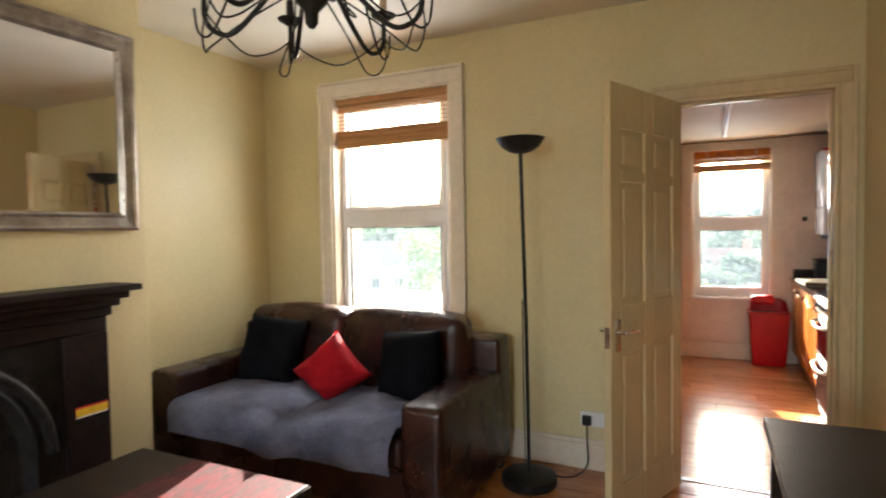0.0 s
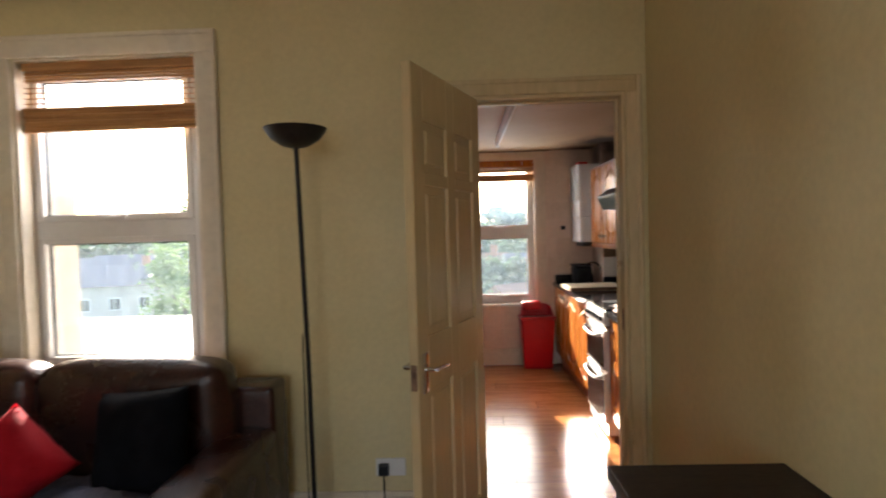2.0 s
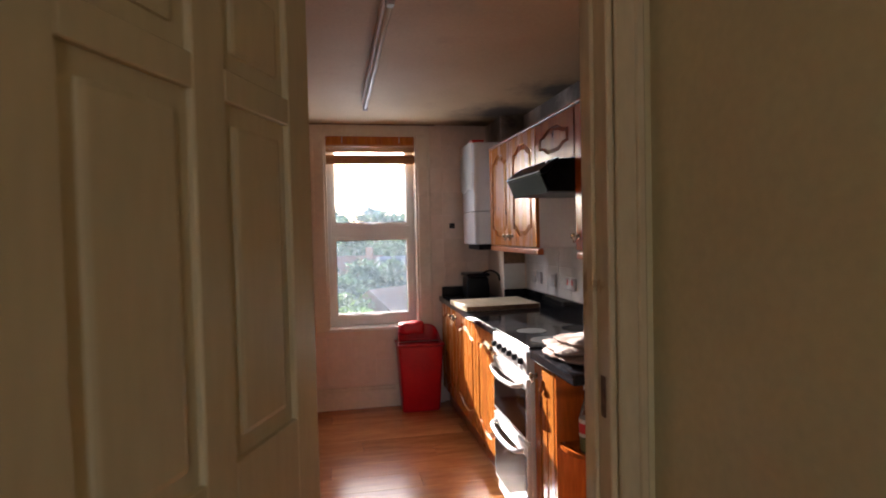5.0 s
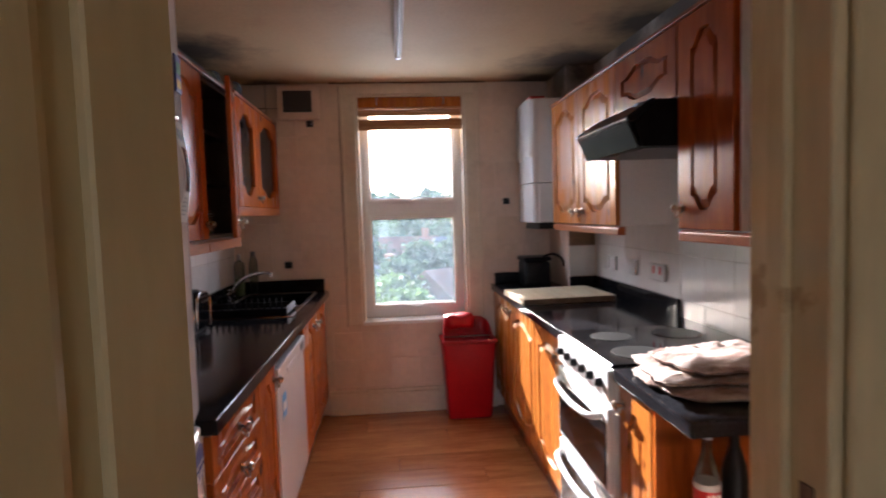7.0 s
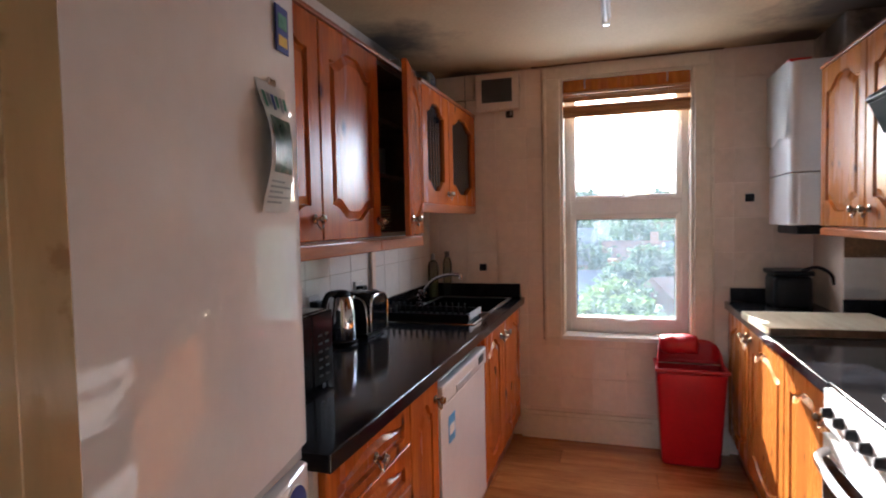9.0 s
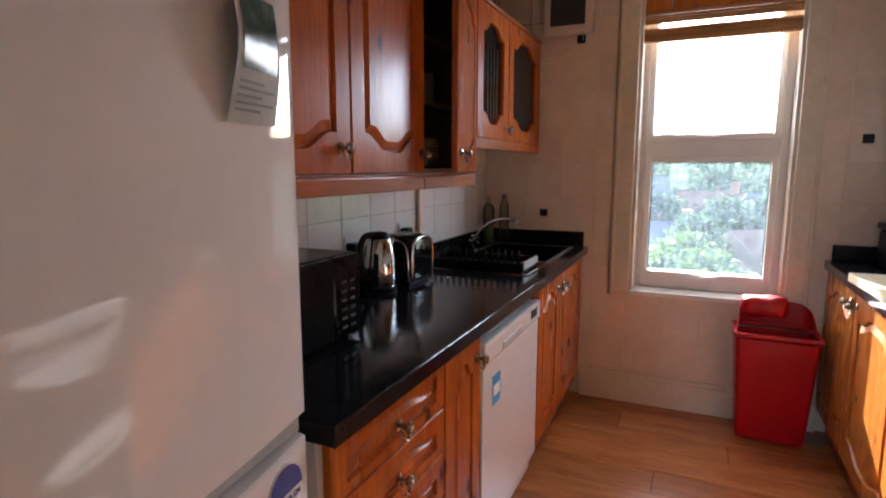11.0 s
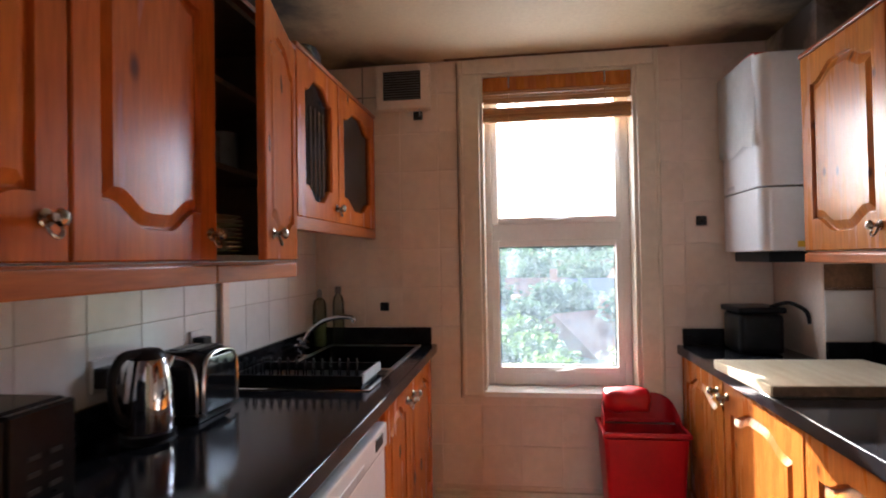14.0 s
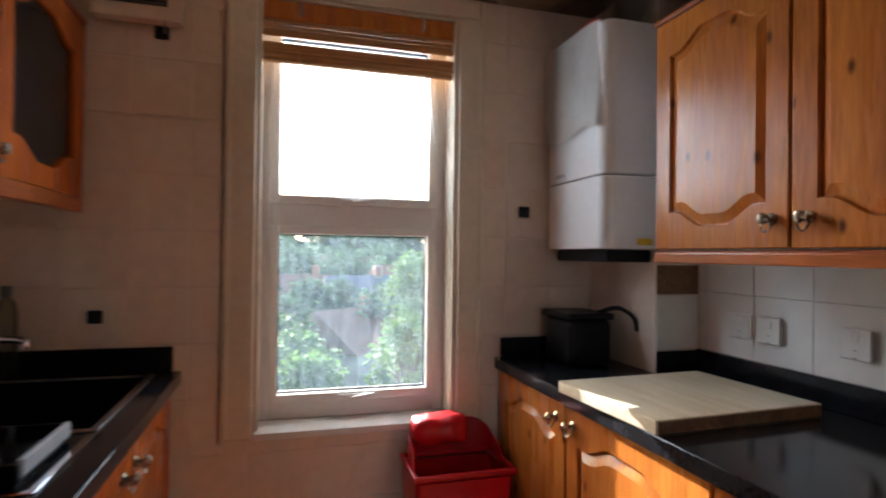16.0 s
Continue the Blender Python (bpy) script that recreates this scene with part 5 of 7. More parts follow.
# Swap honey for the darkened pine on the two dimly lit units.
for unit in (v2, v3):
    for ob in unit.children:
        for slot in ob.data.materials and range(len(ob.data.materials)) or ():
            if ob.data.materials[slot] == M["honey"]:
                ob.data.materials[slot] = M["shaded_redpine"]
v4 = thing("end_shelf_unit", (1.72, 5.7, WZ0), "open pine end shelf unit with small red boxes", "shelf", "right wall cabinets")
for z in (WZ0, 1.55, 1.73, WZ1 - 0.016):
    part("shelf", boxes(((UR + 0.03, 5.625, z), (KX1 - 0.003, 5.886, z + 0.016)), bevel=0.004), M["pinedark"], v4)
part("back_panel", boxes(((KX1 - 0.012, 5.625, WZ0), (KX1 - 0.003, 5.886, WZ1))), M["shaded_in"], v4)
for z, hh, paint, label in ((1.5665, 0.135, "redp", "red packet with a pale band on the end shelf"), (1.7465, 0.10, "yellowp", "yellow packet on the top end shelf")):
    rb = thing("small_box", (1.65, 5.78, z), label, "box", "packets on the end shelf")
    part("carton", boxes(((1.605, 5.72, z), (1.69, 5.83, z + hh)), bevel=0.003), M[paint], rb)
    part("pale_band", boxes(((1.6035, 5.718, z + 0.012), (1.6915, 5.832, z + 0.035)), bevel=0.001), M["paper"], rb)

# ---- cooker hood
def prism(profile, y0, y1, bevel=0.003):
    bm = bmesh.new()
    a = [bm.verts.new((x, y0, z)) for x, z in profile]
    b = [bm.verts.new((x, y1, z)) for x, z in profile]
    bm.faces.new(a)
    bm.faces.new(list(reversed(b)))
    for i in range(len(a)):
        bm.faces.new((a[i], a[(i + 1) % len(a)], b[(i + 1) % len(a)], b[i]))
    bmesh.ops.recalc_face_normals(bm, faces=bm.faces[:])
    bmesh.ops.bevel(bm, geom=bm.edges[:], offset=bevel, segments=1, affect="EDGES")
    return bm


hd = thing("cooker_hood", (1.6, 6.43, 1.56), "black visor cooker hood", "cooker hood")
part("body", prism([(KX1 - 0.01, 1.562), (1.437, 1.562), (1.414, 1.64), (1.484, 1.714), (KX1 - 0.01, 1.714)], 6.207, 6.706), M["hoodblack"], hd)
part("visor", prism([(1.430, 1.558), (1.424, 1.558), (1.386, 1.642), (1.392, 1.645)], 6.212, 6.701, 0.0015), M["hoodblack"], hd, "dark smoked slanting visor")
part("front_rail", prism([(1.410, 1.643), (1.388, 1.643), (1.383, 1.652), (1.386, 1.662), (1.470, 1.7165), (1.482, 1.7165), (1.412, 1.645)], 6.204, 6.709, 0.002), M["hoodblack"], hd, "black sloping front rail")
part("trim_line", prism([(1.3835, 1.651), (1.3815, 1.6525), (1.3825, 1.656), (1.3845, 1.656)], 6.206, 6.707, 0.0003), M["grey"], hd, "thin bright trim along the visor")
part("grille", boxes(((1.46, 6.24, 1.558), (1.80, 6.67, 1.5615)), bevel=0.001), M["darkgrey"], hd, "dark filter grille")
part("switch", boxes(((1.426, 6.215, 1.692), (1.446, 6.25, 1.7035)), bevel=0.002, ), M["grey"], hd)

# ---- boiler
bo = thing("wall_boiler", (1.66, 8.0, 1.29), "white wall-hung gas boiler with a paper stuck on it", "boiler")
def rounded_case(x0, x1, y0, y1, z0, z1, r):
    """A metal case whose upright front edges are well rounded."""
    bm = bmesh.new()
    prof = [(x1, y0)] + [(x0 + r - r * math.sin(a), y0 + r - r * math.cos(a)) for a in [math.pi / 2 * k / 10 for k in range(11)]]
    prof += [(x0 + r - r * math.cos(a), y1 - r + r * math.sin(a)) for a in [math.pi / 2 * k / 10 for k in range(11)]] + [(x1, y1)]
    cx, cy = (x0 + x1) / 2, (y0 + y1) / 2
    rings = [[bm.verts.new((cx + (x - cx) * k, cy + (y - cy) * k, z)) for x, y in prof] for z, k in ((z0, 0.97), (z0 + 0.004, 1.0), (z1 - 0.004, 1.0), (z1, 0.97))]
    for p, q in zip(rings, rings[1:]):
        for i in range(len(p)):
            bm.faces.new((p[i], p[(i + 1) % len(p)], q[(i + 1) % len(p)], q[i]))
    bm.faces.new(rings[0][::-1])
    bm.faces.new(rings[-1])
    return bm


part("casing", rounded_case(1.474, 1.69, 7.80, 8.225, 1.535, 2.045, 0.05), M["white"], bo, smooth=30)
part("lower_cover", rounded_case(1.474, 1.69, 7.80, 8.225, 1.288, 1.531, 0.05), M["white"], bo, smooth=30)
bm = bmesh.new()
rows = []
for j in range(15):
    v = j / 14
    row = []
    for i in range(13):
        u = i / 12
        y = 7.835 + 0.37 * u
        foot = 1.735 - 0.055 * math.sin(u * 2.6) - 0.045 * max(0.0, 1 - u * 5)
        z = 2.052 + (foot - 2.052) * v
        off = 0.004 + 0.016 * v * v * (1 - u) + 0.005 * noise.noise((u * 4, v * 4, 2.0)) * v
        row.append(bm.verts.new((1.470 - off + 0.012 * max(0.0, 1 - u * 8), y, z)))
    rows.append(row)
for p, q in zip(rows, rows[1:]):
    for i in range(12):
        bm.faces.new((p[i], p[i + 1], q[i + 1], q[i]))
bmesh.ops.solidify(bm, geom=bm.faces[:], thickness=0.0012)
part("manual_sheet", bm, M["paper"], bo, "curling white paper hung over the front", smooth=60)
part("badge", boxes(((1.4715, 8.06, 1.552), (1.4745, 8.13, 1.566))), M["grey"], bo)
part("bottom_tray", boxes(((1.52, 7.85, 1.245), (1.69, 8.2, 1.287)), bevel=0.004), M["black"], bo)
part("warning_label", boxes(((1.60, 7.7995, 1.302), (1.66, 7.8005, 1.325))), M["yellowp"], bo)
bx = thing("red_box", (1.58, 8.02, 2.046), "flat red box lying on top of the boiler", "box")
part("carton", boxes(((1.49, 7.90, 2.046), (1.585, 8.02, 2.078)), bevel=0.003), M["redp"], bx)

# ---- worktop things, left
mw = thing("microwave_oven", (-0.27, 6.07, WT), "black microwave oven with a dark glass door", "microwave")
part("body", boxes(((-0.42, 5.83, WT + 0.012), (-0.105, 6.30, 1.09)), bevel=0.006, seg=2), M["blackcase"], mw)
part("door", boxes(((-0.104, 5.832, WT + 0.014), (-0.085, 6.18, 1.088)), bevel=0.004), M["blackcase"], mw, "black glass door")
pn = part("control_panel", boxes(((-0.104, 6.183, WT + 0.014), (-0.086, 6.298, 1.088)), bevel=0.004), M["blackcase"], mw)
for k in range(6):
    for j in range(2):
        part("button", boxes(((-0.0858, 6.212 + 0.036 * j, 0.905 + 0.023 * k), (-0.0845, 6.234 + 0.036 * j, 0.912 + 0.023 * k)), bevel=0.001), M["blackmetal"], pn)
part("logo_bar", boxes(((-0.0848, 5.98, 0.893), (-0.0838, 6.03, 0.899))), M["grey"], mw)
for fx, fy in ((-0.40, 5.85), (-0.40, 6.28), (-0.12, 5.85), (-0.12, 6.28)):
    part("foot", boxes(((fx - 0.01, fy - 0.01, WT), (fx + 0.01, fy + 0.01, WT + 0.012))), M["black"], mw)
kt = thing("electric_kettle", (-0.31, 6.77, WT), "polished steel jug kettle with a black handle", "kettle")
part("base_plate", lathe(bmesh.new(), [(0.062, 0), (0.058, 0.004), (0.062, 0.018), (0.054, 0.02)], (-0.31, 6.77, WT), "z", 28), M["black"], kt, smooth=40)
part("jug", lathe(bmesh.new(), [(0.056, 0.021), (0.058, 0.03), (0.058, 0.08), (0.054, 0.13), (0.046, 0.175), (0.040, 0.19)], (-0.31, 6.77, WT), "z", 32), M["chrome"], kt, "mirror-polished steel jug", smooth=50)
part("lid", lathe(bmesh.new(), [(0.040, 0.19), (0.038, 0.20), (0.026, 0.212), (0.008, 0.215)], (-0.31, 6.77, WT), "z", 24), M["black"], kt, smooth=40)
part("handle", tube(bmesh.new(), curve_pts([(-0.315, 6.745, WT + 0.205), (-0.33, 6.706, WT + 0.20), (-0.338, 6.686, WT + 0.15), (-0.335, 6.694, WT + 0.08), (-0.325, 6.718, WT + 0.05)], 6), 0.011, 10), M["black"], kt, smooth=60)
part("spout", tube(bmesh.new(), [(-0.30, 6.808, WT + 0.15), (-0.296, 6.835, WT + 0.183)], 0.018, 10, 0.012), M["chrome"], kt, smooth=60)
to = thing("toaster", (-0.30, 6.95, WT), "black toaster with polished chrome rims", "toaster")
part("shell", boxes(((-0.40, 6.88, WT + 0.014), (-0.245, 7.06, WT + 0.185)), bevel=0.045, seg=5), M["blackcase"], to, "black glossy shell", smooth=50)
part("end_panel", boxes(((-0.385, 6.866, WT + 0.025), (-0.26, 6.885, WT + 0.15)), bevel=0.008, seg=2), M["blackcase"], to)
part("front_panel", boxes(((-0.2475, 6.897, WT + 0.024), (-0.238, 7.043, WT + 0.166)), bevel=0.004, seg=2), M["blackgloss"], to)
part("chrome_rim", tube(bmesh.new(), curve_pts([(-0.24, 6.885, WT + 0.018), (-0.24, 6.887, WT + 0.12), (-0.24, 6.905, WT + 0.165), (-0.24, 6.97, WT + 0.178), (-0.24, 7.035, WT + 0.165), (-0.24, 7.053, WT + 0.12), (-0.24, 7.055, WT + 0.018)], 5), 0.006, 8), M["chrome"], to, smooth=60)
for dx in (-0.355, -0.305):
    part("slot", boxes(((dx, 6.915, WT + 0.1845), (dx + 0.028, 7.03, WT + 0.1865)), bevel=0.001), M["black"], to)
part("base", boxes(((-0.39, 6.89, WT), (-0.255, 7.05, WT + 0.016)), bevel=0.003), M["black"], to)
part("lever", boxes(((-0.335, 6.852, WT + 0.11), (-0.305, 6.87, WT + 0.125)), bevel=0.004, seg=2), M["black"], to)
part("chrome_rim", tube(bmesh.new(), curve_pts([(-0.395, 6.872, WT + 0.022), (-0.392, 6.872, WT + 0.12), (-0.375, 6.872, WT + 0.16), (-0.322, 6.872, WT + 0.172), (-0.27, 6.872, WT + 0.16), (-0.253, 6.872, WT + 0.12), (-0.25, 6.872, WT + 0.022)], 5), 0.005, 8), M["chrome"], to, smooth=60)
rk = thing("dish_rack", (-0.15, 7.42, WT), "black plastic dish draining rack", "dish rack")
for lo, hi in (((-0.39, 7.295, WT + 0.005), (0.06, 7.305, WT + 0.04)), ((-0.39, 7.53, WT + 0.005), (0.06, 7.54, WT + 0.04)), ((-0.39, 7.3055, WT + 0.005), (-0.38, 7.5295, WT + 0.04))):
    part("side_wall", boxes((lo, hi), bevel=0.002), M["black"], rk)
part("tray_base", boxes(((-0.3795, 7.3055, WT + 0.005), (0.05, 7.5295, WT + 0.012)), bevel=0.002), M["black"], rk)
part("end_plate", boxes(((0.0505, 7.306, WT + 0.013), (0.0625, 7.529, WT + 0.045)), bevel=0.003), M["grey"], rk, "grey end plate")
part("foot", boxes(((-0.38, 7.31, WT), (-0.36, 7.52, WT + 0.005))), M["black"], rk)
part("foot", boxes(((0.03, 7.31, WT), (0.05, 7.52, WT + 0.005))), M["black"], rk)
for k in range(14):
    x = -0.365 + 0.03 * k
    part("prong", tube(bmesh.new(), curve_pts([(x, 7.34, WT + 0.012), (x, 7.345, WT + 0.075), (x, 7.36, WT + 0.08), (x, 7.365, WT + 0.012)], 3), 0.003, 6), M["black"], rk)
so = thing("soap_bottle", (-0.37, 8.13, WT), "clear washing-up bottle with green liquid behind the tap", "bottle", "bottles by the sink")
part("bottle", lathe(bmesh.new(), [(0.03, 0), (0.033, 0.01), (0.033, 0.195), (0.026, 0.222), (0.014, 0.230), (0.012, 0.236)], (-0.39, 8.13, WT), "z", 20), M["bottle"], so, smooth=40)
part("contents", lathe(bmesh.new(), [(0.027, 0.004), (0.030, 0.012), (0.030, 0.12)], (-0.39, 8.13, WT), "z", 18), M["soap"], so, "dull green liquid", smooth=40)
part("cap", lathe(bmesh.new(), [(0.013, 0.237), (0.013, 0.262), (0.006, 0.276)], (-0.39, 8.13, WT), "z", 14), M["grey"], so, smooth=40)
so2 = thing("soap_bottle", (-0.30, 8.17, WT), "clear plastic bottle in the sink corner", "bottle", "bottles by the sink")
part("bottle", lathe(bmesh.new(), [(0.026, 0), (0.028, 0.01), (0.028, 0.205), (0.022, 0.235), (0.013, 0.25)], (-0.315, 8.185, WT), "z", 20), M["bottle"], so2, smooth=40)
part("cap", lathe(bmesh.new(), [(0.014, 0.251), (0.014, 0.285)], (-0.315, 8.185, WT), "z", 14), M["darkgrey"], so2, smooth=40)
def plugged_socket(y, z, px, label):
    """A white socket plate with a black plug in it and its cable running down."""
    pd = thing("wall_socket", (KX0 + 0.02, y, z), label, "socket", "worktop sockets")
    part("plate", boxes(((KX0 + 0.0045, y, z), (KX0 + 0.014, y + 0.085, z + 0.08)), bevel=0.003), M["white"], pd)
    part("plug", boxes(((KX0 + 0.0145, px - 0.025, z + 0.012), (KX0 + 0.052, px + 0.025, z + 0.062)), bevel=0.007, seg=2), M["black"], pd, "black plug")
    part("cord", tube(bmesh.new(), curve_pts([(KX0 + 0.045, px, z + 0.015), (KX0 + 0.052, px + 0.008, z - 0.03), (KX0 + 0.05, px + 0.03, 0.915), (KX0 + 0.075, px + 0.04, WT + 0.006)], 5), 0.0035, 6), M["black"], pd)


plugged_socket(6.745, 0.975, 6.77, "white socket with a black plug behind the kettle")
plugged_socket(7.145, 0.99, 7.175, "white socket with a black plug behind the toaster")
cn = thing("cable_conduit", (KX0 + 0.014, 6.83, 0.95), "cream vertical cable conduit below the wall cabinet", "conduit")
part("cover", boxes(((KX0 + 0.009, 7.319, 0.949), (KX0 + 0.022, 7.363, 1.283)), bevel=0.003), M["kplaster"], cn)

# ---- worktop things, right
cb = thing("chopping_board", (1.50, 7.35, WT), "large pale beech chopping board on the worktop", "chopping board")
rot = pose(1.516, 7.485, 0, 0, 0, 3)
part("board", place(boxes(((-0.254, -0.206, WT + 0.001), (0.254, 0.206, WT + 0.034)), bevel=0.004, seg=2), rot), M["board"], cb)
part("dark_edge", place(boxes(((-0.249, -0.2095, WT + 0.003), (0.249, -0.2062, WT + 0.031)), bevel=0.001), rot), M["boardedge"], cb, "dark worn edge")
fr = thing("deep_fryer", (1.52, 8.06, WT), "black plastic appliance with a raised handle", "fryer")
bm = bmesh.new()
box(bm, (1.455, 7.975, WT), (1.625, 8.18, WT + 0.165), 0.025, 3)
part("body", bm, M["black"], fr, smooth=40)
part("lid", boxes(((1.448, 7.968, WT + 0.166), (1.632, 8.187, WT + 0.192)), bevel=0.012, seg=3), M["black"], fr, smooth=40)
part("handle", tube(bmesh.new(), curve_pts([(1.58, 8.0, WT + 0.192), (1.63, 7.965, WT + 0.212), (1.672, 7.95, WT + 0.195), (1.692, 7.94, WT + 0.17), (1.698, 7.935, WT + 0.13)], 5), 0.008, 10), M["black"], fr, smooth=60)
tw = thing("folded_towel", (1.5, 5.9, WT), "crumpled pile of cream and brown towels on the worktop", "towel")
for k, (cx, cy, w, d, z0, z1, turn) in enumerate(((1.52, 5.88, 0.46, 0.34, 0.001, 0.036, 8), (1.50, 5.89, 0.42, 0.31, 0.030, 0.062, -7), (1.53, 5.90, 0.38, 0.27, 0.056, 0.084, 10))):
    bm = bmesh.new()
    nx, ny = 34, 26
    tops, lows = [], []
    for j in range(ny + 1):
        ra, rb = [], []
        for i in range(nx + 1):
            u, v = 2 * i / nx - 1, 2 * j / ny - 1
            e = max(abs(u), abs(v))
            ang = math.atan2(v, u)
            q = 1 - 0.13 * (u * v) ** 2 + 0.11 * noise.noise((math.cos(ang) * 2.2, math.sin(ang) * 2.2, k * 5.0)) * e + 0.05 * noise.noise((u * 6, v * 6, k))
            crease = abs(noise.noise((u * 2.2 + k, v * 2.8, 3.0 + k))) * 0.012 + 0.005 * noise.noise((u * 9, v * 9, k))
            rise = (1 - e ** 5) ** 0.5 if e < 1 else 0.0
            zt = WT + z0 + (z1 - z0) * (0.45 + 0.55 * rise) + crease * (0.3 + rise) - 0.008
            zb = WT + max(0.001, z0 + (z1 - z0) * 0.25 * (1 - rise) + (0.004 * noise.noise((u * 4, v * 4, 9)) if k else 0))
            ra.append(bm.verts.new((u * w / 2 * q, v * d / 2 * q, max(zt, zb + 0.006))))
            rb.append(bm.verts.new((u * w / 2 * q * 0.985, v * d / 2 * q * 0.985, zb)))
        tops.append(ra)
        lows.append(rb)
    for g, flip in ((tops, False), (lows, True)):
        for a, b in zip(g, g[1:]):
            for i in range(nx):
                f = (a[i], a[i + 1], b[i + 1], b[i])
                bm.faces.new(f[::-1] if flip else f)
    for j in range(ny):
        bm.faces.new((tops[j][0], tops[j + 1][0], lows[j + 1][0], lows[j][0]))
        bm.faces.new((tops[j + 1][nx], tops[j][nx], lows[j][nx], lows[j + 1][nx]))
    for i in range(nx):
        bm.faces.new((tops[0][i + 1], tops[0][i], lows[0][i], lows[0][i + 1]))
        bm.faces.new((tops[ny][i], tops[ny][i + 1], lows[ny][i + 1], lows[ny][i]))
    part("fold", place(bm, pose(cx, cy, 0, 0, 0, turn)), M["towel"], tw, smooth=70)
for x, y, lab, mt_ in ((1.368, 5.715, "clear bottle with red and white label", "cola"), (1.46, 5.745, "dark purple-brown drink bottle", "black"), (1.72, 5.72, "clear plastic bottle", "bottle")):
    zb = 0.5505
    bt = thing("drink_bottle", (x, y, zb), lab + " on the end shelf", "bottle", "bottles under the worktop")
    part("bottle", lathe(bmesh.new(), [(0.026, 0), (0.031, 0.006), (0.031, 0.12), (0.027, 0.15), (0.012, 0.20), (0.0105, 0.235)], (x, y, zb), "z", 20), M["bottle"] if mt_ == "cola" else M[mt_], bt, smooth=40)
    if mt_ == "cola":
        part("contents", lathe(bmesh.new(), [(0.024, 0.004), (0.029, 0.009), (0.029, 0.055)], (x, y, zb), "z", 18), M["soap"], bt, "pale green liquid", smooth=40)
        lab_ = part("wrapper", lathe(bmesh.new(), [(0.0316, 0.062), (0.0316, 0.128)], (x, y, zb), "z", 20), M["paper"], bt, "red and white wrapper", smooth=40)
        part("red_band", lathe(bmesh.new(), [(0.0321, 0.075), (0.0321, 0.112)], (x, y, zb), "z", 20), M["redp"], lab_, smooth=40)
        for k in range(3):
            part("text_bar", boxes(((x - 0.018 + 0.013 * k, y - 0.0335, zb + 0.082), (x - 0.010 + 0.013 * k, y - 0.0318, zb + 0.105))), M["paper"], lab_)
    part("cap", lathe(bmesh.new(), [(0.0135, 0.236), (0.0135, 0.258), (0.011, 0.26)], (x, y, zb), "z", 14), M["white"] if mt_ != "black" else M["black"], bt, smooth=40)

# ---- red bin
bn = thing("swing_bin", (1.08, 8.09, 0), "bright red plastic swing-lid bin below the window", "bin")
def soft_bag():
    bm = bmesh.new()
    box(bm, (0.93, 8.10, 0.585), (1.13, 8.226, 0.685), 0.042, 4)
    big = [e for e in bm.edges if e.calc_length() > 0.05]
    bmesh.ops.subdivide_edges(bm, edges=big, cuts=4, use_grid_fill=True)
    for v in bm.verts:
        v.co.z += 0.016 * noise.noise(v.co * 18)
        v.co.y -= 0.014 * noise.noise(v.co * 23 + Vector((3, 0, 0)))
    return bm


def frustum(x0, x1, y0, y1, z0, z1, inset, bev):
    bm = bmesh.new()
    box(bm, (x0, y0, z0), (x1, y1, z1))
    for v in bm.verts:
        if v.co.z < (z0 + z1) / 2:
            v.co.x += inset if v.co.x < (x0 + x1) / 2 else -inset
            v.co.y += inset if v.co.y < (y0 + y1) / 2 else -inset
    bmesh.ops.bevel(bm, geom=bm.edges[:], offset=bev, segments=4, affect="EDGES", profile=0.5)
    return bm
tub = frustum(0.905, 1.255, 7.985, 8.225, 0.0, 0.53, 0.03, 0.022)
bmesh.ops.delete(tub, geom=[f for f in tub.faces if min(v.co.z for v in f.verts) > 0.5], context="FACES")
bmesh.ops.solidify(tub, geom=tub.faces[:], thickness=0.004)
part("tub", tub, M["red"], bn, smooth=40)
bm = boxes(((0.899, 7.978, 0.516), (1.261, 7.996, 0.535)), ((0.899, 8.212, 0.516), (1.261, 8.226, 0.535)), ((0.899, 7.996, 0.516), (0.915, 8.212, 0.535)), ((1.245, 7.996, 0.516), (1.261, 8.212, 0.535)), bevel=0.005, seg=2)
part("rim", bm, M["red"], bn)
hood = bmesh.new()
NA, NZ = 26, 8
shell = []
for layer, inset in ((0, 0.0), (1, 0.005)):
    rows = []
    for j in range(NZ + 1):
        h = j / NZ
        row = []
        for i in range(NA + 1):
            s = i / NA
            # round the two sides and the back of the lid in plan
            a = math.pi * (1.0 - s)
            cx_ = math.copysign(abs(math.cos(a)) ** 0.35, math.cos(a))
            sy_ = abs(math.sin(a)) ** 0.35
            reach = 0.165 - 0.004 * h - inset
            top = 0.125 * (0.55 + 0.45 * min(1.0, sy_ * 1.25)) * (1 - 0.10 * s) * (1 - 0.34 * abs(cx_) ** 5)
            row.append(hood.verts.new((1.08 + cx_ * reach, 8.055 + 0.04 * h + sy_ * (0.165 - inset - 0.04 * h), 0.535 + top * h)))
        rows.append(row)
    shell.append(rows)
for rows, flip in ((shell[0], False), (shell[1], True)):
    for a, b in zip(rows, rows[1:]):
        for i in range(NA):
            f = (a[i], a[i + 1], b[i + 1], b[i])
            hood.faces.new(f if flip else f[::-1])
for i in range(NA):
    hood.faces.new((shell[0][NZ][i], shell[0][NZ][i + 1], shell[1][NZ][i + 1], shell[1][NZ][i]))
for e in (0, NA):
    for j in range(NZ):
        hood.faces.new((shell[0][j][e], shell[0][j + 1][e], shell[1][j + 1][e], shell[1][j][e]))
bmesh.ops.recalc_face_normals(hood, faces=hood.faces[:])
part("lid_hood", hood, M["red"], bn, "red lid hood open to the front", smooth=40)
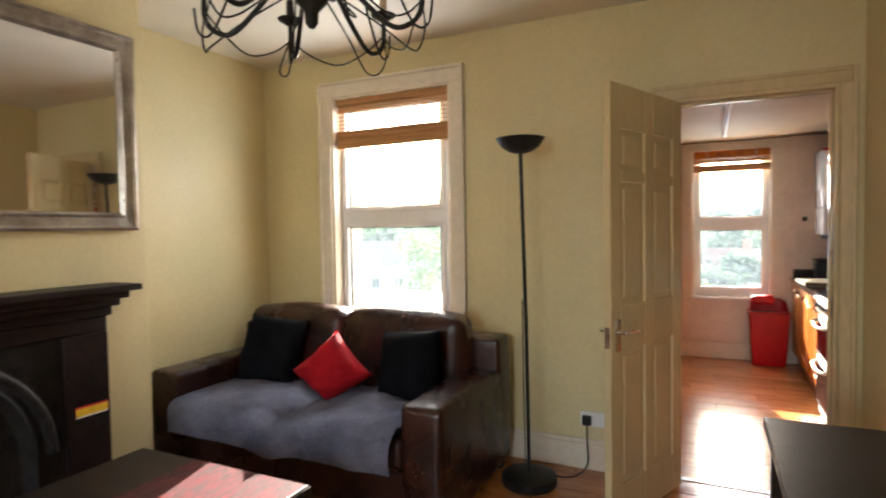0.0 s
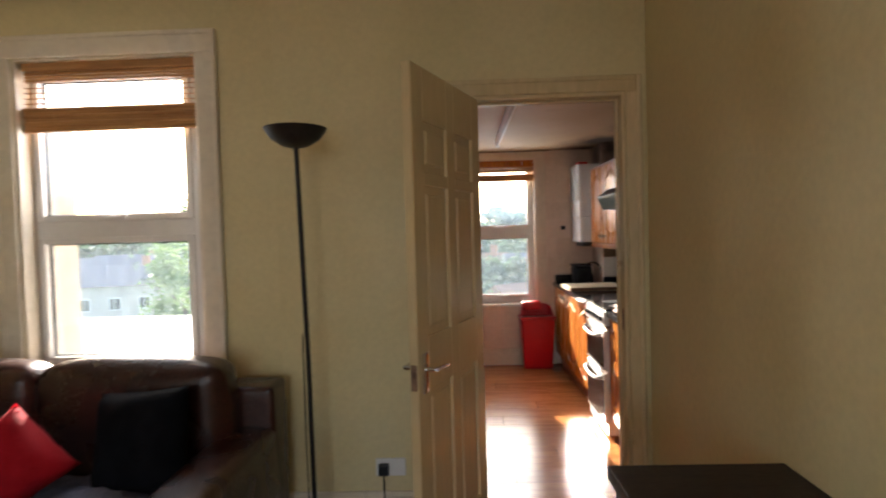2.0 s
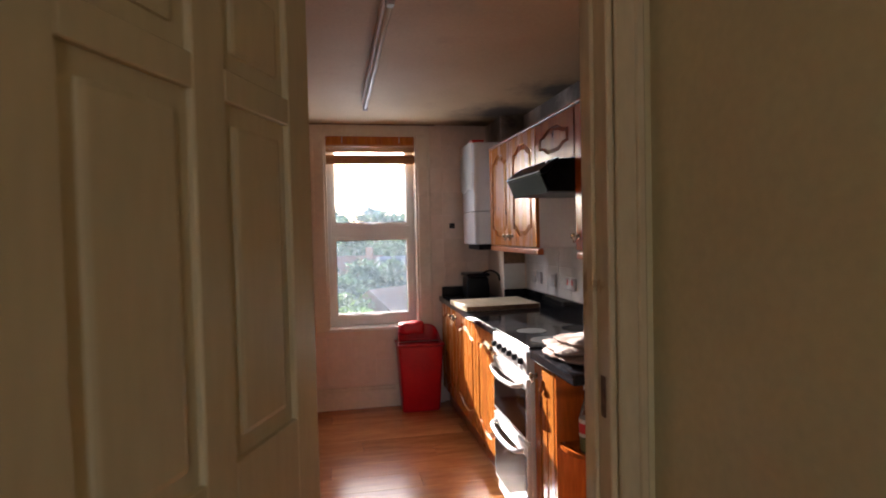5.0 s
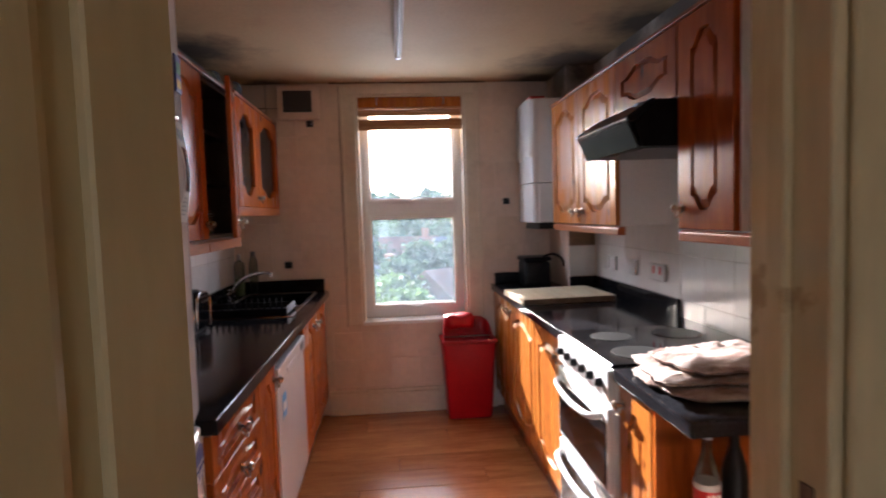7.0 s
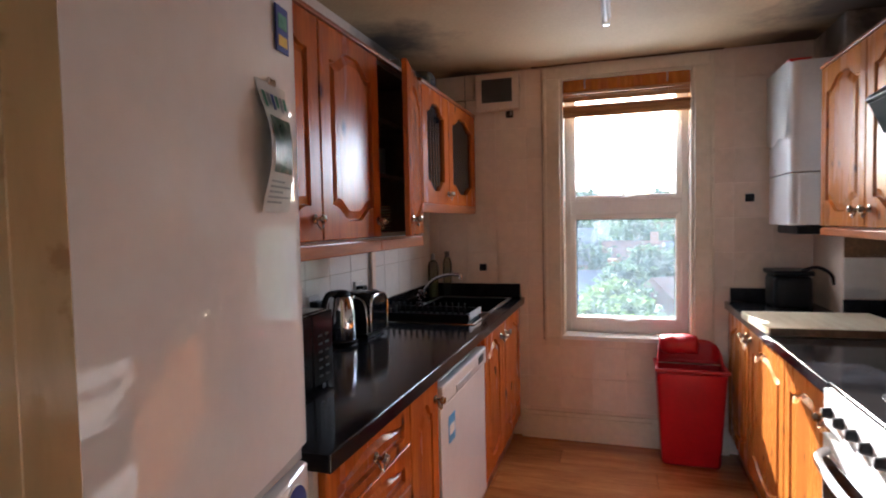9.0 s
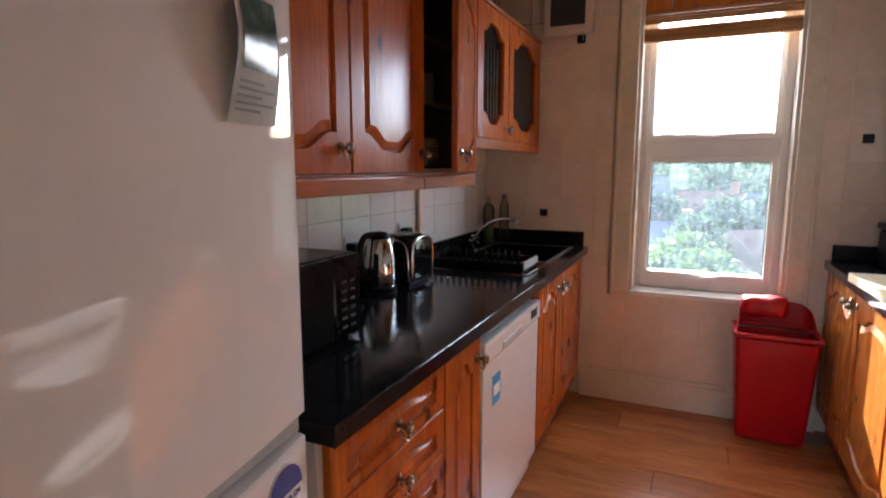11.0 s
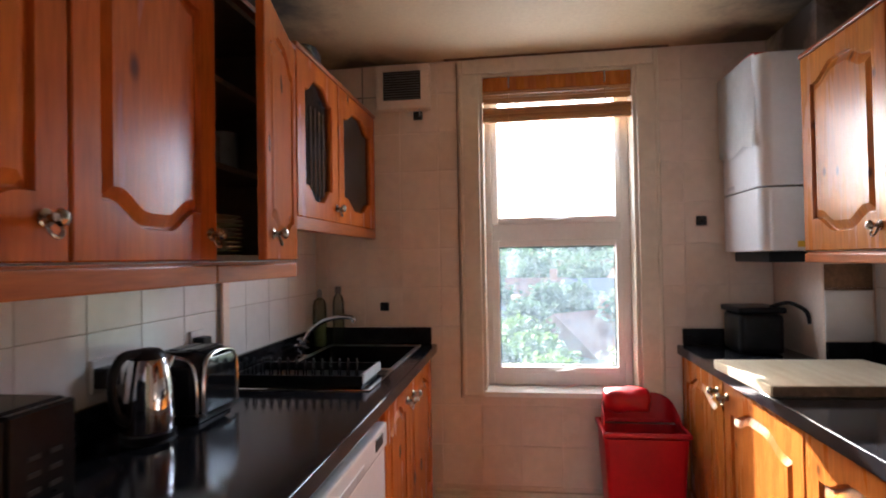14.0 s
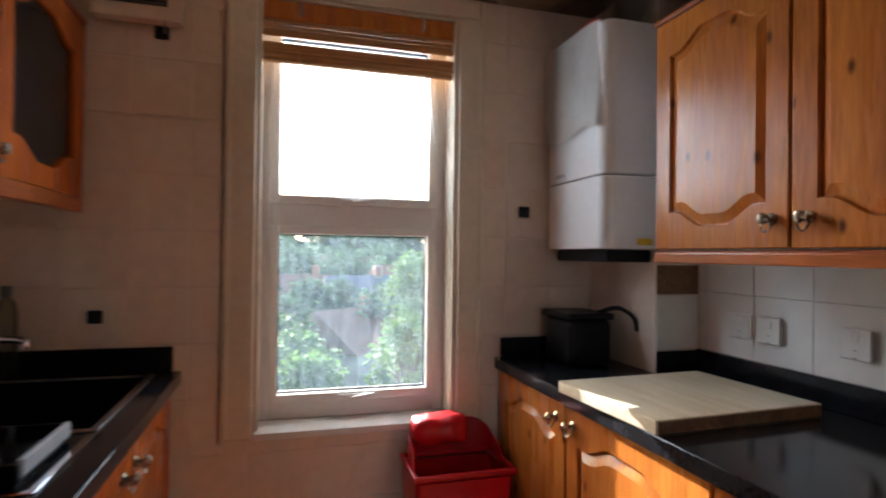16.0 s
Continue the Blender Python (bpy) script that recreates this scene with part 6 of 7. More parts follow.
part("liner_bag", soft_bag(), M["red"], bn, "crumpled red liner", smooth=60)

# ---- kitchen wall fixtures
vt = thing("extractor_vent", (0.01, 8.23, 2.01), "cream square extractor vent with a dark grille", "vent")
part("frame", boxes(((-0.112, 8.19, 2.008), (0.152, 8.248, 2.226)), bevel=0.008, seg=2), M["kplaster"], vt)
part("backing", boxes(((-0.074, 8.186, 2.052), (0.110, 8.1898, 2.190))), M["black"], vt)
for k in range(11):
    part("slat", boxes(((-0.072, 8.182, 2.055 + 0.0122 * k), (0.108, 8.1858, 2.0605 + 0.0122 * k)), bevel=0.001), M["darkgrey"], vt)
part("pull_cord", tube(bmesh.new(), [(0.10, 8.20, 2.011), (0.102, 8.20, 1.97)], 0.003, 6), M["grey"], vt)
for x, z in ((1.395, 1.435), (-0.097, 1.049), (0.085, 1.985)):
    sq = thing("black_hook_pad", (x, 8.245, z), "small square black adhesive pad on the tiles", "hook", "black square pads")
    part("pad", boxes(((x - 0.022, 8.237, z - 0.021), (x + 0.022, 8.2485, z + 0.021)), bevel=0.003), M["black"], sq)
    part("peg", lathe(bmesh.new(), [(0.006, 0), (0.008, -0.008), (0.004, -0.012)], (x, 8.237, z), "y", 10), M["black"], sq)
for y, half, tint in ((7.64, 0.04, 0), (7.53, 0.04, 0), (7.27, 0.04, 0), (6.99, 0.073, 1)):
    sk = thing("wall_socket", (KX1 - 0.012, y, 1.05), "white switched wall socket on the tiles" if not tint else "white cooker switch with red rockers", "socket", "kitchen sockets")
    part("plate", boxes(((KX1 - 0.020, y - half, 1.01), (KX1 - 0.0095, y + half, 1.09)), bevel=0.003), M["white"], sk)
    for dy in (0.0,) if not tint else (-0.035, 0.03):
        part("rocker", boxes(((KX1 - 0.024, y + dy - 0.012, 1.042 if tint else 1.055), (KX1 - 0.0202, y + dy + 0.006, 1.078)), bevel=0.002), M["redp" if tint else "white"], sk)
        for dz in (-0.02, 0.0) if not tint else ():
            part("pin_hole", boxes(((KX1 - 0.0206, y - 0.005, 1.033 + dz), (KX1 - 0.0201, y + 0.005, 1.037 + dz))), M["grey"], sk)
fl = thing("fluorescent_light", (0.63, 6.65, 2.2), "white fluorescent batten light on the ceiling, switched off", "ceiling light")
part("batten", boxes(((0.652, 5.70, 2.212), (0.690, 7.43, 2.248)), bevel=0.005, seg=2), M["kplaster"], fl)
for y in (5.74, 7.40):
    part("lamp_holder", boxes(((0.656, y - 0.018, 2.173), (0.686, y + 0.018, 2.213)), bevel=0.004), M["white"], fl)
part("tube", lathe(bmesh.new(), [(0.010, 5.755), (0.0118, 5.76), (0.0118, 7.38), (0.010, 7.385)], (0.671, 0, 2.188), "y", 14), M["tube"], fl, smooth=40)
ck_ = thing("ceiling_crack", (0.75, 8.24, 2.245), "dark gappy sealant line between wall and ceiling", "trim", kind="structure")
part("line", tube(bmesh.new(), [(0.22 + 0.095 * k, 8.2315 - 0.002 * noise.noise((k * 2.1, 0, 0)), 2.2455 + 0.004 * noise.noise((k * 1.3, 4, 0))) for k in range(12)], 0.005, 6), M["grime"], ck_)
wr_ = thing("bell_wire", (0.255, 8.24, 1.4), "thin brown cable run beside the window casing", "cable")
part("cable", tube(bmesh.new(), [(0.278 + 0.004 * noise.noise((k * 0.8, 1, 0)), 8.243, 2.23 - 0.135 * k) for k in range(13)] + [(0.29, 8.243, 0.612)], 0.0016, 6), M["grime"], wr_)
for k, (x, y, z) in enumerate(((-0.30, 7.38, 2.03), (-0.26, 7.62, 2.02), (-0.32, 7.85, 2.03))):
    jr = thing("glass_jar", (x, y, WZ1 + 0.07), "clear glass bowl stored on top of the wall cabinet", "jar", "glassware on the cabinet")
    part("bowl", lathe(bmesh.new(), [(0.05, 0), (0.07, 0.03), (0.075, 0.10), (0.06, 0.13), (0.055, 0.13), (0.068, 0.1), (0.062, 0.03), (0.045, 0.006)], (x, y, WZ1 + 0.024), "z", 20), M["bottle"], jr, smooth=50)


tg = thing("wire_tangle", (1.06, 8.30, 0.642), "small tangle of grey wire on the window sill", "wire")
for k in range(3):
    line = [(1.02 + 0.085 * i / 9, 8.30 + 0.035 * noise.noise((i * 0.7, k * 3.1, 0)), 0.648 + 0.028 * abs(noise.noise((i * 0.9, k * 2.3, 5)))) for i in range(10)]
    part("strand", tube(bmesh.new(), curve_pts(line, 3), 0.0028, 5), M["grey"], tg)


# ---------------------------------------------------------------- living room things
def soft_box(lo, hi, r, bulge=0.0, seg=4, wrinkle=0.0, seed=0.0, cuts=5):
    """An upholstered block: subdivided, rounded and swollen, with folds."""
    bm = bmesh.new()
    box(bm, lo, hi, r, seg)
    big = [e for e in bm.edges if e.calc_length() > 0.12]
    bmesh.ops.subdivide_edges(bm, edges=big, cuts=cuts, use_grid_fill=True)
    c = [(a + b) / 2 for a, b in zip(lo, hi)]
    s = [max((b - a) / 2, 1e-3) for a, b in zip(lo, hi)]
    for v in bm.verts:
        q = [(v.co[i] - c[i]) / s[i] for i in range(3)]
        for i in range(3):
            j, k = (i + 1) % 3, (i + 2) % 3
            v.co[i] += math.copysign(1, q[i]) * bulge * (abs(q[i]) ** 2) * max(0, 1 - q[j] ** 2) * max(0, 1 - q[k] ** 2)
        if wrinkle:
            n = noise.noise(v.co * 7 + Vector((seed, seed, 0)))
            v.co += Vector((0, 0, 1)) * wrinkle * n + Vector((0, -1, 0)) * wrinkle * noise.noise(v.co * 9 + Vector((0, seed, 3)))
    return bm


sf = thing("sofa", (-1.45, 4.45, 0), "two-seat brown leather sofa with a grey-blue throw on the seat", "sofa")
SX0, SX1, SY0, SY1 = -2.38, -0.505, 3.94, 4.88
part("base", soft_box((SX0 + 0.2, SY0 + 0.04, 0.06), (SX1 - 0.2, SY1, 0.27), 0.02), M["leather"], sf, smooth=50)
for nm, a, b in (("arm", SX0, SX0 + 0.21), ("arm", SX1 - 0.21, SX1)):
    part(nm, soft_box((a, SY0, 0.05), (b, SY1 - 0.04, 0.60), 0.035, 0.012, 4, 0.006, a), M["leather"], sf, smooth=50)
part("back_frame", soft_box((SX0 + 0.01, SY1 - 0.2, 0.06), (SX1 - 0.0, SY1, 0.775), 0.03, 0.008), M["leather"], sf, smooth=50)
mid = (SX0 + SX1) / 2
for a, b in ((SX0 + 0.215, mid - 0.004), (mid + 0.004, SX1 - 0.16)):
    part("back_cushion", soft_box((a, SY1 - 0.36, 0.42), (b, SY1 - 0.15, 0.905), 0.075, 0.03, 5, 0.012, a), M["leather"], sf, smooth=60)
for a, b in ((SX0 + 0.215, mid - 0.004), (mid + 0.004, SX1 - 0.215)):
    part("seat_cushion", soft_box((a, SY0 + 0.02, 0.27), (b, SY1 - 0.3, 0.435), 0.05, 0.015, 4, 0.006, b), M["leather"], sf, smooth=60)
for fx in (SX0 + 0.06, SX1 - 0.06):
    for fy in (SY0 + 0.06, SY1 - 0.06):
        part("foot", boxes(((fx - 0.03, fy - 0.03, 0.0), (fx + 0.03, fy + 0.03, 0.06)), bevel=0.004), M["darkwood"], sf)
# throw draped over the seat and down the front
tr = thing("sofa_throw", (-1.45, 4.2, 0.44), "crumpled grey-blue velvet throw over the sofa seat", "throw")
bm = bmesh.new()
nx, ny = 120, 90
grid = []
for j in range(ny + 1):
    row = []
    v = j / ny
    for i in range(nx + 1):
        u = i / nx
        x = SX0 + 0.225 + (SX1 - SX0 - 0.45) * u
        s = v * 0.80
        dip = 0.035 * math.exp(-((x - mid) / 0.10) ** 2) - 0.04 * math.sin(math.pi * min(1.0, s / 0.66)) * abs(math.sin(math.pi * 2 * u)) ** 0.7
        if s < 0.60:
            y, z = SY1 - 0.34 - s, 0.462 - dip
        else:
            k = min((s - 0.60) / 0.09, 1)
            ang = k * math.pi / 2
            y = SY1 - 0.94 - 0.055 * math.sin(ang) + 0.0
            z = 0.462 - dip - 0.055 * (1 - math.cos(ang)) - max(0, s - 0.69)
        wob_ = noise.noise((x * 3, s * 3, 0))
        w = noise.noise((x * 4 + y * 2, y * 5 - x, 1.0)) * 0.007
        ridge = (1 - abs(noise.noise((x * 5.5 + s * 6 + wob_, s * 4.0 - x * 3.0, 5.0))) * 2.2)
        ridge2 = (1 - abs(noise.noise((x * 12 - s * 9 + 2 * wob_, s * 8.0 + x * 5.0, 8.0))) * 2.4)
        fold = (0.016 * max(0.0, ridge) ** 2 + 0.005 * max(0.0, ridge2) ** 2) * (0.15 + 1.2 * u * u) * 1.25
        if s < 0.62:
            z += w + fold + 0.008
        else:
            y -= abs(w) + fold * 0.8 + 0.010
        row.append(bm.verts.new((x, y, z)))
    grid.append(row)
for a, b in zip(grid, grid[1:]):
    for i in range(nx):
        bm.faces.new((a[i], a[i + 1], b[i + 1], b[i]))
bmesh.ops.solidify(bm, geom=bm.faces[:], thickness=0.006)
part("cloth", bm, M["throw"], tr, smooth=80)


def cushion(name, centre, size, rx, ry, rz, material, label, plump=0.075, sag=1.0):
    th = thing(name, (centre[0], centre[1], centre[2] - size / 2), label, "cushion", "scatter cushions")
    bm = bmesh.new()
    n = 16
    grids = []
    for side in (1, -1):
        rows = []
        for j in range(n + 1):
            row = []
            for i in range(n + 1):
                u, v = 2 * i / n - 1, 2 * j / n - 1
                pinch = 1 - 0.10 * (1 - abs(u * v)) * (abs(u) ** 3 + abs(v) ** 3) / 2
                d = ((1 - u ** 4) * (1 - v ** 4)) ** 0.55
                d *= plump * (1 + 0.16 * noise.noise((u * 3 + centre[0], v * 3, side)))
                row.append((u * size / 2 * pinch, side * d, v * size / 2 * pinch))
            rows.append(row)
        grids.append([[bm.verts.new(p) for p in r] for r in rows])
    for g in grids:
        for a, b in zip(g, g[1:]):
            for i in range(n):
                bm.faces.new((a[i], a[i + 1], b[i + 1], b[i]))
    bmesh.ops.remove_doubles(bm, verts=bm.verts, dist=0.0008)
    place(bm, pose(*centre, rx, ry, rz))
    for v in bm.verts:
        dz = v.co.z - centre[2]
        if dz < 0 and sag < 1:
            v.co.z = centre[2] + dz * sag
            v.co.y -= 0.25 * dz * (1 - sag)
        elif sag < 1:
            v.co.x = centre[0] + (v.co.x - centre[0]) * (1 - 3.2 * dz * (1 - sag))
        v.co += Vector((0, -1, 0.4)) * 0.011 * noise.noise(v.co * 11)
    part("cover", bm, material, th, smooth=80)


cushion("cushion", (-1.86, 4.38, 0.675), 0.41, -20, 4, 4, M["blackcloth"], "black velvet cushion leaning on the sofa back")
cushion("cushion", (-1.295, 4.225, 0.625), 0.325, -22, 45, 0, M["redcloth"], "red velvet cushion standing on its corner", 0.10, 0.7)
cushion("cushion", (-0.90, 4.37, 0.665), 0.38, -16, -6, -8, M["blackcloth"], "black satin cushion beside the sofa arm")

# floor lamp
lp = thing("floor_lamp", (-0.335, 4.68, 0), "black uplighter floor lamp with a bowl shade", "floor lamp")
part("base", lathe(bmesh.new(), [(0.145, 0), (0.15, 0.012), (0.148, 0.05), (0.12, 0.062), (0.03, 0.066)], (-0.335, 4.68, 0), "z", 32), M["blackmetal"], lp, smooth=40)
part("pole", tube(bmesh.new(), [(-0.335, 4.68, 0.06), (-0.338, 4.66, 0.9), (-0.347, 4.62, 1.785)], 0.0105, 12), M["blackmetal"], lp, smooth=60)
part("shade", lathe(bmesh.new(), [(0.02, 1.782), (0.056, 1.791), (0.098, 1.817), (0.121, 1.850), (0.128, 1.862), (0.124, 1.862), (0.094, 1.823), (0.046, 1.80)], (-0.348, 4.62, 0), "z", 36), M["blackmetal"], lp, "black bowl shade", smooth=50)
part("flex", tube(bmesh.new(), curve_pts([(-0.31, 4.72, 0.066), (-0.20, 4.80, 0.012), (-0.12, 4.86, 0.006), (-0.07, 4.93, 0.05), (-0.078, 4.965, 0.17), (-0.08, 4.967, 0.262)], 6), 0.004, 6), M["black"], lp)
part("flex", tube(bmesh.new(), [(-0.38, 4.76, 0.05), (-0.40, 4.80, 0.5), (-0.37, 4.70, 1.0)], 0.003, 6), M["black"], lp)
sk = thing("wall_socket", (-0.09, 4.99, 0.25), "white double wall socket with a black plug", "socket")
part("plate", boxes(((-0.12, 4.988, 0.25), (0.025, 4.9985, 0.335)), bevel=0.003), M["white"], sk)
part("plug", boxes(((-0.105, 4.95, 0.262), (-0.055, 4.9875, 0.315)), bevel=0.008, seg=2), M["black"], sk, "black plug")
for dx in (-0.08, -0.01):
    part("rocker", boxes(((dx - 0.006, 4.985, 0.315), (dx + 0.006, 4.9879, 0.33)), bevel=0.001), M["white"], sk)

# fireplace
fp = thing("fireplace", (-1.98, 2.72, 0), "dark painted fireplace surround with a cast-iron arched insert", "fireplace")
FY0, FY1, FX = 1.95, 3.43, -2.0
part("mantel_shelf", boxes(((-2.048, FY0 - 0.12, 1.135), (-1.83, FY1 + 0.085, 1.163)), bevel=0.006, seg=2), M["mantel"], fp)
bm = boxes(((-2.048, FY0 - 0.07, 1.10), (-1.87, FY1 + 0.05, 1.134)), ((-2.048, FY0 - 0.05, 1.065), (-1.91, FY1 + 0.03, 1.099)), ((-2.048, FY0 - 0.03, 1.02), (-1.95, FY1 + 0.015, 1.064)), bevel=0.008, seg=2)
part("mantel_moulding", bm, M["mantel"], fp)
part("frieze", boxes(((-2.048, FY0, 0.95), (-1.97, FY1, 1.019)), bevel=0.004), M["mantel"], fp)
for a, b in ((FY0, FY0 + 0.2), (FY1 - 0.2, FY1)):
    part("pilaster", boxes(((-2.048, a, 0.0), (-1.965, b, 0.949)), bevel=0.004), M["mantel"], fp)
    part("plinth_block", boxes(((-2.048, a - 0.01, 0.0), (-1.952, b + 0.01, 0.14)), bevel=0.004), M["mantel"], fp)
bm = bmesh.new()
cy, rad, h0 = 2.71, 0.42, 0.48
outer, inner = [], []
for k in range(25):
    a = math.pi * k / 24
    inner.append((cy + rad * math.cos(a), h0 + rad * math.sin(a)))
inner = [(cy + rad, 0.0)] + inner + [(cy - rad, 0.0)]
outer = [(FY1 - 0.202, 0.0)] + [(min(max(cy + 0.80 * math.cos(math.pi * k / 24) * 1.3, FY0 + 0.202), FY1 - 0.202), min(h0 + 0.9 * math.sin(math.pi * k / 24), 0.948)) for k in range(25)] + [(FY0 + 0.202, 0.0)]
va = [bm.verts.new((-2.0, y, z)) for y, z in outer]
vb = [bm.verts.new((-2.0, y, z)) for y, z in inner]
vc = [bm.verts.new((-1.975, cy + (y - cy) * 0.96, z * 0.98)) for y, z in inner]
vd = [bm.verts.new((-2.045, cy + (y - cy) * 0.90, z * 0.95)) for y, z in inner]
for p, q in ((va, vb), (vb, vc), (vc, vd)):
    for i in range(len(p) - 1):
        bm.faces.new((p[i], p[i + 1], q[i + 1], q[i]))
part("cast_iron_insert", bm, M["iron"], fp, "black cast-iron arched insert", smooth=40)
part("fireback", boxes(((-2.049, cy - 0.42, 0.0), (-2.045, cy + 0.42, 0.80))), M["iron"], fp)
bm = bmesh.new()
tube(bm, [(-1.945, cy + (rad + 0.03) * math.cos(math.pi * k / 24), h0 + (rad + 0.03) * math.sin(math.pi * k / 24)) for k in range(25)], 0.022, 10)
part("arch_moulding", bm, M["iron"], fp, smooth=60)
part("hearth", boxes(((-2.048, FY0 - 0.1, 0.001), (-1.60, FY1 + 0.06, 0.045)), bevel=0.006), M["mantel"], fp)
sg = thing("warning_sticker", (-1.96, 3.38, 0.6), "yellow sticker with red edges on the fireplace", "sticker")
part("label", boxes(((-1.9635, 3.27, 0.58), (-1.9622, 3.418, 0.63)), bevel=0.0005), M["redp"], sg)
part("band", boxes(((-1.9620, 3.272, 0.588), (-1.9612, 3.416, 0.622))), M["yellowp"], sg)
part("lower_band", boxes(((-1.9620, 3.272, 0.5805), (-1.9614, 3.416, 0.5875))), M["paper"], sg)

# mirror
mr = thing("wall_mirror", (-2.03, 3.05, 1.40), "large mirror in a worn silver moulded frame", "mirror")
MY0, MY1, MZ0, MZ1 = 2.30, 3.645, 1.412, 2.355
bm = bmesh.new()
prof = [(0.0, 0.0), (0.0, 0.032), (0.012, 0.038), (0.024, 0.028), (0.06, 0.022), (0.072, 0.028), (0.085, 0.012), (0.085, 0.0)]
loops = []
for d, hgt in prof:
    loops.append([bm.verts.new((-2.048 + hgt, y, z)) for y, z in ((MY0 + d, MZ0 + d), (MY1 - d, MZ0 + d), (MY1 - d, MZ1 - d), (MY0 + d, MZ1 - d))])
for a, b in zip(loops, loops[1:] + loops[:1]):
    for i in range(4):
        bm.faces.new((a[i], a[(i + 1) % 4], b[(i + 1) % 4], b[i]))
part("frame", bm, M["silver"], mr)
part("glass", boxes(((-2.0475, MY0 + 0.08, MZ0 + 0.08), (-2.040, MY1 - 0.08, MZ1 - 0.08))), M["mirror"], mr)

# coffee table with a mat
ct = thing("coffee_table", (-1.3, 3.15, 0), "low dark wood coffee table", "table")
part("tabletop", boxes(((-1.72, 2.55, 0.405), (-0.785, 3.41, 0.445)), bevel=0.006, seg=2), M["darkwood"], ct)
for x in (-1.68, -0.83):
    for y in (2.59, 3.37):
        part("leg", boxes(((x - 0.03, y - 0.03, 0), (x + 0.03, y + 0.03, 0.404)), bevel=0.004), M["darkwood"], ct)
part("apron", boxes(((-1.65, 3.36, 0.34), (-0.86, 3.38, 0.404)), ((-1.65, 2.58, 0.34), (-0.86, 2.60, 0.404)), ((-1.69, 2.625, 0.34), (-1.67, 3.335, 0.404)), ((-0.84, 2.625, 0.34), (-0.82, 3.335, 0.404))), M["darkwood"], ct)
pm = thing("table_mat", (-1.14, 3.2, 0.445), "glossy red marbled board on the coffee table", "mat")
part("board", boxes(((-1.37, 2.75, 0.446), (-0.797, 3.395, 0.454)), bevel=0.002), M["mat_red"], pm)
part("pale_edge", boxes(((-0.7965, 2.75, 0.446), (-0.793, 3.395, 0.453))), M["paper"], pm)

# dark side table by the doorway
dt = thing("side_table", (0.9, 3.5, 0), "black-stained wooden table with a worn top", "table")
part("tabletop", boxes(((0.715, 2.95, 0.712), (1.205, 3.9, 0.75)), bevel=0.005, seg=2), M["darkwood"], dt)
for x in (0.755, 1.165):
    for y in (2.99, 3.86):
        part("leg", boxes(((x - 0.022, y - 0.022, 0), (x + 0.022, y + 0.022, 0.711)), bevel=0.003), M["darkwood"], dt)
part("apron", boxes(((0.78, 3.85, 0.62), (1.14, 3.868, 0.711)), ((0.78, 2.98, 0.62), (1.14, 2.998, 0.711)), ((0.745, 3.015, 0.62), (0.763, 3.835, 0.711)), ((1.157, 3.015, 0.62), (1.175, 3.835, 0.711))), M["darkwood"], dt)

# chandelier
ch = thing("chandelier", (-0.57, 3.2, LZ), "black wrought-iron chandelier with looping arms and candle bulbs", "chandelier")
CX, CY = -0.57, 3.2
part("ceiling_rose", lathe(bmesh.new(), [(0.06, 0), (0.055, -0.02), (0.02, -0.04), (0.008, -0.045)], (CX, CY, LZ - 0.042), "z", 24), M["blackmetal"], ch, smooth=40)
part("stem", tube(bmesh.new(), [(CX, CY, LZ - 0.04), (CX, CY, 2.10)], 0.008, 10), M["blackmetal"], ch)
part("hub", lathe(bmesh.new(), [(0.012, 2.30), (0.03, 2.26), (0.045, 2.18), (0.06, 2.12), (0.062, 2.06), (0.05, 2.03), (0.022, 2.0), (0.02, 1.965), (0.008, 1.95)], (CX, CY, 0), "z", 24), M["blackmetal"], ch, smooth=40)
NA = 6
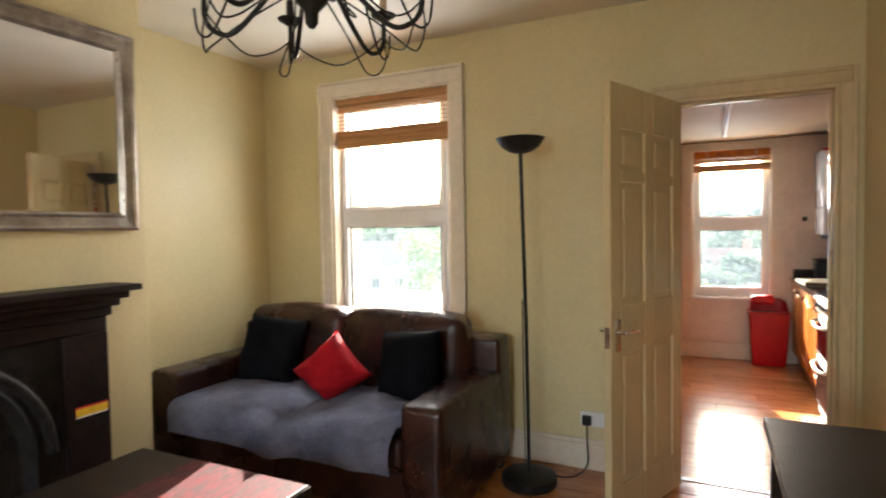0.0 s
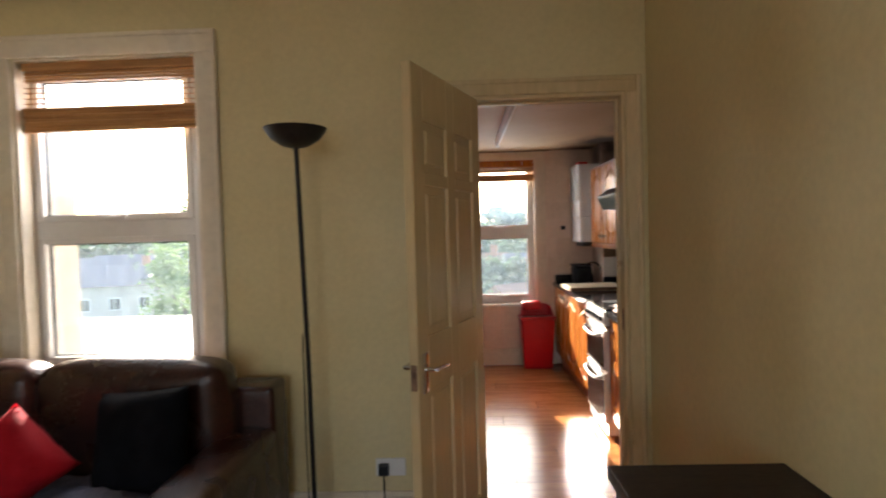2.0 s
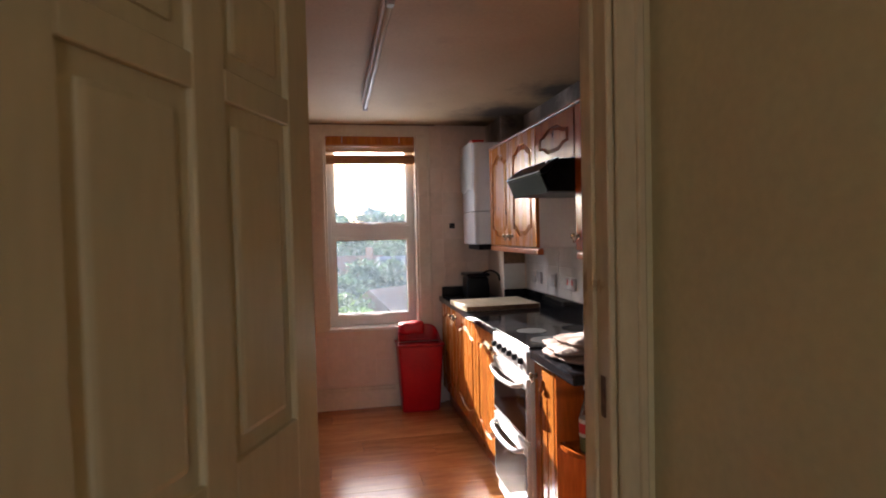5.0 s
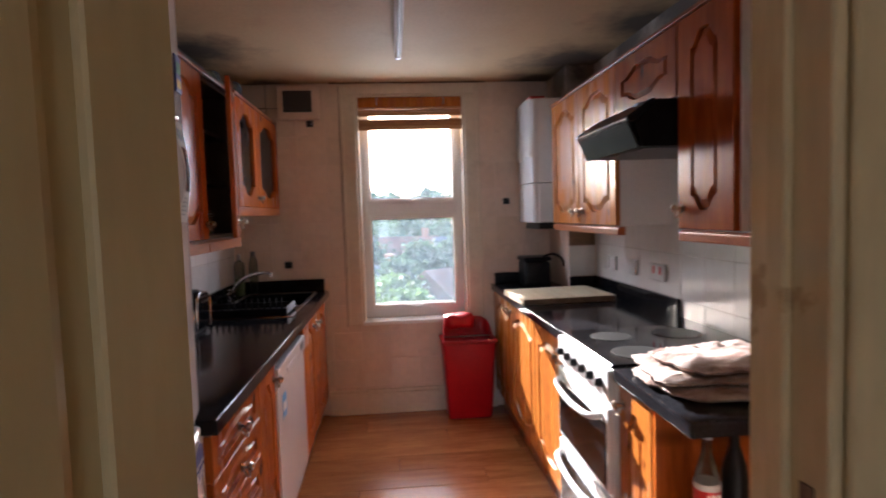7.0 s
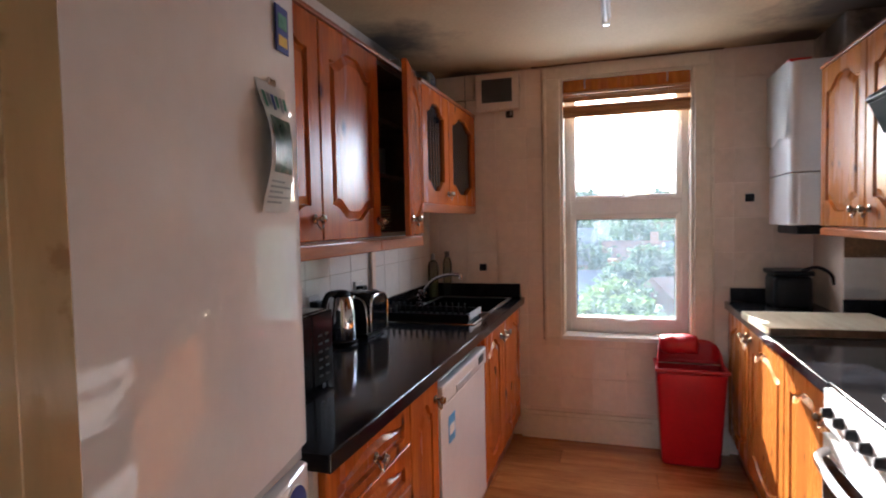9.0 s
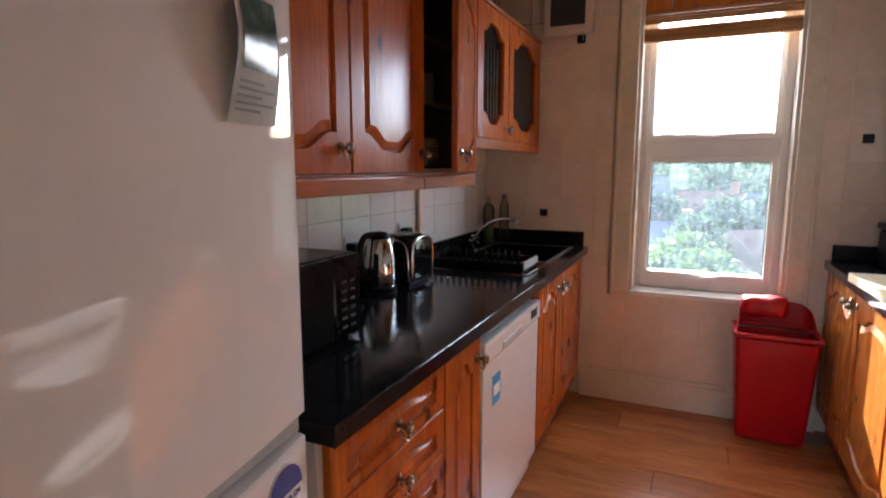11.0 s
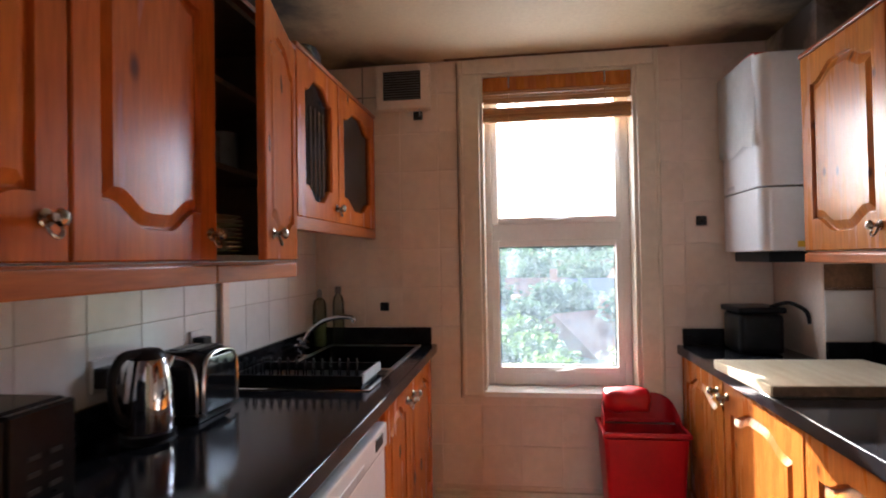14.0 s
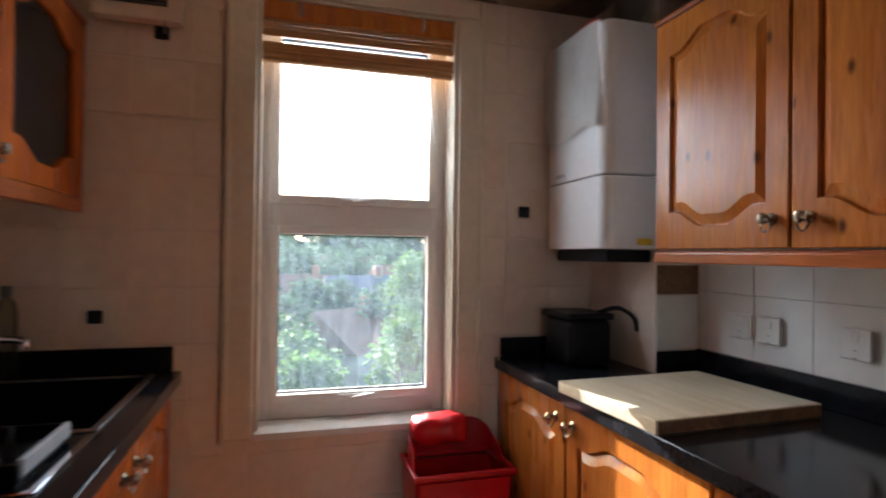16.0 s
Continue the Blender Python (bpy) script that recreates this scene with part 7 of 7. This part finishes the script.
for k in range(NA):
    a = 2 * math.pi * (k + 0.35) / NA
    dx, dy = math.cos(a), math.sin(a)

    def P(r, z, s=0.0):
        return (CX + r * dx - s * dy, CY + r * dy + s * dx, z)
    arm = part("arm", tube(bmesh.new(), curve_pts([P(0.04, 2.13), P(0.10, 2.10), P(0.17, 2.02), P(0.255, 1.945), P(0.315, 1.955), P(0.345, 2.0), P(0.345, 2.075)], 6), 0.0085, 8), M["blackmetal"], ch, smooth=60)
    part("scroll", tube(bmesh.new(), curve_pts([P(0.03, 2.22), P(0.14, 2.26), P(0.22, 2.16), P(0.315, 1.96), P(0.365, 1.95), P(0.38, 2.03)], 6), 0.004, 6), M["blackmetal"], ch, smooth=60)
    part("wire_loop", tube(bmesh.new(), curve_pts([P(0.06, 2.06), P(0.20, 1.97, 0.03), P(0.30, 1.892, 0.05), P(0.335, 1.885, 0.02), P(0.355, 1.94), P(0.345, 2.02)], 6), 0.003, 6), M["blackmetal"], ch, smooth=60)
    a2 = a + 2 * math.pi / NA
    am = (a + a2) / 2
    part("swag", tube(bmesh.new(), curve_pts([P(0.345, 2.02), (CX + 0.315 * math.cos(a + 0.2), CY + 0.315 * math.sin(a + 0.2), 1.96), (CX + 0.31 * math.cos(am), CY + 0.31 * math.sin(am), 1.925), (CX + 0.315 * math.cos(a2 - 0.2), CY + 0.315 * math.sin(a2 - 0.2), 1.96), (CX + 0.345 * math.cos(a2), CY + 0.345 * math.sin(a2), 2.02)], 5), 0.003, 6), M["blackmetal"], ch, smooth=60)
    c = P(0.345, 0)
    cu = part("drip_cup", lathe(bmesh.new(), [(0.012, 2.07), (0.018, 2.075), (0.042, 2.089), (0.045, 2.095), (0.015, 2.091)], (c[0], c[1], 0), "z", 20), M["blackmetal"], arm, smooth=40)
    part("candle_sleeve", lathe(bmesh.new(), [(0.013, 2.093), (0.013, 2.16), (0.010, 2.162)], (c[0], c[1], 0), "z", 14), M["cream" if k % 2 else "blackmetal"], arm, smooth=40)
    part("bulb", lathe(bmesh.new(), [(0.008, 2.162), (0.016, 2.185), (0.017, 2.2), (0.008, 2.23), (0.002, 2.245)], (c[0], c[1], 0), "z", 14), M["bulb"], arm, smooth=60)


ch.location.z += 0.075


# ---------------------------------------------------------------- outside
gm = bmesh.new()
gv = []
def ground_z(x, y):
    far = max(0.0, y - 14)
    return -4.6 - 5.0 * (1 - math.exp(-far / 30)) + max(0.0, y - 75) * 0.10 * (1 - math.exp(-max(0.0, y - 75) / 60)) + 1.2 * noise.noise((x * 0.02, y * 0.02, 0))
ys = [-60, -20, 0, 6, 9, 14, 20, 28, 38, 50, 65, 80, 100, 125, 150, 180, 210, 240, 280, 400, 900, 3000]
xs = [-2500, -600, -300, -200, -140, -100, -70, -45, -28, -15, -6, 0, 6, 15, 28, 45, 70, 100, 140, 200, 300, 600, 2500]
for y in ys:
    gv.append([gm.verts.new((x, y, ground_z(x, min(y, 240)) if y < 300 else ground_z(x, 240) - 6)) for x in xs])
for a, b in zip(gv, gv[1:]):
    for i in range(len(xs) - 1):
        gm.faces.new((a[i], a[i + 1], b[i + 1], b[i]))
tagged(part("ground", gm, M["grass"], smooth=80), "grassy sloping ground and distant hillside", "ground", kind="structure")
rd = bmesh.new()
rp = [rd.verts.new((9 + 0.10 * (y - 30) + s * 2.6, y, ground_z(9 + 0.1 * (y - 30), y) + 0.25)) for y in range(22, 120, 7) for s in (-1, 1)]
for i in range(0, len(rp) - 2, 2):
    rd.faces.new((rp[i], rp[i + 1], rp[i + 3], rp[i + 2]))
tagged(part("road", rd, M["asphalt"]), "grey asphalt lane leading down the hill", "road", kind="structure")

fr_ = thing("flat_roof", (-3.2, 6.6, 0.3), "pale flat felt roof of the extension outside", "roof")
part("deck", boxes(((-7.0, 5.9, 0.20), (-0.75, 9.6, 0.42)), bevel=0.02), M["felt"], fr_)
part("wall", boxes(((-6.9, 6.0, -6.0), (-0.85, 9.5, 0.199))), M["brick"], fr_)


ow = thing("neighbour_wall", (-2.6, 6.0, -5), "beige rendered wall of the neighbouring outbuilding", "wall")
part("wall", boxes(((-3.8, 5.9, -6.0), (-2.66, 6.6, 2.3)), bevel=0.01), M["beige"], ow)


def house(x, y, w, d, h, roof_h, rot, wall, roof, label):
    z = ground_z(x, y) - 0.5
    th = thing("house", (x, y, z), label, "house", "houses on the hillside")
    m = pose(x, y, z, 0, 0, rot)
    part("wall", place(boxes(((-w / 2, -d / 2, 0), (w / 2, d / 2, h))), m), M[wall], th)
    bm = bmesh.new()
    o = 0.35
    v = [bm.verts.new(p) for p in ((-w / 2 - o, -d / 2 - o, h - 0.1), (w / 2 + o, -d / 2 - o, h - 0.1), (w / 2 + o, d / 2 + o, h - 0.1), (-w / 2 - o, d / 2 + o, h - 0.1), (-w / 2 - o, 0, h + roof_h), (w / 2 + o, 0, h + roof_h))]
    for f in ((0, 1, 5, 4), (2, 3, 4, 5), (0, 4, 3), (1, 2, 5), (3, 2, 1, 0)):
        bm.faces.new([v[i] for i in f])
    rf = part("roof", place(bm, m), M[roof], th)
    part("chimney", place(boxes(((w * 0.25, -0.35, h + roof_h - 0.7), (w * 0.25 + 0.7, 0.35, h + roof_h + 0.9)), bevel=0.03), m), M["redbrick"], rf)
    n = max(2, int(w / 2.6))
    for k in range(n):
        for lev in range(2):
            cx = -w / 2 + w * (k + 0.5) / n
            z0 = 0.9 + lev * 2.6
            if z0 + 1.2 > h:
                continue
            wn_ = part("window", place(boxes(((cx - 0.55, -d / 2 - 0.05, z0), (cx + 0.55, -d / 2 + 0.05, z0 + 1.25)), bevel=0.02), m), M["upvc"], th)
            part("pane", place(boxes(((cx - 0.47, -d / 2 - 0.065, z0 + 0.08), (cx - 0.03, -d / 2 - 0.052, z0 + 1.17)), ((cx + 0.03, -d / 2 - 0.065, z0 + 0.08), (cx + 0.47, -d / 2 - 0.052, z0 + 1.17))), m), M["darkpane"], wn_)


house(-35.5, 60, 8, 7, 6.0, 1.9, 20, "brick", "slate", "pale rendered house with a slate roof")
house(-50, 84, 14, 9, 6.0, 3.0, 24, "brick", "slate", "long grey house with a slate roof on the slope")
house(-9, 62, 14, 8, 6, 3.2, -8, "redbrick", "slate", "red brick house far down the slope")
house(5.0, 45.0, 5.5, 7, 3.4, 2.4, 40, "brick", "rooftile", "pale gabled house with a clay tile roof")
house(-1.4, 52, 5, 6, 3.4, 2.4, 18, "brick", "slate", "small pale house with a slate roof among trees")
house(2.2, 66, 6, 7, 5.0, 2.6, -12, "brick", "rooftile", "pale house with a clay roof across the valley")
house(7.8, 60, 6, 7, 5.0, 2.6, 8, "redbrick", "slate", "red brick house across the valley")
house(16, 66, 12, 8, 5.5, 3.0, 15, "brick", "rooftile", "pale house with a red roof across the valley")
house(-16, 95, 22, 9, 6, 3.2, 4, "brick", "slate", "far terrace on the hillside")
house(14, 108, 24, 9, 6, 3.2, -6, "redbrick", "rooftile", "far brick terrace on the hillside")
house(-38, 75, 18, 9, 6, 3.2, 10, "redbrick", "slate", "brick house on the slope")


def leaf_mesh(name, n, rx, rz, size, seed, clump, droop=0.35):
    """A crown of many small leaves, gathered in clumps with gaps between them."""
    rng = random.Random(seed)
    verts, faces = [], []
    centres = []
    for _ in range(clump):
        a, e, r = rng.uniform(0, 2 * math.pi), rng.uniform(-0.7, 1.4), rng.uniform(0.35, 1.0) ** 0.6
        centres.append(Vector((rx * r * math.cos(a) * math.cos(e), rx * r * math.sin(a) * math.cos(e), rz * r * math.sin(e))))
    for _ in range(n):
        c = rng.choice(centres)
        k = 0.32 * rx
        p = c + Vector((rng.gauss(0, k * 0.6), rng.gauss(0, k * 0.6), rng.gauss(0, k * 0.5)))
        u = Vector((rng.uniform(-1, 1), rng.uniform(-1, 1), rng.uniform(-0.6, 0.6))).normalized()
        w = u.cross(Vector((rng.uniform(-1, 1), rng.uniform(-1, 1), rng.uniform(-1, 1)))).normalized()
        s = size * rng.uniform(0.6, 1.3)
        i = len(verts)
        verts += [p - u * s, p + w * s * 0.45, p + u * s, p - w * s * 0.45]
        faces.append((i, i + 1, i + 2, i + 3))
    me = bpy.data.meshes.new(name)
    me.from_pydata([tuple(v) for v in verts], [], faces)
    return me


def tree(x, y, height, rx, n, size, seed, mt_, label, group="trees on the slope"):
    z = ground_z(x, y) - 0.3
    th = thing("tree", (x, y, z), label, "tree", group)
    rng = random.Random(seed + 50)
    bm = bmesh.new()
    top = Vector((x + rng.uniform(-0.4, 0.4), y, z + height * 0.62))
    tube(bm, curve_pts([(x, y, z), (x + rng.uniform(-0.2, 0.2), y, z + height * 0.3), tuple(top)], 4), 0.045 * height * 0.5, 8, 0.03)
    part("trunk", bm, M["bark"], th, smooth=60)
    for k in range(6):
        a = k * 1.05 + rng.uniform(-0.3, 0.3)
        s = Vector((x, y, z + height * (0.3 + 0.05 * k)))
        e = s + Vector((math.cos(a) * rx * 0.75, math.sin(a) * rx * 0.75, height * rng.uniform(0.15, 0.3)))
        part("limb", tube(bmesh.new(), [tuple(s), tuple((s + e) / 2 + Vector((0, 0, 0.15))), tuple(e)], 0.012 * height, 6, 0.012), M["bark"], th)
    me = leaf_mesh("crown", n, rx, height * 0.36, size, seed, 26)
    me.materials.append(M[mt_])
    ob = new("crown", me)
    ob.parent = th
    ob.location = (0, 0, height * 0.64)


tree(3.7, 20, 7.0, 0.85, 5000, 0.075, 1, "leaf", "leafy green tree close below the kitchen window")
tree(-8.15, 20, 8.6, 1.4, 6000, 0.085, 2, "leaf", "leafy green tree outside the living room window")
for k, (x, y, h, r) in enumerate(((0.2, 22, 3.0, 1.1), (-1.9, 26, 3.4, 1.5), (1.5, 31, 3.8, 1.6), (6.6, 33, 4.5, 1.8), (-5.5, 38, 7, 3), (0.5, 42, 5, 2.4), (8.6, 46, 7, 2.8), (11.5, 42, 8, 3), (-11, 44, 8, 3.2), (-9.5, 34, 6, 2.4), (-27, 60, 9, 4), (0.9, 46, 6, 2.2), (2.9, 55, 7, 2.4), (-3.2, 58, 8, 3), (5.6, 57, 7, 2.4), (1.9, 38, 4.4, 1.5), (-0.6, 36, 4.2, 1.6), (2, 75, 10, 4), (9, 82, 10, 5), (-6, 84, 10, 5), (17, 88, 11, 5), (-22, 110, 12, 7), (-34, 100, 12, 7), (24, 60, 10, 5), (-3.2, 19.5, 3.6, 1.2))):
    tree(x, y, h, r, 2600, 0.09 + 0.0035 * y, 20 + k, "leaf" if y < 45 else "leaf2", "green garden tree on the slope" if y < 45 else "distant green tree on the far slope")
rng = random.Random(9)
woods = [leaf_mesh("far_woods_part", 900, 6, 4, 0.9, s, 18) for s in (1, 2, 3)]
verts, faces = [], []
for k in range(150):
    y = rng.uniform(105, 235)
    x = rng.uniform(-0.75, 0.5) * y
    s, src, z = rng.uniform(0.6, 1.3), woods[k % 3], ground_z(x, y)
    i0 = len(verts)
    verts += [(x + v.co.x * s, y + v.co.y * s, z + 2.5 + v.co.z * s) for v in src.vertices]
    faces += [tuple(i0 + i for i in p.vertices) for p in src.polygons]
me = bpy.data.meshes.new("far_woods")
me.from_pydata(verts, [], faces)
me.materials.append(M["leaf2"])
tagged(new("far_woods", me), "hazy woodland covering the far hillside", "woods", kind="stuff")
for src in woods:
    bpy.data.meshes.remove(src)


def parked_car(x, y, rot, label):
    z = ground_z(x, y) + 0.25
    th = thing("parked_car", (x, y, z), label, "car", "parked cars")
    m = pose(x, y, z, 0, 0, rot)
    part("body", place(boxes(((-0.85, -2.0, 0.25), (0.85, 2.0, 0.85)), bevel=0.15, seg=3), m), M["carpaint"], th, smooth=50)
    part("cabin", place(boxes(((-0.72, -1.1, 0.8), (0.72, 1.2, 1.4)), bevel=0.25, seg=3), m), M["darkpane"], th, smooth=50)
    for wx in (-0.8, 0.8):
        for wy in (-1.25, 1.25):
            part("wheel", place(lathe(bmesh.new(), [(0.2, -0.1), (0.31, -0.09), (0.31, 0.09), (0.2, 0.1)], (wx, wy, 0.31), "x", 16), m), M["black"], th)


for x, y, r in ((9.2, 31, -6), (8.6, 37, -6), (11.2, 47, -6), (9.6, 40.5, -6)):
    parked_car(x, y, r, "pale car parked on the lane")


# ---------------------------------------------------------------- tiles and planks
def tile_field(parent, plane, at, a0, a1, z0, z1, size, gap, thick, material, holes=(), out=-1, shift=(0, 0)):
    """Single tiles on a wall face, cut round openings; alike tiles share a mesh."""
    cache = {}
    na, nz = math.ceil((a1 - a0) / size) + 1, math.ceil((z1 - z0) / size) + 1
    for j in range(nz):
        for i in range(na):
            p0, p1 = max(a0, a0 - shift[0] + i * size), min(a0 - shift[0] + (i + 1) * size, a1)
            q0, q1 = max(z0, z0 - shift[1] + j * size), min(z0 - shift[1] + (j + 1) * size, z1)
            if p1 <= p0 or q1 <= q0:
                continue
            cells = [(p0, p1, q0, q1)]
            for h0, h1, g0, g1 in holes:
                nxt = []
                for c0, c1, d0, d1 in cells:
                    if c1 <= h0 or c0 >= h1 or d1 <= g0 or d0 >= g1:
                        nxt.append((c0, c1, d0, d1))
                        continue
                    if c0 < h0:
                        nxt.append((c0, h0, d0, d1))
                    if c1 > h1:
                        nxt.append((h1, c1, d0, d1))
                    m0, m1 = max(c0, h0), min(c1, h1)
                    if d0 < g0:
                        nxt.append((m0, m1, d0, g0))
                    if d1 > g1:
                        nxt.append((m0, m1, g1, d1))
                cells = nxt
            for c0, c1, d0, d1 in cells:
                w, h = round(c1 - c0 - gap, 4), round(d1 - d0 - gap, 4)
                if w < 0.008 or h < 0.008:
                    continue
                if (w, h) not in cache:
                    bm = bmesh.new()
                    if plane == "y":
                        box(bm, (0, -thick, 0), (w, 0.0, h), 0.001)
                    elif out < 0:
                        box(bm, (-thick, 0, 0), (0.0, w, h), 0.001)
                    else:
                        box(bm, (0.0, 0, 0), (thick, w, h), 0.001)
                    me = bpy.data.meshes.new("tile")
                    bm.to_mesh(me)
                    bm.free()
                    me.materials.append(material)
                    cache[(w, h)] = me
                ob = new("tile", cache[(w, h)])
                ob.location = (c0, at, d0) if plane == "y" else (at, c0, d0)
                ob.parent = parent


tn = thing("tiling_kitchen_north", (0.7, KY1, 0), "cream painted square wall tiles with stained joints", "wall tiles", kind="structure")
tn.location = (0, 0, 0)
tile_field(tn, "y", KY1 + 0.0078, KX0 + 0.002, 1.698, 0.165, KZ, 0.19, 0.006, 0.003, M["tile"], [(W2[0] - 0.1, W2[1] + 0.1, W2[2] - 0.015, W2[3] + 0.1)], shift=(0.127, 0.161))
gx0, gx1, gz0, gz1 = W2[0] - 0.1, W2[1] + 0.1, W2[2] - 0.015, W2[3] + 0.1
gy0, gy1 = KY1 + 0.0062, KY1 + 0.0079
part("grout_bed", boxes(((KX0 + 0.002, gy0, 0.166), (gx0, gy1, KZ - 0.002)), ((gx1, gy0, 0.166), (1.697, gy1, KZ - 0.002)), ((gx0, gy0, 0.166), (gx1, gy1, gz0))), M["grout"], tn)
tl_ = thing("tiling_kitchen_west", (0, 0, 0), "white glazed splashback tiles on the sink side", "wall tiles", kind="structure")
tile_field(tl_, "x", KX0 + 0.0002, 5.778, 8.24, 0.9275, 1.42, 0.193, 0.0022, 0.003, M["splash"], out=1)
part("grout_bed", boxes(((KX0 + 0.0001, 5.78, 0.93), (KX0 + 0.0016, 8.238, 1.419))), M["palegrout"], tl_)
te = thing("tiling_kitchen_east", (0, 0, 0), "white glazed splashback tiles on the cooker side", "wall tiles", kind="structure")
tile_field(te, "x", KX1 - 0.0002, 5.2, 7.83, 0.748, 1.72, 0.2, 0.0022, 0.003, M["splash"], out=-1)
part("grout_bed", boxes(((KX1 - 0.0016, 5.202, 0.75), (KX1 - 0.0001, 7.828, 1.719))), M["palegrout"], te)
tb = thing("tiling_pipe_boxing", (0, 0, 0), "white tiles on the pipe boxing", "wall tiles", kind="structure")
tile_field(tb, "y", 7.8348, 1.702, KX1 - 0.009, 0.948, 1.136, 0.188, 0.003, 0.006, M["splash"])
part("bare_strip", boxes(((1.703, 7.8325, 1.145), (KX1 - 0.009, 7.8345, 1.236)), bevel=0.0008), M["boardedge"], tb, "bare brown strip above the tile")
part("dark_joint", boxes(((1.703, 7.8315, 1.137), (KX1 - 0.009, 7.8343, 1.1445))), M["grime"], tb)

fl_l = thing("floor_living_room", (0, 0, 0), "warm brown laminate plank floor", "floor", kind="structure")
planks(fl_l, LX0, LX1, LY0, 5.06, 0.19, (0.7, 1.1, 0.4, 0.95, 0.25), 0.006)
fl_k = thing("floor_kitchen", (0, 0, 0), "glossy orange-brown laminate plank kitchen floor", "floor", kind="structure")
planks(fl_k, KX0, KX1, 5.062, KY1 + 0.007, 0.19, (0.85, 0.3, 1.05, 0.55, 0.15))
part("threshold_strip", boxes(((DOOR_X0 + 0.017, 5.045, 0.0005), (DOOR_X1 - 0.017, 5.08, 0.005)), bevel=0.002), M["steel"], fl_k)
